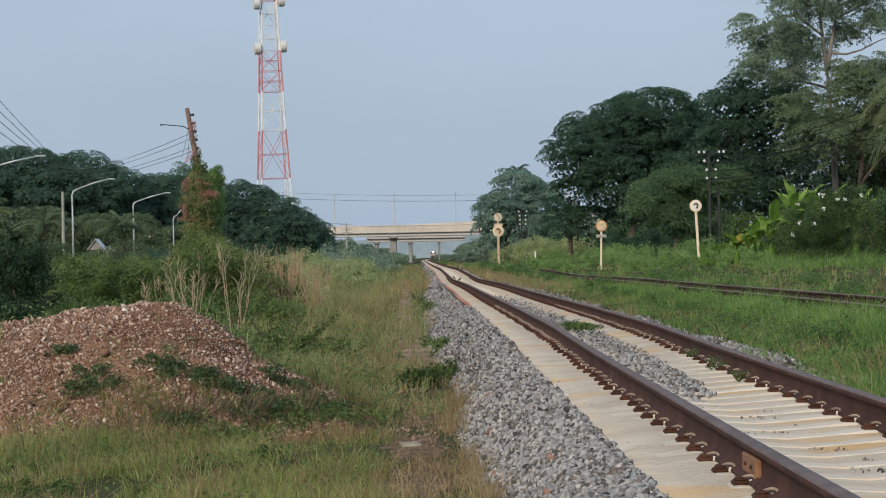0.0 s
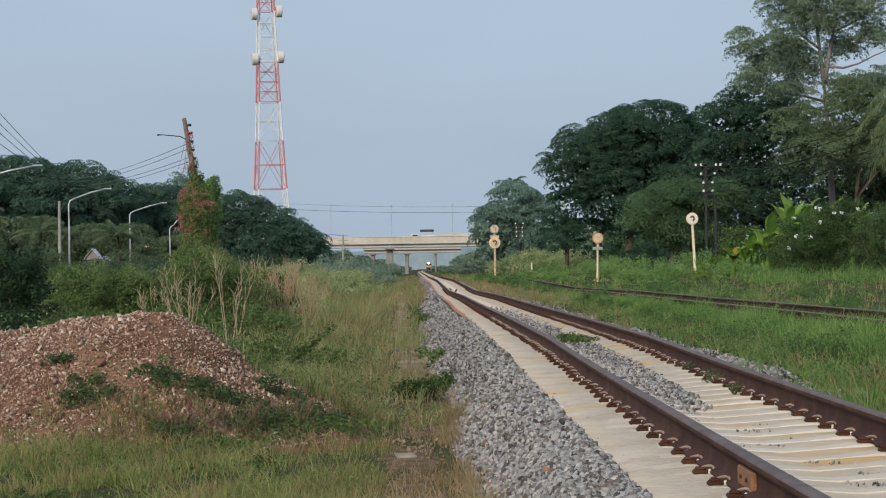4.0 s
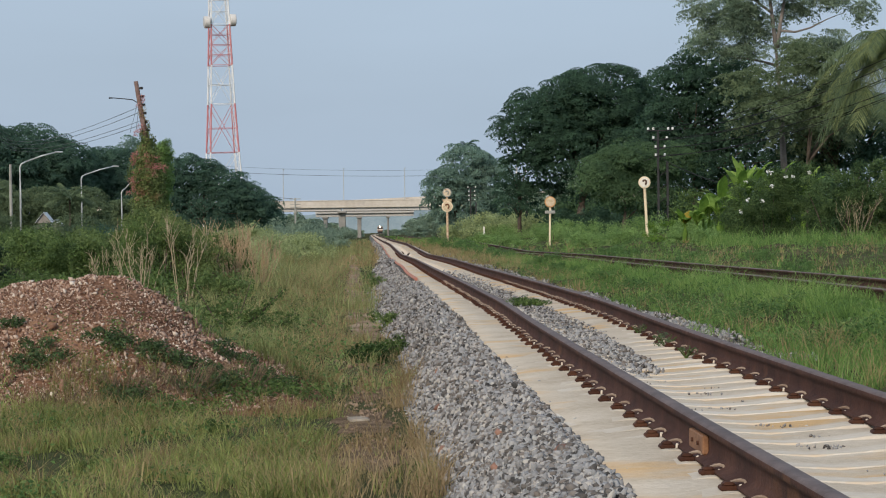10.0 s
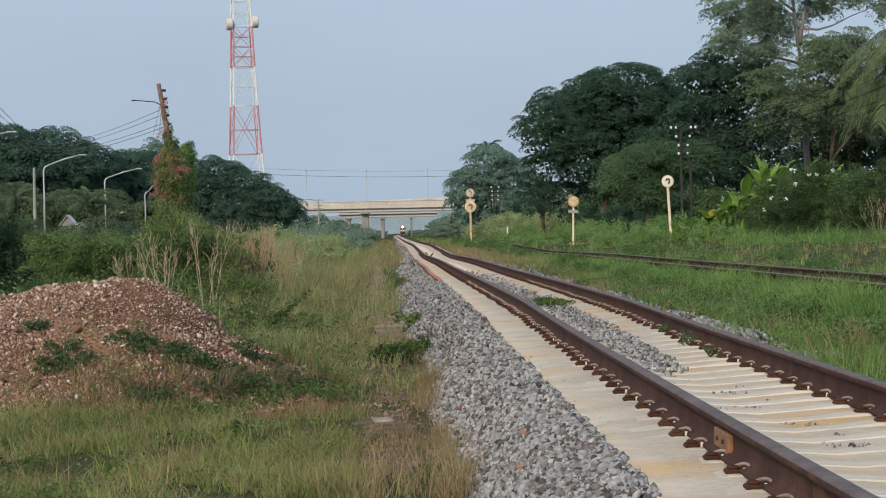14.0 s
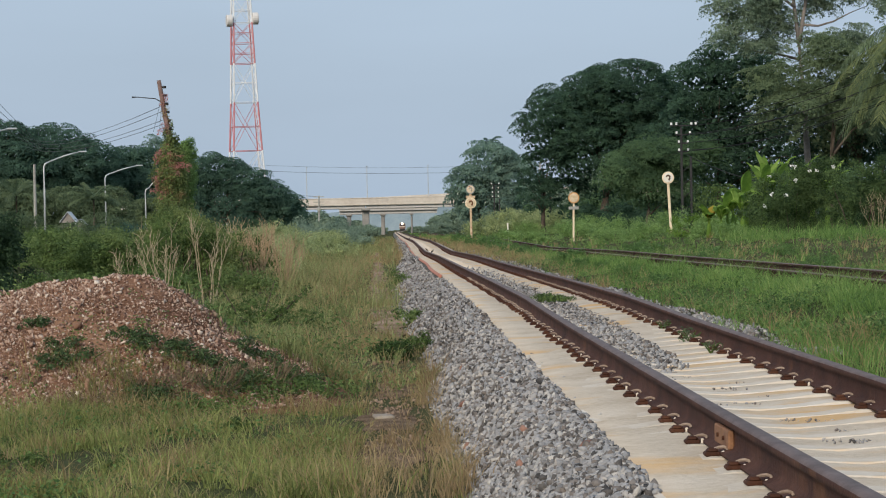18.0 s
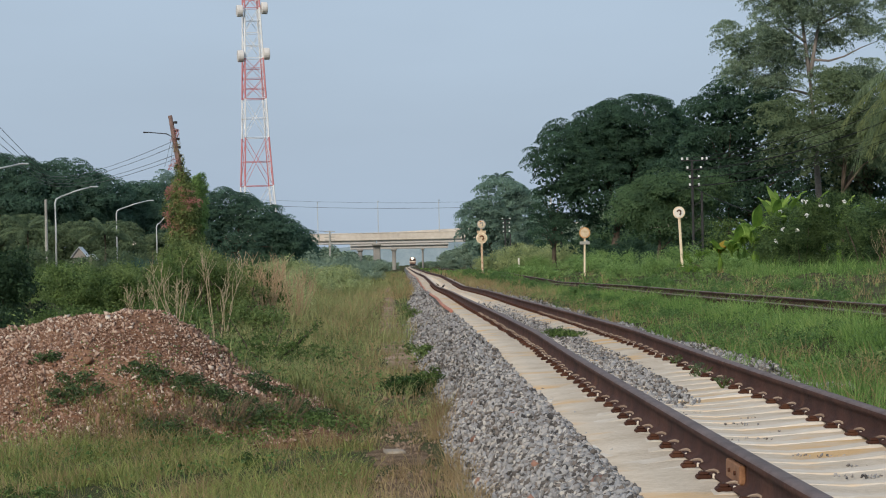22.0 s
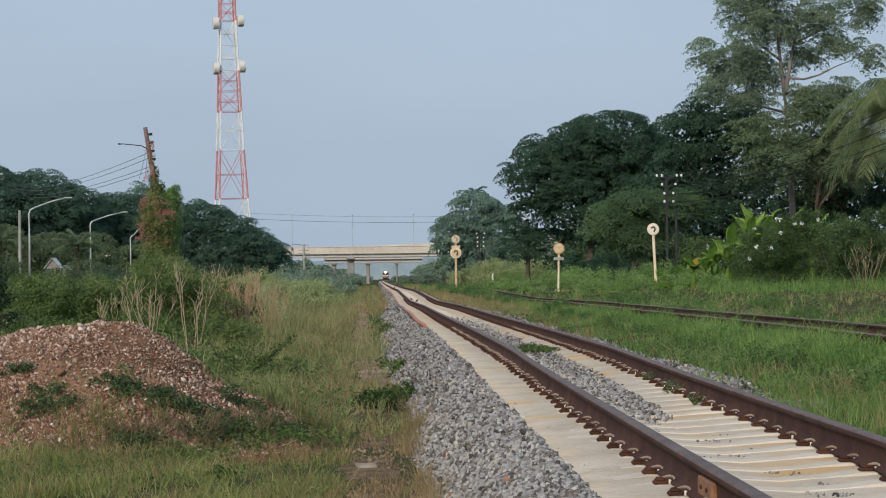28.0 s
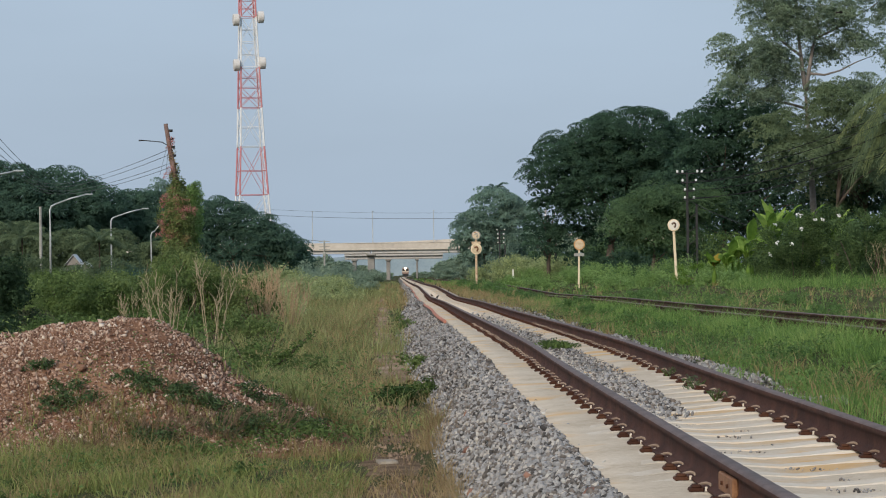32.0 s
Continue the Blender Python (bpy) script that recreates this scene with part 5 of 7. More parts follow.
c = np.array([[0.14 * math.sin(k * 1.7), 0.12 * math.cos(k * 2.1), 0.3 + 0.15 * k] for k in range(35)])
r = np.array([[0.13 if k < 20 else 0.36 if k < 32 else 0.3] * 2 + [0.32] for k in range(35)]) * rng.uniform(0.75, 1.3, (35, 1))
v, f = clump_leaves(c, r, 14000, 0.08, 0.6, up=0.3, jitter=0.5, under=0.6)
link_mesh("vine", array_mesh("vine", v, f), LEAF_BANK, column)
bush("bush", (-8.6, 104, -0.45), "tall green scrub at the foot of the pole", [(0, 0, 1.0, 1.7, 1.2, 1.3), (-0.3, 0, 2.0, 1.1, 0.9, 1.2)], 70, 0.3, 9000, 0.10, LEAF_TANGLE, group=G)

# ---- far left: rain trees, road lamps, house ----
T = "rain trees by the road"
tree("rain_tree", (-54.5, 347, -0.5), "broad dark-green rain tree by the road", "tree", (8, 0.6, 0.5), [(0, 0, 13.6, 8.5, 6, 3.6), (-4, -2, 11.6, 7, 6, 3.4), (5, -3, 11.2, 6, 5, 3.4), (0, 0, 7, 10, 6, 5)], 520, 1.05, 66000, 0.25, LEAF_RAIN, group=T, pads=dict(flat=0.55, fill=0.75, shell=0.8, jitter=0.3))
tree("rain_tree", (-44.5, 349, -0.5), "broad dark-green rain tree by the road", "tree", (7.5, 0.6, -0.5), [(-1, 0, 13.2, 6, 6, 3.2), (3.4, -2, 11.4, 4.6, 5, 2.9), (-1, -2, 9.4, 7.5, 5, 3.6), (0, 0, 6, 8, 6, 4.6)], 440, 1.0, 54000, 0.25, LEAF_RAIN, group=T, pads=dict(flat=0.55, fill=0.75, shell=0.8, jitter=0.3))
tree("rain_tree", (-36.0, 356, -0.5), "dark-green tree behind the road lamps", "tree", (7, 0.5, 0.3), [(0.5, 0, 10.8, 4.6, 4, 2.8), (-2, -1, 8.4, 5.5, 5, 3.4), (3, -2, 7.2, 5, 4, 3.6)], 300, 0.9, 36000, 0.24, LEAF_RAIN, group=T, pads=dict(flat=0.55, fill=0.75, shell=0.8, jitter=0.3))
tree("rain_tree", (-33.6, 368, -0.5), "airy green tree behind the leaning pole", "tree", (7, 0.4, 0.2), [(-0.4, 0, 13.4, 2.2, 2, 1.9), (1.9, 0, 12.4, 2.6, 2, 2.2), (-2.6, 0, 11.6, 2.0, 2, 1.6), (0, 0, 8.0, 5, 4, 3.4)], 120, 0.95, 18000, 0.24, LEAF_HAZE, group=T, pads=dict(fill=0.3, jitter=0.6))
tree("rain_tree", (-23.5, 352, -0.5), "spreading dark-green tree before the tower", "tree", (6, 0.5, 0.3), [(-0.6, 0, 9.2, 4.2, 4, 2.9), (3.4, 0, 8.0, 4.0, 4, 2.6), (6.4, 0, 6.2, 3.4, 4, 2.4), (8.8, 0, 4.4, 2.8, 3, 1.9), (-3.4, 0, 7.4, 3.6, 4, 3.0), (1.5, 0, 4.2, 8, 5, 3.8)], 520, 0.8, 62000, 0.22, LEAF_RAIN, group=T, pads=dict(flat=0.55, fill=0.75, shell=0.8, jitter=0.3))
for x, y, r, h, m, label in (
        (-51.5, 322, 4.4, 8.6, LEAF_OLIVE, "olive-green roadside tree behind the lamps"), (-47, 324, 4.4, 8.2, LEAF_OLIVE, "olive-green roadside tree behind the lamps"), (-41.5, 325, 4.4, 7.6, LEAF_OLIVE, "green roadside tree behind the lamps"),
        (-36.5, 326, 4.2, 7.2, LEAF_OLIVE, "green roadside tree behind the lamps"), (-31.8, 346, 4.2, 6.8, LEAF_OLIVE, "green roadside tree behind the pole"), (-55, 318, 4.4, 8.0, LEAF_OLIVE, "yellowish-green roadside tree behind the lamps"), (-24, 420, 4.5, 5.5, LEAF_RAIN, "green roadside tree behind the pole"), (-17.6, 385, 4.2, 7.6, LEAF_RAIN, "green roadside tree before the tower"), (-16.6, 400, 3.0, 6.0, LEAF_RAIN, "green roadside tree before the bridge")):
    tree("roadside_tree", (x, y, -0.5), label, "tree", (h * 0.5, 0.25, 0.2), [(0, 0, h * 0.55, r, r * 0.8, h * 0.46), (0.4 * r, -1, h * 0.4, r * 0.6, r * 0.6, h * 0.34), (-0.5 * r, -1, h * 0.45, r * 0.6, r * 0.6, h * 0.4)], 90, 1.0, 13000, 0.25, m, group=T, limbs=7, pads=dict(flat=0.5, fill=0.6, jitter=0.6))
for x, y, r, h, m in ((-29.5, 178, 2.6, 1.9, LEAF_HEDGE), (-25, 186, 2.8, 1.8, LEAF_BUSH), (-20.5, 195, 3.0, 1.7, LEAF_HEDGE), (-16, 205, 3.0, 1.8, LEAF_BUSH), (-12.6, 235, 3.0, 2.4, LEAF_MID), (-36, 215, 3.0, 2.2, LEAF_BUSH), (-38, 240, 3.0, 2.6, LEAF_MID), (-26, 240, 3.4, 2.2, LEAF_RAIN)):
    bush("roadside_bush", (x, y, -0.5), "leafy green bush beside the road", [(0, 0, h * 0.5, r, r * 0.8, h * 0.55)], 60, 0.26 * r, 5000, 0.2, m, group=T)
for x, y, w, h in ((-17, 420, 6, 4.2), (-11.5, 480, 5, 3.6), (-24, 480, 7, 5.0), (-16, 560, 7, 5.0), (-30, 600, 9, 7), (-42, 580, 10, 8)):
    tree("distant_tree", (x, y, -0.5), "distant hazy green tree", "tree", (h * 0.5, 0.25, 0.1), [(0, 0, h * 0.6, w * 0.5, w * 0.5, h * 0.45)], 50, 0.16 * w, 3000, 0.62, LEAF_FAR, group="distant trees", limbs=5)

L = "road lamps"


def road_lamp(at, h, arm):
    ob = empty("road_lamp", at, "tall galvanised road lamp with a slanting arm", "street lamp", L)
    b = bmesh.new()
    tube(b, [(0, 0, 0), (0, 0, h * 0.6), (0, 0, h - 1.6), (0.12, 0, h - 1.25), (0.5, 0, h - 1.05)], [0.11, 0.10, 0.09, 0.085, 0.08], 8)
    part("pole", b, GALV, ob, smooth=True)
    b = bmesh.new()
    tube(b, [(0.5, 0, h - 1.05), (arm * 0.6, 0, h - 0.45), (arm, 0, h - 0.1)], [0.08, 0.075, 0.07], 8)
    part("arm", b, GALV, ob, smooth=True)
    b = bmesh.new()
    box(b, (arm - 0.1, -0.14, h - 0.14), (arm + 0.75, 0.14, h), 0.05)
    part("lamp_head", b, GALV, ob)
    return ob


road_lamp((-35.0, 258, -0.5), 10.0, 3.6)
road_lamp((-35.1, 314, -0.5), 10.0, 3.9)
road_lamp((-32.3, 336, -0.5), 8.6, 1.6)
road_lamp((-34.5, 200, -0.5), 10.0, 4.6)
road_lamp((-33.5, 560, -0.5), 10.0, 3.6)
strip("road", lambda y: [(-44, -0.42), (-36.5, -0.42)], np.arange(100, 700, 20.0), ASPHALT, "grey asphalt road beyond the scrub", "road")
b = bmesh.new()
tube(b, [(0, 0, -0.5), (0, 0, 8.0)], [0.17, 0.13], 8)
conc = empty("concrete_pole", (-34.85, 250, 0), "weathered grey concrete pole", "utility pole")
part("pole", b, POLE_GREY, conc)

house = empty("house", (-31.3, 252, -0.75), "small house with pale sheet-metal gable roofs among trees", "house")
b = bmesh.new()
box(b, (-1.6, -2, 0), (1.2, 2, 2.6))
part("wall", b, WALL, house)
for x0, x1, ridge, eave in ((-1.9, 0.5, 3.7, 2.75), (0.3, 1.7, 3.0, 2.5)):
    b = bmesh.new()
    xm = (x0 + x1) / 2
    for xa, xb in ((x0, xm), (x1, xm)):
        for y0 in (-2.3,):
            q = [b.verts.new(p) for p in ((xa, y0, eave), (xb, y0, ridge), (xb, 2.3, ridge), (xa, 2.3, eave))]
            q2 = [b.verts.new(p.co + Vector((0, 0, 0.06))) for p in q]
            b.faces.new(q)
            b.faces.new(q2)
            for k in range(4):
                b.faces.new((q[k], q[(k + 1) % 4], q2[(k + 1) % 4], q2[k]))
    part("roof", b, ROOF, house)
    b = bmesh.new()
    q = [b.verts.new(p) for p in ((x0 + 0.15, -2.01, eave), (x1 - 0.15, -2.01, eave), (xm, -2.01, ridge - 0.06))]
    q2 = [b.verts.new(p.co + Vector((0, 0.1, 0))) for p in q]
    b.faces.new(q)
    b.faces.new(q2[::-1])
    part("gable", b, WALL, house)
house.scale = (0.68, 0.68, 1.08)
for x, y, r, h in ((-40.2, 226, 2.6, 3.6), (-36.6, 228, 2.4, 2.6), (-33.6, 230, 2.4, 3.4), (-30.0, 241, 2.2, 2.5), (-26.6, 232, 2.4, 3.0)):
    bush("roadside_bush", (x, y, -0.5), "olive-green bush before the small house", [(0, 0, h * 0.5, r, r * 0.8, h * 0.55)], 60, 0.26 * r, 3600, 0.2, LEAF_OLIVE, group="rain trees by the road")

# ---- the lattice tower ----
tower = empty("telecom_tower", (-22.5, 400, -0.5), "red and white lattice telecommunication tower with drum antennas", "tower")
tower.matrix_basis = pose(-22.3, 400, -0.5, 0, -0.9, 12)


def half_width(z):
    return np.interp(z, [0, 10, 22, 42, 54, 62], [3.2, 2.45, 1.85, 1.18, 0.95, 0.85])


BANDS = [0, 7.0, 14.2, 21.8, 27.9, 34.3, 42.2, 47.5, 52.5, 58.0]
for i, (z0, z1) in enumerate(zip(BANDS, BANDS[1:])):
    m = TOWER_RED if i in (2, 4, 6, 8) else TOWER_WHITE
    w0, w1 = half_width(z0), half_width(z1)
    for sx, sy in ((-1, -1), (1, -1), (1, 1), (-1, 1)):
        b = bmesh.new()
        tube(b, [(sx * w0, sy * w0, z0), (sx * w1, sy * w1, z1)], 0.13, 6)
        part("leg", b, m, tower)
    b = bmesh.new()
    levels = [z0, (z0 + z1) / 2, z1] if i > 3 else [z0, z1]
    for za, zb in zip(levels, levels[1:]):
        wa, wb = half_width(za), half_width(zb)
        ca = [(-wa, -wa, za), (wa, -wa, za), (wa, wa, za), (-wa, wa, za)]
        cb = [(-wb, -wb, zb), (wb, -wb, zb), (wb, wb, zb), (-wb, wb, zb)]
        for k in range(4):
            wm = (wa + wb) / 2
            cm = [(-wm, -wm, (za + zb) / 2), (wm, -wm, (za + zb) / 2), (wm, wm, (za + zb) / 2), (-wm, wm, (za + zb) / 2)]
            for name, p, q, r in (("brace", ca[k], cb[(k + 1) % 4], 0.04), ("brace", ca[(k + 1) % 4], cb[k], 0.04), ("crossbar", ca[k], ca[(k + 1) % 4], 0.05), ("crossbar", cm[k], cm[(k + 1) % 4], 0.05)):
                b = bmesh.new()
                tube(b, [p, q], r, 4)
                part(name, b, m, tower)
b = bmesh.new()
for k in range(60):
    z = 0.9 * k + 1
    w = half_width(z) * 0.96
    tube(b, [(w - 0.5, -w, z), (w - 0.15, -w, z)], 0.025, 4)
for q in (-0.5, -0.15):
    tube(b, [(half_width(z) * 0.96 + q, -half_width(z) * 0.96, z) for z in (0.0, 10, 22, 42, 54)], 0.035, 4)
part("ladder", b, TOWER_WHITE, tower)
for x, z in ((-2.1, 34.6), (2.0, 34.9), (-2.0, 41.7), (1.9, 42.1)):
    b = bmesh.new()
    disc(b, (x, -1.2, z), 0.95, 0.95, "X", 20, bevel=0.12)
    tube(b, [(x * 0.5, -1.1, z), (x * 0.9, -1.15, z)], 0.08, 6)
    part("drum_antenna", b, DISH, tower, "pale drum-shaped microwave antenna", smooth=False)

# ---- the road bridge ----
bridge = empty("road_bridge", (0, 620, 0), "beige concrete road overpass crossing above the railway", "bridge")
bridge.matrix_basis = pose(0, 620, 0.05, 0, -0.12, 0)


def deck(x0, x1, y0, y1, z, rise, mat):
    """A slab on deep girders in spans, with a parapet along both edges."""
    b = bmesh.new()
    box(b, (x0, y0, z), (x1, y1, z + 0.3), 0.05)
    part("deck", b, BRIDGE_SHADE, bridge)
    joints = [x for x in (-34, -6, 22) if x0 < x < x1]
    for k in range(6):
        yb = y0 + 0.8 + (y1 - y0 - 1.6) * k / 5
        for xa, xb in zip([x0] + joints, joints + [x1]):
            b = bmesh.new()
            box(b, (xa + 0.12, yb - 0.3, z - 0.92), (xb - 0.12, yb + 0.3, z), 0.06)
            part("girder", b, BRIDGE_SHADE, bridge)
    for yp in (y0, y1):
        b = bmesh.new()
        box(b, (x0, yp - 0.15, z - 0.12), (x1, yp + 0.15, z + rise - 0.2), 0.06)
        part("parapet", b, mat, bridge, "beige concrete parapet")
        b = bmesh.new()
        box(b, (x0, yp - 0.24, z + rise - 0.2), (x1, yp + 0.24, z + rise), 0.05)
        part("coping", b, mat, bridge)


deck(-75, 75, -5, 5, 6.95, 1.74, BRIDGE)
deck(-13, 12, 22, 30, 5.75, 0.55, BRIDGE_SHADE)
b = bmesh.new()
q = [b.verts.new((x, y, z)) for y in (5.3, 5.6) for x, z in ((-10, 7.6), (75, 7.6), (75, 11.6), (-10, 8.6))]
for f in ((0, 1, 2, 3), (7, 6, 5, 4), (0, 4, 5, 1), (1, 5, 6, 2), (2, 6, 7, 3), (3, 7, 4, 0)):
    b.faces.new([q[k] for k in f])
part("ramp_parapet", b, BRIDGE, bridge, "beige parapet of the climbing ramp")
for xc, yc, zt, w in ((-34, 0, 6.03, 0.85), (-6.0, 0, 6.03, 0.85), (22, 0, 6.03, 0.85), (-1.9, 26, 4.83, 0.5), (5.4, 26, 4.83, 0.22), (-10.5, 26, 4.83, 0.5)):
    b = bmesh.new()
    box(b, (xc - w - 0.25, yc - 4.6 if yc == 0 else yc - 3.6, zt - 0.5), (xc + w + 0.25, yc + 4.6 if yc == 0 else yc + 3.6, zt), 0.12)
    part("pier_cap", b, BRIDGE_PIER, bridge)
    b = bmesh.new()
    box(b, (xc - w, yc - 3.2, -0.8), (xc + w, yc + 3.2, zt - 0.5), 0.15)
    part("pier", b, BRIDGE_PIER, bridge)
for x in (-20.4, -5.6, 9.4, 25, -36):
    ob = empty("bridge_lamp", (x, 624, 7.5), "slender lamp post on the road bridge", "street lamp", "lamps on the bridge")
    b = bmesh.new()
    tube(b, [(0, 0, 0), (0, 0, 8.6), (0.1, 0, 9.0)], [0.13, 0.09, 0.08], 6)
    part("pole", b, GALV, ob)
    b = bmesh.new()
    box(b, (-0.15, -0.9, 8.95), (0.25, 0.2, 9.12), 0.04)
    part("lamp_head", b, GALV, ob)

# the power pole left of the line
pp = empty("power_pole", (-14.6, 520, -0.5), "grey concrete power pole with crossarms", "utility pole")
b = bmesh.new()
tube(b, [(0, 0, 0), (0, 0, 8.6)], [0.22, 0.17], 8)
part("pole", b, POLE_GREY, pp)
for z in (8.3, 7.2, 6.6):
    b = bmesh.new()
    box(b, (-1.1, -0.08, z), (1.1, 0.08, z + 0.16), 0.02)
    part("crossarm", b, POLE_GREY, pp)
b = bmesh.new()
box(b, (-0.3, -0.3, 5.3), (0.3, 0.3, 6.2), 0.1)
part("transformer", b, POLE_GREY, pp)
copy_thing(pp, pose(-22, 560, -0.5))
for x, h in ((-40, 16.6), (32, 15.0)):
    ob = empty("line_pole", (x, 540, -0.5), "tall grey pole carrying the far power line", "utility pole")
    b = bmesh.new()
    tube(b, [(0, 0, 0), (0, 0, h)], [0.28, 0.2], 8)
    part("pole", b, POLE_GREY, ob)
    for z in (h - 0.6, h - 1.8, h - 5.4):
        b = bmesh.new()
        box(b, (-0.9, -0.07, z), (0.9, 0.07, z + 0.14), 0.02)
        part("crossarm", b, POLE_GREY, ob)

# ---- cables ----


def cable(name, a, b, sag, r, label, n=14):
    bm = bmesh.new()
    a, b = Vector(a), Vector(b)
    tube(bm, [a.lerp(b, k / n) - UP * sag * 4 * (k / n) * (1 - k / n) for k in range(n + 1)], r, 4)
    return tagged(part(name, bm, {"cable": WIRE, "telegraph_wire": WIRE_DARK}.get(name, WIRE_PALE)), label, "cable", "overhead cables")


for k, (za, zb) in enumerate(((12.9, 15.9), (12.0, 15.6), (11.2, 15.3), (10.3, 15.0))):
    cable("cable", (-26.5, 150, za), (-46.5, 340, zb - 2.6), 0.3, 0.03, "dark overhead power cable above the road trees")
for k, z in enumerate((6.5, 6.3, 5.95, 5.8)):
    cable("cable", (-9.75 + 0.1 * k, 110, z), (-49.5, 346, 14.4 - 0.4 * k), 1.0, 0.013, "dark overhead cable tied to the leaning pole")
for k in range(4):
    cable("cable", (-9.75, 110, 7.1 - 0.15 * k), (-10.2 + 0.25 * k, 110.3, 5.4), 0.05, 0.009, "loose wire hanging from the leaning pole", 6)
for k in range(2):
    cable("cable", (-40, 540, 11.6 - 0.5 * k), (-14.6 + 0.9 * k, 520, 7.85), 0.3, 0.03, "power line running to the grey concrete pole")
for k, (z, r) in enumerate(((13.2, 0.035), (14.4, 0.022))):
    cable("cable", (-40, 540, z + 1.6), (32, 540, z), 1.1, r, "far power line spanning the railway")

# ---- right side ----
SG = "railway signs"


def round_sign(at, post_h, post_r, discs, lean, label, plate=None, post_mat=CREAM):
    ob = empty("round_sign", at, label, "sign", SG)
    b = bmesh.new()
    box(b, (-post_r, -post_r, -0.3), (post_r, post_r, post_h), post_r * 0.3)
    for q in b.verts:
        q.co.x += lean * q.co.z
    part("post", b, post_mat, ob)
    for z, r, face, rim, letter in discs:
        x = lean * z
        b = bmesh.new()
        disc(b, (x, -post_r - 0.03, z), r, 0.03, "Y", 28, bevel=0.008)
        d = part("disc", b, rim, ob, "round sign disc")
        b = bmesh.new()
        disc(b, (x, -post_r - 0.050, z), r * 0.80, 0.012, "Y", 28)
        part("face", b, face, d)
        if letter:
            b = bmesh.new()
            pts = [(x + r * 0.30 * math.cos(a), -post_r - 0.062, z + 0.05 * r + r * 0.34 * math.sin(a)) for a in (math.radians(q) for q in range(165, -50, -25))]
            tube(b, pts + [(x + r * 0.12, -post_r - 0.062, z - r * 0.42)], r * 0.15, 6)
            part("letter", b, letter, d, "worn dark curved letter")
    if plate:
        b = bmesh.new()
        box(b, (lean * plate - 0.30, -post_r - 0.04, plate - 0.09), (lean * plate + 0.30, -post_r - 0.01, plate + 0.09), 0.01)
        part("name_plate", b, POLE_GREY if post_mat == CREAM else CREAM_WORN, ob, "small blank rectangular plate")
    return ob


round_sign((16.62, 150, 0.05), 3.4, 0.075, [(3.66, 0.36, SIGN_WHITE, CREAM, SIGN_BLACK)], -0.045, "round white sign with a dark letter on a cream leaning post")
round_sign((10.8, 150, -0.1), 2.45, 0.055, [(2.72, 0.33, SIGN_FACE, SIGN_RIM, None)], 0.02, "round weathered sign with a small plate on a thin post", 2.12)
round_sign((5.4, 170, -0.2), 3.55, 0.075, [(2.82, 0.375, SIGN_FACE, CREAM, PLATE), (3.74, 0.30, SIGN_FACE, POLE_GREY, POLE_GREY)], -0.004, "post with two round weathered signs, one above the other", 3.22, CREAM_WORN)
b = bmesh.new()
box(b, (-0.06, -0.06, -0.2), (0.06, 0.06, 1.38), 0.02)
marker = empty("marker_post", (9.23, 200, -0.1), "short white marker post in the grass", "marker post")
part("post", b, SIGN_WHITE, marker)


def telegraph_pole(at, h, label, arms):
    ob = empty("telegraph_pole", at, label, "utility pole", "telegraph poles")
    for x in (-0.2, 0.42):
        b = bmesh.new()
        box(b, (x - 0.075, -0.075, -0.3), (x + 0.075, 0.075, h if x < 0 else h * 0.72), 0.012)
        part("leg", b, STEEL_DARK, ob)
    for z, w in arms:
        b = bmesh.new()
        box(b, (-0.1 - w, -0.05, z - 0.04), (0.1 + w - 0.2, 0.05, z + 0.04), 0.01)
        part("crossarm", b, STEEL_DARK, ob)
        for x in ((-w, -w + 0.35, w - 0.35, w - 0.05) if w > 0.6 else (-w, w - 0.1)):
            b = bmesh.new()
            disc(b, (x, 0, z + 0.13), 0.075, 0.17, "Z", 10, bevel=0.03)
            part("insulator", b, PORCELAIN, ob, "white porcelain insulator")
    for k in range(5):
        b = bmesh.new()
        tube(b, [(-0.2, 0, h * (0.1 + 0.12 * k)), (0.42, 0, h * (0.16 + 0.12 * k))], 0.03, 4)
        part("lacing", b, STEEL_DARK, ob)
    return ob


telegraph_pole((19.8, 170, 0.2), 7.3, "dark twin-leg steel telegraph pole with white insulators", [(7.35, 0.85), (6.75, 0.5), (6.15, 0.35), (5.6, 0.35)])
telegraph_pole((14.4, 235, 0.0), 6.3, "distant dark telegraph pole before the trees", [(6.2, 0.5), (5.7, 0.35)])
telegraph_pole((12.5, 300, 0.0), 6.0, "distant dark telegraph pole with white insulators", [(6.0, 0.5), (5.5, 0.4), (5.0, 0.4), (4.5, 0.4)])
telegraph_pole((27.9, 78, 0.3), 12.4, "tall dark steel telegraph pole beyond the palm", [(12.0, 0.85), (11.0, 0.85), (10.0, 0.85)])
ends = ((8.4, 7.5), (8.4, 7.3), (7.7, 6.8), (7.7, 6.7), (7.0, 6.2), (7.0, 5.7), (6.6, 5.6))
for k, (za, zb) in enumerate(ends):
    zc = zb + (za - zb) * 1.77 + 2.9
    cable("telegraph_wire", (27.3 + 0.4 * (k % 3), 78, zc + 0.2), (19.3 + 0.35 * (k % 3), 170, zb + 0.2), 1.7 + 0.2 * (k % 2), 0.019, "dark telegraph wire slung between poles", 24)
cable("telegraph_wire", (19.8, 170, 5.7), (16.5, 110, 2.6), 0.2, 0.022, "dark stay wire running down into the bushes")
cable("telegraph_wire", (19.8, 170, 5.8), (14.4, 235, 6.0), 0.4, 0.015, "dark telegraph wire slung between poles")

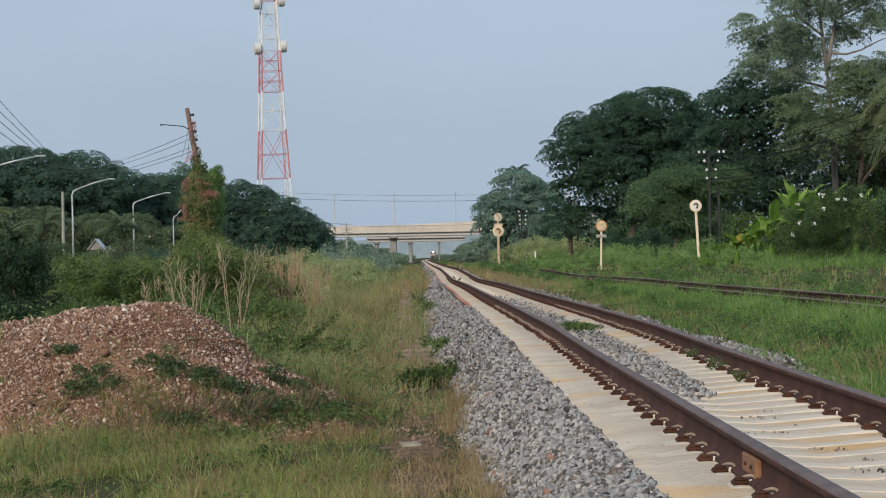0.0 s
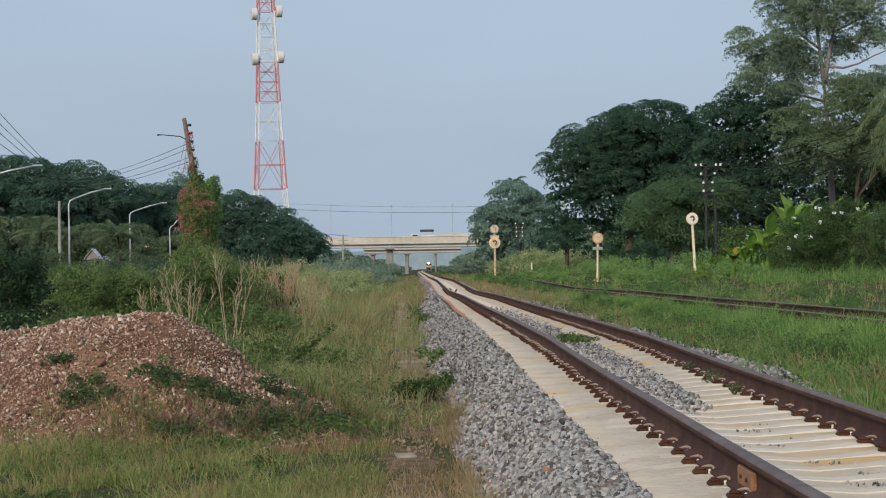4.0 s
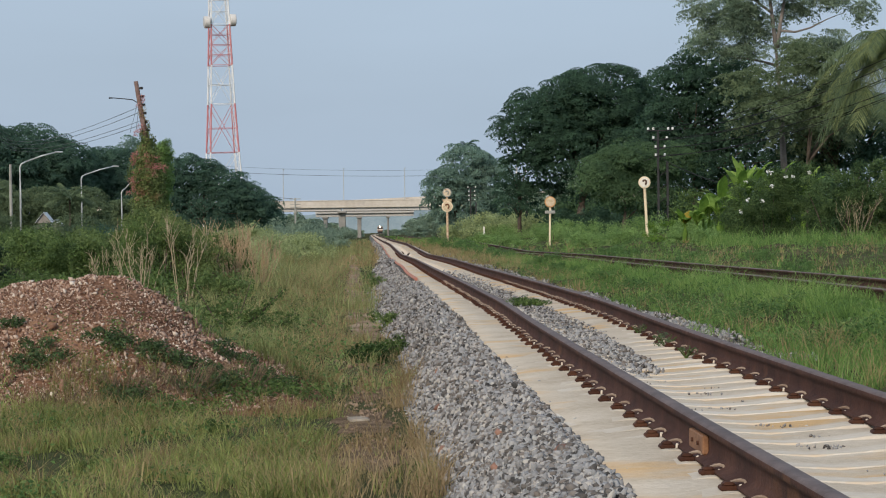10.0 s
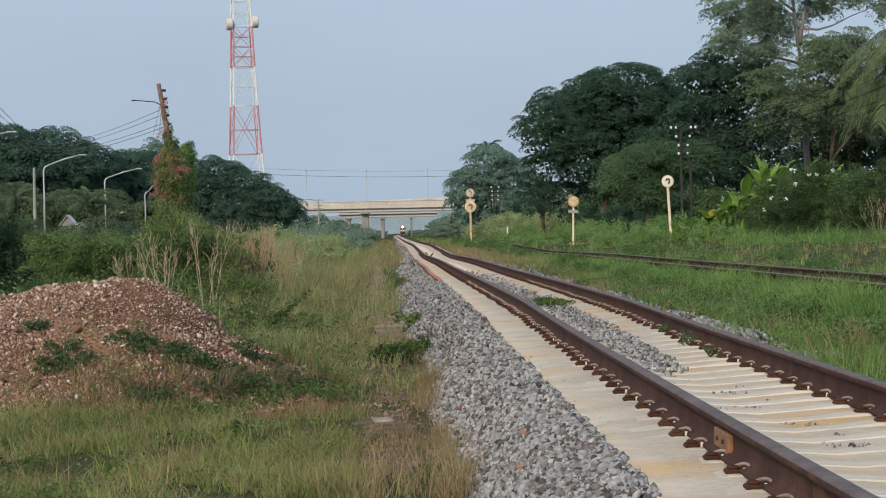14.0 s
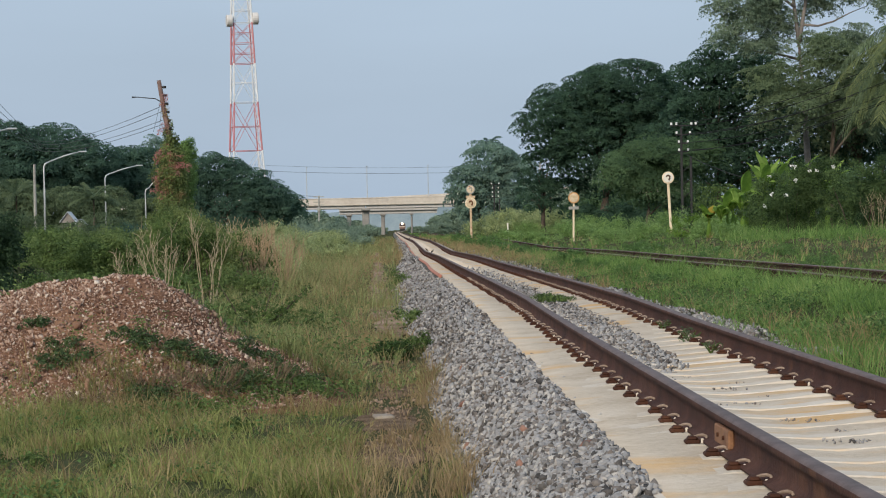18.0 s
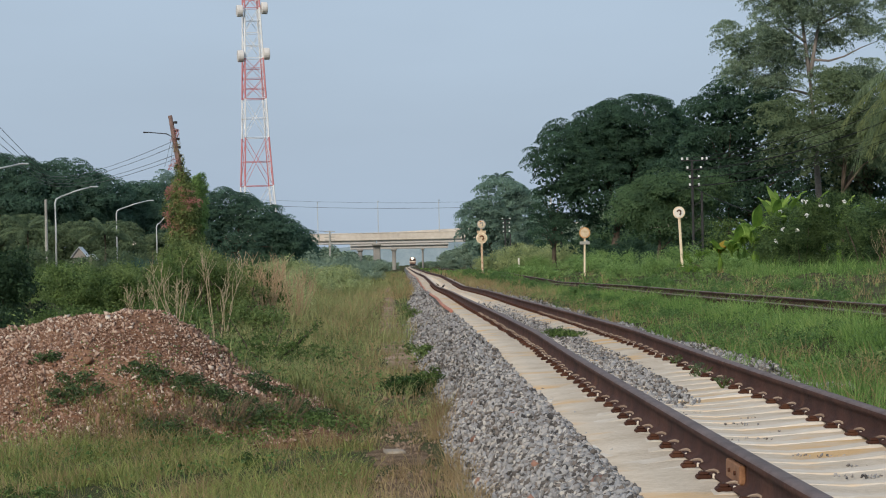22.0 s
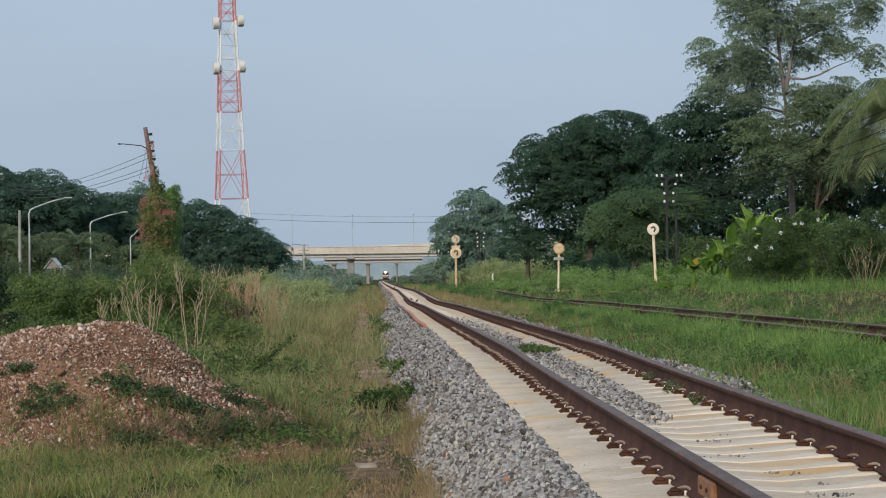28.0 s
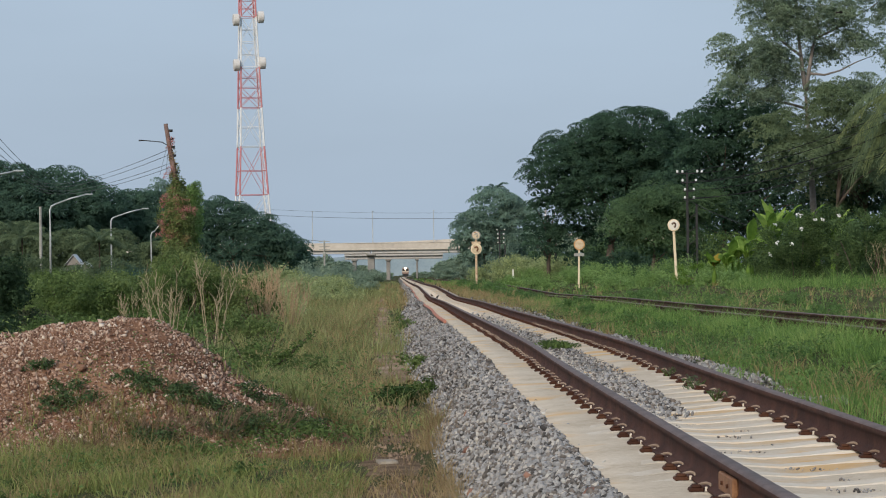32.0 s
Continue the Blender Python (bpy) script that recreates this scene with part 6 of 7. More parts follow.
tree("dark_tree", (17.2, 205, 0.0), "large dense dark-green tree with a domed crown", "tree", (5, 0.5, 0.3), [(2.0, 0, 11.05, 4.5, 4.6, 3.25), (-2.8, 0, 8.8, 4.1, 4, 3.5), (-0.5, 0, 10.55, 3.7, 4, 2.85), (0.4, 0, 7.0, 5.2, 4.6, 4.4), (5.2, 1, 10.0, 2.4, 3, 2.6), (4.6, 0, 6.6, 3.6, 3.4, 4.0)], 950, 0.62, 150000, 0.15, LEAF_DARK, limbs=12, pads=dict(flat=0.5, fill=0.8, shell=0.82, jitter=0.32))
tree("dark_tree", (12.4, 207, 0.0), "dark leafy tree with gaps beside the domed tree", "tree", (4.5, 0.24, 0.2), [(0.4, 0, 5.4, 2.3, 2, 2.0), (-0.4, 0, 3.4, 2.0, 2, 1.7), (1.8, 0, 3.0, 2.4, 2, 1.9)], 90, 0.62, 15000, 0.16, LEAF_DARK, limbs=10, pads=dict(fill=0.12, jitter=0.6))
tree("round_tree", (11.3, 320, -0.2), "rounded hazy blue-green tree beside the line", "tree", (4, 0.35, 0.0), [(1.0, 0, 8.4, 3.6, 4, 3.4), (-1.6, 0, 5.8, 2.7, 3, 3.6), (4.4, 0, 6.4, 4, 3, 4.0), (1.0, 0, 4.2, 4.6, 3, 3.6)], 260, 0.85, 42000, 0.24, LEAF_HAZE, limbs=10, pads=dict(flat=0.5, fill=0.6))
tree("feathery_tree", (18.1, 179, 0.1), "feathery mid-green tree in front of the dark tree", "tree", (3.0, 0.2, 0.2), [(0.9, 0, 5.6, 3.2, 2.6, 1.2), (3.2, 0, 5.4, 2.3, 2.2, 1.3), (-1.0, 0, 4.3, 2.3, 2.2, 1.7), (1.0, 0, 3.4, 3.4, 2.4, 1.8)], 210, 0.85, 46000, 0.14, LEAF_MID, limbs=10, pads=dict(flat=0.42, fill=0.5, jitter=0.24))
tall = tree("tall_tree", (30.4, 182, 0.2), "very tall tree with pale forked trunk and airy crown", "tree", (13.9, 0.34, -0.8), [(-3.4, 0, 20.2, 2.5, 2.4, 2.9), (-0.7, 0, 21.9, 2.6, 2.4, 2.1), (0.4, 0.6, 24.4, 4.2, 3.0, 1.8), (-6.3, 0, 16.3, 1.5, 1.6, 1.3), (-6.2, 0, 14.2, 1.4, 1.6, 1.1), (-3.5, 0, 16.4, 2.3, 2.2, 2.0), (-0.8, 0, 17.5, 1.4, 1.4, 0.9), (1.5, 0, 18.9, 2.5, 2.4, 2.0), (2.9, 0, 17.0, 2.3, 2.0, 1.0), (5.0, 0, 19.8, 1.4, 1.6, 2.1), (5.4, 0, 16.1, 1.2, 1.4, 1.4), (0.9, 0, 13.3, 1.9, 1.8, 1.3), (3.3, 0, 13.7, 1.8, 1.6, 1.0), (-3.4, 0, 13.2, 2.4, 1.6, 0.9), (-4.6, 0, 15.2, 2.0, 1.8, 1.5), (-1.8, 0, 18.8, 2.0, 1.8, 1.6), (-2.2, 1.0, 15.0, 1.9, 1.6, 1.7), (0.8, 1.4, 16.2, 1.5, 1.2, 0.9)], 1400, 0.5, 190000, 0.12, LEAF_TALL, bark=BARK_PALE, limbs=0, fork=0.9, pads=dict(flat=0.75, fill=0.16, shell=0.2, low=-1.1, jitter=0.65, lobes=0.3))
for pts, r in (([(-0.8, 0, 13.6), (-1.0, 0.1, 15.4), (-1.2, 0.2, 17.4), (-1.3, 0.3, 19.2), (-1.5, 0.3, 21.6)], 0.18), ([(-0.8, 0, 13.6), (-0.5, 0.1, 15.2), (-0.2, 0.2, 16.8), (0.2, 0.3, 18.4), (0.5, 0.3, 20.8)], 0.18), ([(-0.45, 0, 14.9), (0.6, 0, 14.8), (1.7, 0, 15.1), (2.9, 0, 15.7), (4.2, 0, 16.2)], 0.10), ([(-0.8, 0, 12.4), (-2.2, 0, 12.8), (-3.6, 0, 13.0), (-5.1, 0, 13.4), (-6.1, 0, 14.2)], 0.11), ([(-1.1, 0, 16.2), (-2.4, 0, 17.2), (-3.4, 0, 18.6), (-3.8, 0, 20.4), (-3.9, 0, 22.0)], 0.11), ([(-0.1, 0, 17.4), (1.2, 0, 18.0), (2.6, 0, 18.9), (4.0, 0, 19.6), (5.2, 0, 20.6)], 0.09)):
    b = bmesh.new()
    tube(b, pts, [r, r * 0.8, r * 0.62, r * 0.42, r * 0.18], 7)
    part("limb", b, BARK_PALE, tall, smooth=True)
tree("broad_tree", (30.9, 178, 0.2), "leafy tree below the tall tree", "tree", (7, 0.35, 0.3), [(0.2, 0, 10.4, 2.6, 2.4, 1.9), (-3.8, 0, 10.2, 2.5, 2.2, 1.7), (-1.6, 0, 8.4, 3.6, 3.0, 1.9), (2.4, 0, 8.6, 3.0, 2.6, 2.2), (0.2, 0, 12.4, 2.2, 2.0, 1.2), (3.0, 0, 11.4, 2.2, 2.0, 1.5)], 230, 0.75, 50000, 0.145, LEAF_OLIVE, fork=0.75, limbs=5, pads=dict(flat=0.4, fill=0.32))
tree("shade_tree", (25.0, 192, 0.2), "dark tree in the shade between larger trees", "tree", (7, 0.35, -0.2), [(-0.6, 0, 10.6, 2.9, 2.8, 3.0), (-1.6, 0, 8.2, 3.4, 2.8, 2.6), (-1, 0, 5.2, 4.6, 3.2, 3.4), (5, 0, 5.0, 5.5, 3.2, 3.8), (3.4, 0, 9.2, 2.6, 2.6, 2.4), (0.9, 0, 12.4, 2.6, 2.4, 2.2), (3.4, 0, 11.8, 2.0, 2.0, 1.6)], 300, 0.85, 54000, 0.18, LEAF_DARK, limbs=14, pads=dict(fill=0.7))
tree("broad_tree", (34.8, 188, 0.2), "leafy tree behind the palms", "tree", (7, 0.35, 0.2), [(0.2, 0, 9.4, 3.6, 3.0, 2.4), (-1.5, 0, 7.6, 3.8, 3, 2.8)], 120, 0.8, 22000, 0.17, LEAF_OLIVE, fork=0.75, limbs=12, pads=dict(fill=0.5))
tree("shade_tree", (37.0, 190, 0.2), "dark tree behind the palms", "tree", (6, 0.35, -0.2), [(0, 0, 6.4, 5.0, 3.6, 4.4)], 110, 0.9, 18000, 0.2, LEAF_DARK, limbs=12, pads=dict(fill=0.7))
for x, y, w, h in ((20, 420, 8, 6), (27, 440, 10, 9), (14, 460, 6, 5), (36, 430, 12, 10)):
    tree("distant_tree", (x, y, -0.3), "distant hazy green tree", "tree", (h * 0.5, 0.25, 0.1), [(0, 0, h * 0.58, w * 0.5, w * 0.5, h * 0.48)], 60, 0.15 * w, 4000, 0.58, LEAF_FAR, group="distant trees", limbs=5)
for x, y, w, h in ((11, 380, 3.4, 2.6), (8.6, 430, 3, 2.2), (13, 330, 4.0, 2.6), (11.0, 245, 3.2, 1.9), (15, 225, 3.4, 2.2), (17.5, 215, 3.6, 2.6), (9.5, 520, 4, 2.5), (12, 590, 6, 4)):
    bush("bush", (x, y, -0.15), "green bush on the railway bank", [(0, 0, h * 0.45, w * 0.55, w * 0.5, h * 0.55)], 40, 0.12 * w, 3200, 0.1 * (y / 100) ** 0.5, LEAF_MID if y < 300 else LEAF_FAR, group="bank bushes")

for x, y, r, h in ((8.8, 245, 2.0, 1.8), (10.6, 232, 2.2, 2.6), (11.8, 226, 2.0, 2.2), (13.4, 218, 2.0, 2.4)):
    bush("bank_bush", (x, y, 0.0), "pale green leafy bush between the trees", [(0, 0, h * 0.45, r, r * 0.7, h * 0.6)], 50, 0.24 * r, 3000, 0.17, LEAF_SCRUB, group="bank bushes", stems=3)
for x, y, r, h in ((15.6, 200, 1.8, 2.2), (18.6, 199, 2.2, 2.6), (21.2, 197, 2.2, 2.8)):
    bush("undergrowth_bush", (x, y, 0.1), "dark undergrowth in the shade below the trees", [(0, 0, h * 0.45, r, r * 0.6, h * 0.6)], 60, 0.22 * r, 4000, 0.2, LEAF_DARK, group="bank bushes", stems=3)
for x, y, r, h in ((18.5, 225, 3.6, 3.6), (23, 222, 3.6, 3.6), (27.5, 215, 3.6, 3.8), (32, 212, 3.8, 4.0), (37, 212, 4, 4.2), (42, 215, 4, 4.5), (17, 262, 4, 3), (25, 262, 5, 4)):
    bush("undergrowth_bush", (x, y, 0.1), "dark undergrowth in the shade below the trees", [(0, 0, h * 0.45, r, r * 0.7, h * 0.6)], 60, 0.22 * r, 3000, 0.38, LEAF_MID, group="bank bushes", stems=3)
bush("flowering_bush", (15.9, 101, 0.2), "dark-green bush with scattered white flowers", [(-0.3, 0, 1.4, 1.6, 1.4, 1.5), (1.1, 0, 1.8, 1.5, 1.3, 1.5)], 110, 0.36, 20000, 0.085, LEAF_FLOWER, group="bank bushes")
c = np.array([[14.9, 99.3, 2.75], [15.75, 99.2, 3.15], [15.9, 99.15, 3.1], [16.5, 99.4, 2.95], [16.75, 99.3, 2.95], [15.9, 99.2, 2.6], [15.5, 99.2, 2.0], [14.95, 99.2, 2.05], [14.7, 99.4, 1.6], [17.4, 99.4, 3.1]])
petals = empty("white_flowers", (0, 0, 0), "white blossoms on the dark bush", "flowers")
for q in c:
    v, f = clump_leaves(q[None], np.array([[0.1, 0.08, 0.08]]), 22, 0.06, 0.8, up=0.2, jitter=0.8, under=0.8)
    link_mesh("blossom", array_mesh("blossom", v, f), WHITE_PETAL, petals)
bush("bush", (18.4, 99, 0.2), "leafy green bush with bare twigs", [(0, 0, 1.6, 1.6, 1.3, 1.7), (1.6, 0, 1.9, 1.5, 1.3, 1.8)], 80, 0.34, 11000, 0.10, LEAF_FLOWER, group="bank bushes", stems=14)
bush("bush", (20.8, 100, 0.2), "leafy green bush on the bank", [(0, 0, 1.4, 1.6, 1.3, 1.5)], 50, 0.36, 6000, 0.11, LEAF_HEDGE, group="bank bushes", stems=10)
bush("bush", (14.9, 118, 0.2), "low green undergrowth on the bank", [(0, 0, 0.5, 2.2, 1.4, 0.7)], 50, 0.3, 5000, 0.10, LEAF_LIME, group="bank bushes")
for x, y, r, h in ((8.5, 187, 1.2, 0.85), (9.0, 158, 1.3, 0.8), (11.6, 160, 1.5, 1.2), (12.3, 140, 1.5, 1.2), (11.2, 128, 1.3, 0.8), (12.4, 124, 1.3, 0.9), (17.4, 160, 1.8, 1.5), (15.0, 117, 1.2, 1.1), (13.9, 112, 0.9, 0.8), (13.3, 99, 0.9, 0.7), (13.5, 180, 2.0, 1.4), (11.4, 205, 2.0, 1.2)):
    bush("bank_bush", (x, y, float(ground_z(x, y)) - 0.05), "pale green scrub on the bank below the trees", [(0, 0, h * 0.45, r, r * 0.8, h * 0.6)], 46, 0.24 * r, 2600, 0.082 * (y / 100) ** 0.5, LEAF_BANK, group="bank bushes", stems=3)
for x, y, r, h in ((4.9, 88, 0.5, 0.28), (5.2, 93, 0.6, 0.3), (5.0, 99, 0.7, 0.3), (5.3, 105, 0.6, 0.34), (5.0, 112, 0.8, 0.32), (5.3, 120, 0.8, 0.34), (5.1, 130, 0.9, 0.36), (5.2, 142, 1.0, 0.38), (5.3, 158, 1.1, 0.4), (5.2, 178, 1.2, 0.42),
                   (4.9, 70, 0.5, 0.3), (4.6, 60, 0.42, 0.26), (4.7, 50, 0.45, 0.26), (4.55, 43, 0.36, 0.22), (5.0, 57, 0.4, 0.2), (7.9, 82, 0.7, 0.36), (8.3, 65, 0.6, 0.32), (8.9, 52, 0.5, 0.3), (10.2, 78, 0.8, 0.4), (10.9, 71, 0.7, 0.35), (9.1, 92, 0.8, 0.4)):
    z = float(surface_z(np.array([x]), np.array([y]))[0])
    bush("weed_clump", (x, y, z - 0.04), "low dark-green weed clump beside the old track", [(0, 0, h * 0.5, r, r * 1.5, h * 0.6)], 24, 0.22 * r, 1500, 0.05 * (y / 70) ** 0.6, LEAF_WEED, category="weeds", group="weeds by the old track", stems=2)
bush("bush", (19.2, 125, 0.2), "tall undergrowth on the bank", [(0, 0, 1.6, 4.0, 2, 1.6)], 70, 0.5, 9000, 0.14, LEAF_BUSH, group="bank bushes")
bush("bush", (24.2, 128, 0.2), "tall undergrowth on the bank", [(0, 0, 1.9, 3.4, 2, 2.0)], 70, 0.5, 9000, 0.14, LEAF_MID, group="bank bushes")
dry_stems((18.9, 97.6, 0.2), 10, 1.9, 0.9, "bare grey-brown twigs before the green bush")


def frond(bm, base, direction, length, droop, width, leaflets=54):
    """A palm frond: a rib with hanging leaflets on both sides."""
    d = Vector(direction).normalized()
    side = d.cross(UP).normalized()
    rib = [Vector(base) + d * length * t + UP * (length * (0.35 * t - droop * t * t)) for t in (k / 8 for k in range(9))]
    tube(bm, rib, [0.035 - 0.0035 * k for k in range(9)], 4)
    for k in range(leaflets):
        t = 0.12 + 0.86 * k / leaflets
        i = min(int(t * 8), 7)
        p = rib[i].lerp(rib[i + 1], t * 8 - i)
        along = (rib[i + 1] - rib[i]).normalized()
        ln = width * (0.4 + 1.2 * t * (1.15 - t)) * rng.uniform(0.85, 1.15)
        for s in (-1, 1):
            tip = p + side * s * ln * 0.75 + along * ln * 0.55 - UP * ln * rng.uniform(0.3, 0.7)
            mid_p = p.lerp(tip, 0.5) + UP * 0.06 * ln
            w = along * 0.02
            a, b, c, e = bm.verts.new(p - w), bm.verts.new(p + w), bm.verts.new(mid_p + w * 1.2), bm.verts.new(mid_p - w * 1.2)
            bm.faces.new((a, b, c, e))
            bm.faces.new((e, c, bm.verts.new(tip)))


def palm(at, h, n, length, width, mats, label, r=0.16, droop=1.0):
    ob = empty("palm", at, label, "palm tree", "palms")
    b = bmesh.new()
    tube(b, [(0, 0, -0.2), (0.1, 0, h * 0.5), (0.05, 0, h)], [r * 1.2, r, r * 0.8], 8)
    part("trunk", b, BARK, ob, smooth=True)
    for k in range(n):
        a = 2.4 * k + rng.uniform(-0.3, 0.3)
        b = bmesh.new()
        frond(b, (0.05, 0, h), (math.cos(a), math.sin(a), rng.uniform(-0.2, 1.1)), length * rng.uniform(0.8, 1.1), rng.uniform(0.7, 1.15) * droop, width)
        part("frond", b, mats[k % len(mats)], ob)
    return ob


palm((26.2, 124, 0.2), 9.2, 54, 4.6, 1.15, [LEAF_PALM, LEAF_OLIVE, LEAF_PALM], "coconut palm with drooping yellow-green fronds", droop=1.25)
palm((24.6, 112, 0.2), 4.0, 16, 2.3, 0.8, [LEAF_PALM, LEAF_LIME, LEAF_YELLOW], "palm with fresh and yellowed fronds", droop=1.2)
palm((13.0, 335, -0.2), 12.0, 14, 2.4, 0.6, [LEAF_HAZE], "distant coconut palm rising above a tree", droop=0.8)
palm((-41.5, 236, -0.5), 6.6, 22, 3.8, 0.9, [LEAF_OLIVE, LEAF_PALM], "roadside palm among the trees", droop=0.6)
palm((-38.5, 262, -0.5), 5.6, 20, 3.4, 0.8, [LEAF_OLIVE], "roadside palm among the trees", droop=0.6)
palm((-31.5, 270, -0.5), 5.2, 18, 3.2, 0.8, [LEAF_OLIVE], "roadside palm among the trees", droop=0.6)


def banana(at, h, leaves, mats, label):
    ob = empty("banana_plant", at, label, "banana plant", "banana plants")
    b = bmesh.new()
    tube(b, [(0, 0, -0.1), (0.03, 0, h * 0.3), (0.02, 0, h * 0.55)], [0.13, 0.11, 0.07], 8)
    part("stem", b, LEAF_LIME, ob, smooth=True)
    for k in range(leaves):
        a = 2.4 * k + 0.5
        d = Vector((math.cos(a), math.sin(a), 0))
        side = d.cross(UP).normalized()
        ln = h * rng.uniform(0.28, 0.4)
        up0, drop = rng.uniform(0.7, 1.5), rng.uniform(0.4, 0.9)
        b = bmesh.new()
        rows = []
        for j in range(8):
            t = j / 7
            p = Vector((0.02, 0, h * 0.5)) + d * ln * 0.6 * t + UP * ln * (up0 * t - drop * t * t)
            w = 0.2 * math.sin(math.pi * min(1, 0.08 + 0.92 * t)) ** 0.7 * (0.0 if j == 7 else 1) + 0.01
            rows.append([b.verts.new(p - side * w - UP * 0.12 * w), b.verts.new(p + UP * 0.05), b.verts.new(p + side * w - UP * 0.12 * w)])
        for r0, r1 in zip(rows, rows[1:]):
            b.faces.new((r0[0], r0[1], r1[1], r1[0]))
            b.faces.new((r0[1], r0[2], r1[2], r1[1]))
        part("leaf", b, mats[k % len(mats)], ob)
    return ob


for x, y, h in ((14.2, 109, 2.0), (14.6, 110, 2.5), (15.0, 111, 2.8), (15.2, 109.5, 2.6), (15.7, 112, 3.7), (16.7, 113, 4.5), (17.2, 114, 4.6), (18.3, 114, 4.7), (18.8, 113, 4.4), (19.5, 113, 4.2)):
    banana((x, y, 0.2), h, 8, [LEAF_BANANA, LEAF_LIME], "bright green banana plant among the bushes")
banana((13.8, 110, 0.2), 2.0, 9, [LEAF_BANANA, LEAF_LIME, LEAF_YELLOW], "small banana plant with yellowed leaves")

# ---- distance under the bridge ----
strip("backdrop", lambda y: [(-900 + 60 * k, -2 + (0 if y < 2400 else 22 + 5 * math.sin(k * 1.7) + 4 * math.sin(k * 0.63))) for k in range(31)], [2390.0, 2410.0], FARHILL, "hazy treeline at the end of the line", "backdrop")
for x, y, w, h in ((28, 960, 12, 7), (36, 860, 12, 8), (-30, 980, 14, 6), (40, 1500, 26, 12), (-29, 690, 10, 6.0), (-21, 700, 9, 5.4), (-14, 710, 8, 4.6), (-9, 720, 6, 3.6), (15, 700, 9, 5.2), (23, 690, 10, 6.2), (31, 690, 10, 6.8)):
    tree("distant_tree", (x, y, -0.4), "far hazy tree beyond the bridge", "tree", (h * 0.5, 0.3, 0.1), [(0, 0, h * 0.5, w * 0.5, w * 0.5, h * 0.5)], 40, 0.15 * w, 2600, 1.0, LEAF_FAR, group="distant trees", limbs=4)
for x, y, w in ((6.6, 700, 4), (-2.6, 720, 4), (8.5, 800, 5), (13, 900, 6), (-3.2, 820, 5)):
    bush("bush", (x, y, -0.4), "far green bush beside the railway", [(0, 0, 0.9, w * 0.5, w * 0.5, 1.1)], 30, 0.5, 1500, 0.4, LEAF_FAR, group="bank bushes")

# ---- the train, far down the line ----
train = empty("train", (float(track_x(1350)), 1350, 0.1), "approaching diesel train with a bright headlamp", "train")
b = bmesh.new()
box(b, (-1.38, 0, 0.95), (1.38, 19, 3.3), 0.15)
part("body", b, TRAIN_RED, train)
b = bmesh.new()
box(b, (-1.3, 0.1, 3.25), (1.3, 18.9, 3.8), 0.25)
part("roof", b, POLE_GREY, train)
b = bmesh.new()
box(b, (-1.39, -0.04, 1.7), (1.39, 0.02, 2.1), 0.02)
part("stripe", b, TRAIN_CREAM, train)
for x in (-0.68, 0.68):
    b = bmesh.new()
    box(b, (x - 0.5, -0.05, 2.3), (x + 0.5, 0.02, 3.0), 0.05)
    part("windscreen", b, GLASS_DARK, train)
b = bmesh.new()
disc(b, (0, -0.06, 3.35), 0.44, 0.1, "Y", 20, bevel=0.03)
part("headlamp", b, BEAM, train, "glowing headlamp")
b = bmesh.new()
box(b, (-1.2, 0.3, 0.1), (1.2, 18.5, 0.95), 0.05)
part("underframe", b, STEEL_DARK, train)
for y in (2.5, 4.5, 14.5, 16.5):
    for x in (-0.535, 0.535):
        b = bmesh.new()
        disc(b, (x, y, 0.46), 0.42, 0.12, "X", 18, bevel=0.01)
        part("wheel", b, STEEL_DARK, train)

# ---- traffic on the bridge ----


def truck():
    ob = empty("truck", (45, 620, 7.3), "small white truck with a dark canvas-covered bed", "truck")
    b = bmesh.new()
    box(b, (-2.6, -0.9, 0.45), (2.6, 0.9, 0.95), 0.08)
    part("chassis", b, TOWER_WHITE, ob)
    b = bmesh.new()
    box(b, (-2.7, -0.95, 0.7), (-0.9, 0.95, 2.0), 0.2)
    part("cab", b, TOWER_WHITE, ob)
    b = bmesh.new()
    box(b, (-2.5, -0.96, 1.35), (-1.2, -0.93, 1.85), 0.01)
    part("side_window", b, GLASS_DARK, ob)
    b = bmesh.new()
    box(b, (-0.5, -1.0, 0.95), (2.7, 1.0, 1.55), 0.05)
    part("bed_rail", b, TOWER_WHITE, ob, "white slatted side of the load bed")
    for x in (-0.42, 1.1, 2.62):
        for y in (-0.9, 0.9):
            b = bmesh.new()
            box(b, (x - 0.04, y - 0.04, 1.5), (x + 0.04, y + 0.04, 2.5), 0.01)
            part("cover_post", b, GALV, ob)
    b = bmesh.new()
    box(b, (-0.6, -1.02, 2.48), (2.75, 1.02, 3.05), 0.12)
    part("canvas_cover", b, WOOD, ob)
    for x in (-1.8, 1.7):
        for y in (-0.85, 0.85):
            b = bmesh.new()
            disc(b, (x, y, 0.4), 0.4, 0.25, "Y", 16, bevel=0.04)
            part("wheel", b, STEEL_DARK, ob)
    return ob


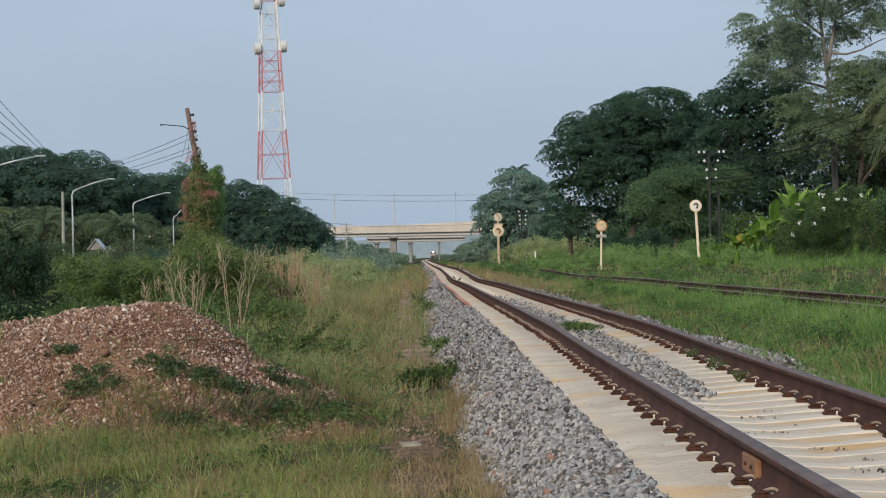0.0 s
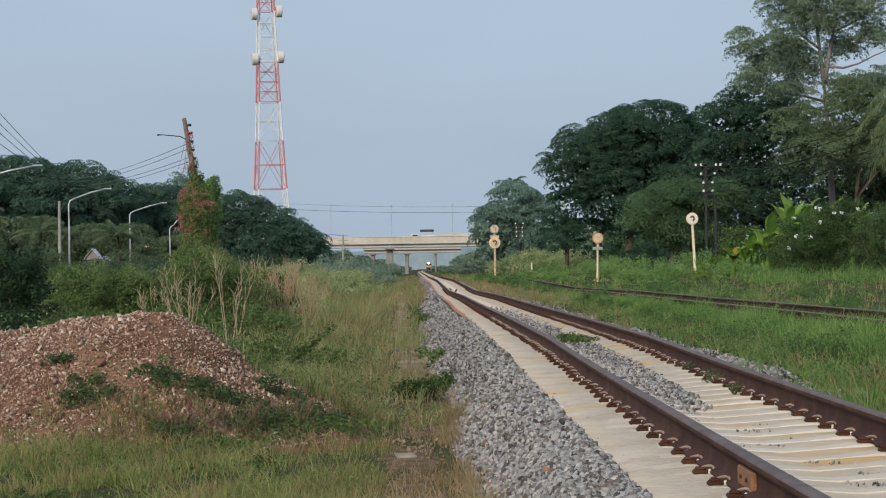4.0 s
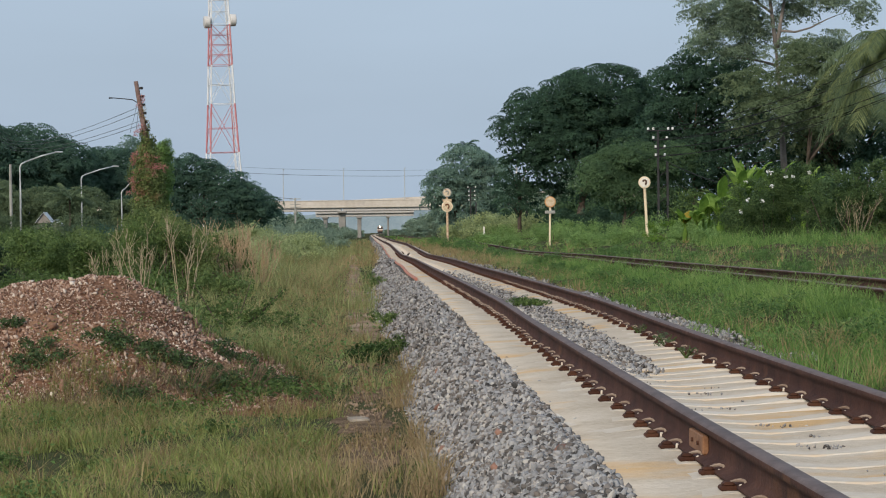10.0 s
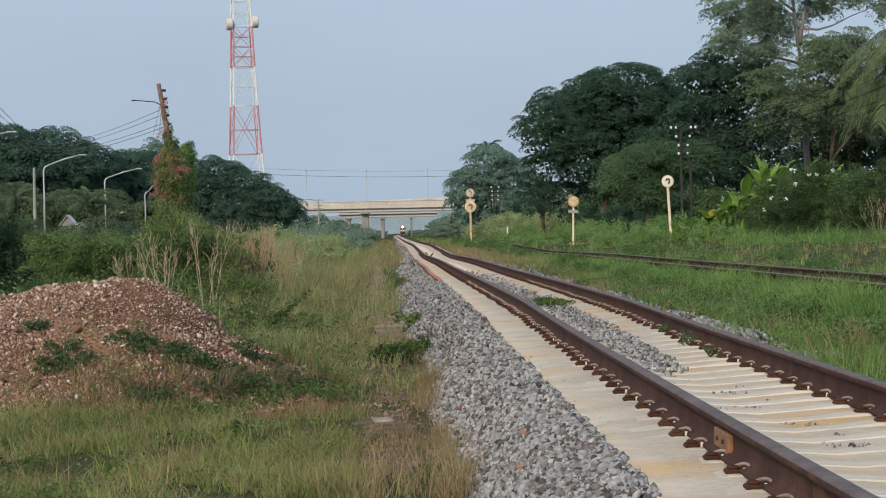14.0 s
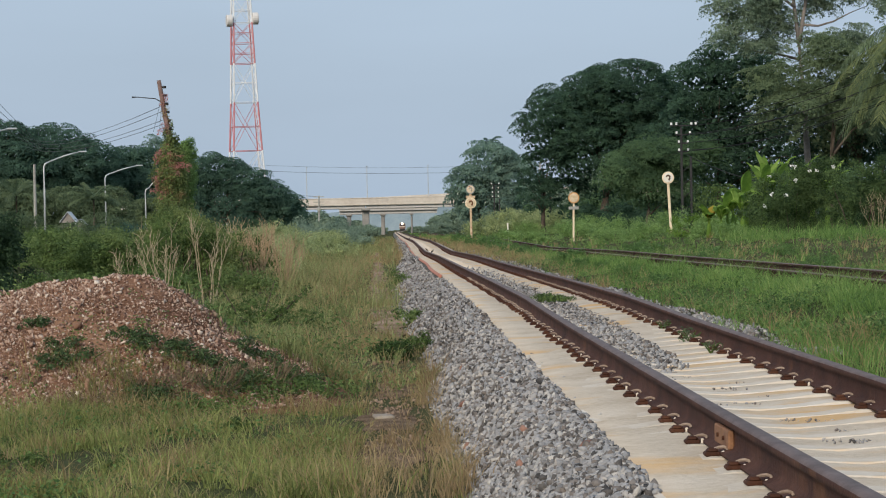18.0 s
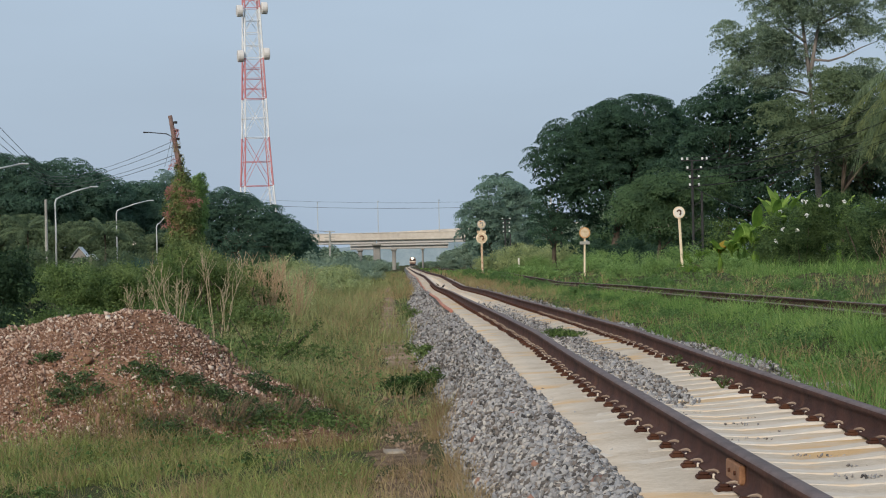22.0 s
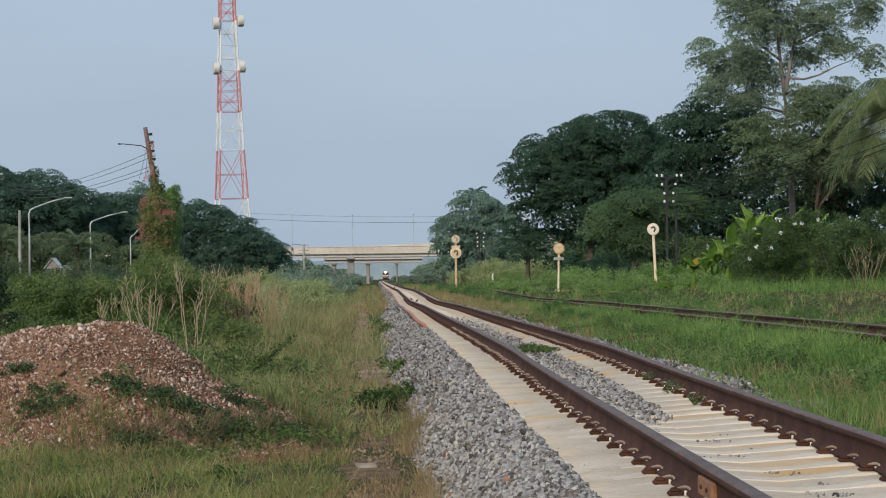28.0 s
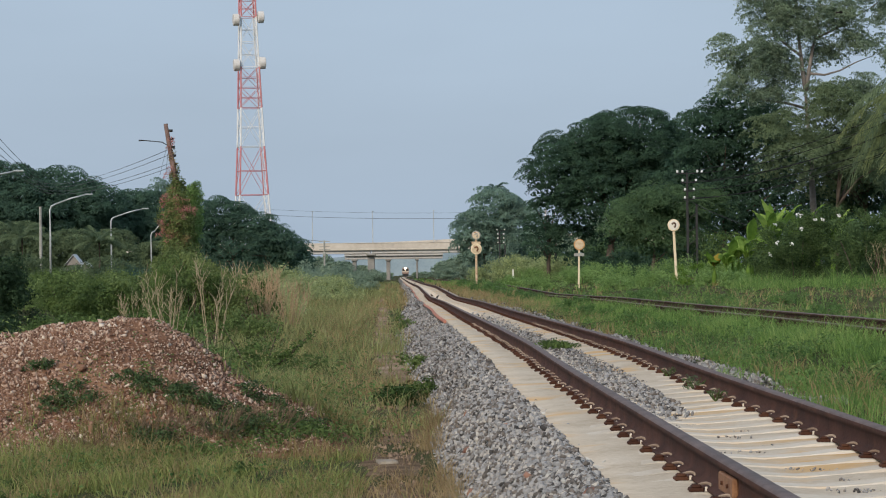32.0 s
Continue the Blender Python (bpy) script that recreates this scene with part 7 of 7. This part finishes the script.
def car(label, paint, roof, nose, tail, name="car"):
    """A road car: body, cabin glass, roof panel, lamps and four wheels; it faces -x."""
    ob = empty(name, (-70, 622, 7.3), label, name)
    b = bmesh.new()
    box(b, (-2.2, -0.85, 0.3), (2.2, 0.85, 0.98), 0.18)
    part("body", b, paint, ob)
    b = bmesh.new()
    q = [b.verts.new(p) for y in (-0.78, 0.78) for p in ((nose - 0.5, y, 0.95), (nose, y * 0.9, roof - 0.06), (tail, y * 0.9, roof - 0.06), (tail + 0.35, y, 0.95))]
    for f in ((0, 1, 2, 3), (7, 6, 5, 4), (0, 4, 5, 1), (1, 5, 6, 2), (2, 6, 7, 3), (3, 7, 4, 0)):
        b.faces.new([q[k] for k in f])
    part("cabin", b, GLASS_DARK, ob)
    b = bmesh.new()
    box(b, (nose - 0.05, -0.74, roof - 0.1), (tail + 0.05, 0.74, roof), 0.05)
    part("roof", b, paint, ob)
    for y in (-0.6, 0.6):
        b = bmesh.new()
        box(b, (-2.22, y - 0.16, 0.6), (-2.15, y + 0.16, 0.76), 0.02)
        part("headlight", b, SIGN_WHITE, ob)
    for x in (-1.4, 1.4):
        for y in (-0.78, 0.78):
            b = bmesh.new()
            disc(b, (x, y, 0.33), 0.33, 0.22, "Y", 16, bevel=0.04)
            part("wheel", b, STEEL_DARK, ob)
    return ob


bridge_truck = truck()
bridge_car = car("dark tall estate car on the road bridge", STEEL_DARK, 1.95, -0.9, 1.8)
white_car = car("white saloon car on the road bridge", TOWER_WHITE, 1.6, -0.7, 0.9)
white_van = car("white van with a sloping front on the road bridge", TOWER_WHITE, 2.5, -1.1, 2.0, "van")

# ---- birds ----


def bird(name, at, size, label, mat, turn=0.0):
    ob = empty(name, at, label, "bird", "birds on the track", turn=turn)
    b = bmesh.new()
    bmesh.ops.create_uvsphere(b, u_segments=10, v_segments=7, radius=1, matrix=pose(0, 0, 0.62 * size, 0, -38, 0) @ Matrix.Diagonal((0.5 * size, 0.27 * size, 0.27 * size, 1)))
    part("body", b, mat, ob, smooth=True)
    b = bmesh.new()
    bmesh.ops.create_uvsphere(b, u_segments=8, v_segments=6, radius=0.17 * size, matrix=Matrix.Translation((0.36 * size, 0, 1.0 * size)))
    tube(b, [(0.48 * size, 0, 1.0 * size), (0.66 * size, 0, 0.96 * size)], [0.05 * size, 0.01 * size], 5)
    part("head", b, BIRD, ob, smooth=True)
    b = bmesh.new()
    box(b, (-0.85 * size, -0.1 * size, 0.26 * size), (-0.3 * size, 0.1 * size, 0.33 * size), 0.01 * size, m=pose(0, 0, 0.1 * size, 0, -14, 0))
    part("tail", b, mat, ob)
    for s in (-1, 1):
        b = bmesh.new()
        tube(b, [(0.02 * size, s * 0.1 * size, 0.42 * size), (0.05 * size, s * 0.1 * size, 0.0)], 0.02 * size, 4)
        part("leg", b, BIRD, ob)
    return ob


for x, y, turn, z, m in ((1.42, 88, 20, 0.155, BIRD), (1.42, 101, 160, 0.155, BIRD_BROWN), (2.49, 160, 30, 0.155, BIRD), (2.49, 144, 200, 0.155, BIRD), (2.49, 121, 80, 0.155, BIRD_BROWN), (1.42, 192, 0, 0.155, BIRD)):
    bird("bird", (x, y, float(track_z(y)) + z), 0.115, "small dark bird standing on a rail", m, turn)


def flyer(name, label):
    ob = empty(name, (0, 60, 9), label, "bird")
    b = bmesh.new()
    bmesh.ops.create_uvsphere(b, u_segments=10, v_segments=7, radius=1, matrix=Matrix.Diagonal((0.13, 0.05, 0.05, 1)))
    tube(b, [(-0.1, 0, 0), (-0.24, 0, 0.01)], [0.04, 0.05], 5)
    part("body", b, BIRD, ob, smooth=True)
    wings = []
    for s in (-1, 1):
        b = bmesh.new()
        p = [(0.07, 0, 0), (0.09, s * 0.12, 0.0), (0.0, s * 0.27, 0.0), (-0.07, s * 0.12, 0.0), (-0.06, 0, 0)]
        lo, hi = [b.verts.new(Vector(q) - UP * 0.006) for q in p], [b.verts.new(Vector(q) + UP * 0.006) for q in p]
        b.faces.new(lo)
        b.faces.new(hi[::-1])
        for k in range(5):
            b.faces.new((lo[k], lo[(k + 1) % 5], hi[(k + 1) % 5], hi[k]))
        wings.append(part("wing", b, BIRD, ob))
    return ob, wings


flyer_a, wings_a = flyer("flying_bird", "dark bird flying across the sky")
flyer_b, wings_b = flyer("flying_bird", "dark bird flying towards the tall tree")


def motions():
    """What moves: the train on its line, four vehicles on the bridge and two birds in the sky."""
    rows = []
    for t, y in ((0, 1370), (8, 1292), (16, 1212), (24, 1130), (32, 1050)):
        turn = -math.degrees(math.atan(2 * 1.15e-5 * (y - 640)))
        rows.append((t, pose(float(track_x(y)), y, 0.1, 0, 0, turn)))
    walk(train, rows)
    walk(bridge_truck, [(t, pose(x, 620 - 2.5, 7.31 + 0.002 * x)) for t, x in ((0.0, 44.9), (3.0, 12.3), (6.5, -25.5), (10.6, -70.0), (12.0, -72.0), (32.0, -72.0))])
    walk(white_car, [(t, pose(x, 620 - 2.5, 7.31 + 0.002 * x)) for t, x in ((0.0, 72.0), (8.9, 72.0), (14.0, 9.8), (20.8, -73.0), (22.0, -74.0), (32.0, -74.0))])
    walk(white_van, [(t, pose(x, 620 - 2.0, 7.31 + 0.002 * x)) for t, x in ((0.0, 74.0), (13.1, 74.0), (16.5, -10.2), (17.0, -22.7), (19.1, -75.0), (32.0, -75.0))])
    walk(bridge_car, [(t, pose(x, 620 + 2.5, 7.31 + 0.002 * x, 0, 0, 180)) for t, x in ((0.0, -72.0), (21.5, -72.0), (22.4, -62.0), (24.5, -20.3), (25.0, -10.3), (28.4, 58.0), (29.5, 70.0), (32.0, 70.0))])
    flights = ((flyer_a, wings_a, BIRD_A, 172), (flyer_b, wings_b, BIRD_B, -8))
    for ob, wings, way, turn in flights:
        walk(ob, [(t, pose(x, y, z, 0, 0, turn)) for t, x, y, z in way])
        for s, w in zip((-1, 1), wings):
            t0, t1 = way[1][0], way[-2][0]
            beats = [(0.0, 15)] + [(t0 + 0.1 * k, 45 if k % 2 else -25) for k in range(int((t1 - t0) * 10) + 1)] + [(32.0, 15)]
            walk(w, [(t, pose(0, 0, 0, s * a, 0, 0)) for t, a in beats])


BIRD_A = [(0.0, 260.0, 240.0, 70.0), (16.0, 70.0, 240.0, 36.0), (18.4, 14.2, 240.0, 23.6), (18.8, 5.5, 240.0, 21.86), (19.0, 1.09, 240.0, 20.95), (19.2, -2.71, 240.0, 20.27), (19.4, -7.94, 240.0, 19.25), (19.8, -16.6, 240.0, 17.8), (22.0, -60.0, 240.0, 16.0), (32.0, -200.0, 250.0, 20.0)]
BIRD_B = [(0.0, -120.0, 130.0, 90.0), (28.0, -30.0, 130.0, 26.0), (30.4, 2.6, 130.0, 16.0), (30.8, 8.22, 130.0, 14.72), (31.0, 11.2, 130.0, 14.15), (31.2, 13.8, 130.0, 13.53), (31.4, 15.84, 130.0, 13.37), (31.6, 18.2, 130.0, 13.5), (32.0, 23.0, 130.0, 14.2)]
motions()
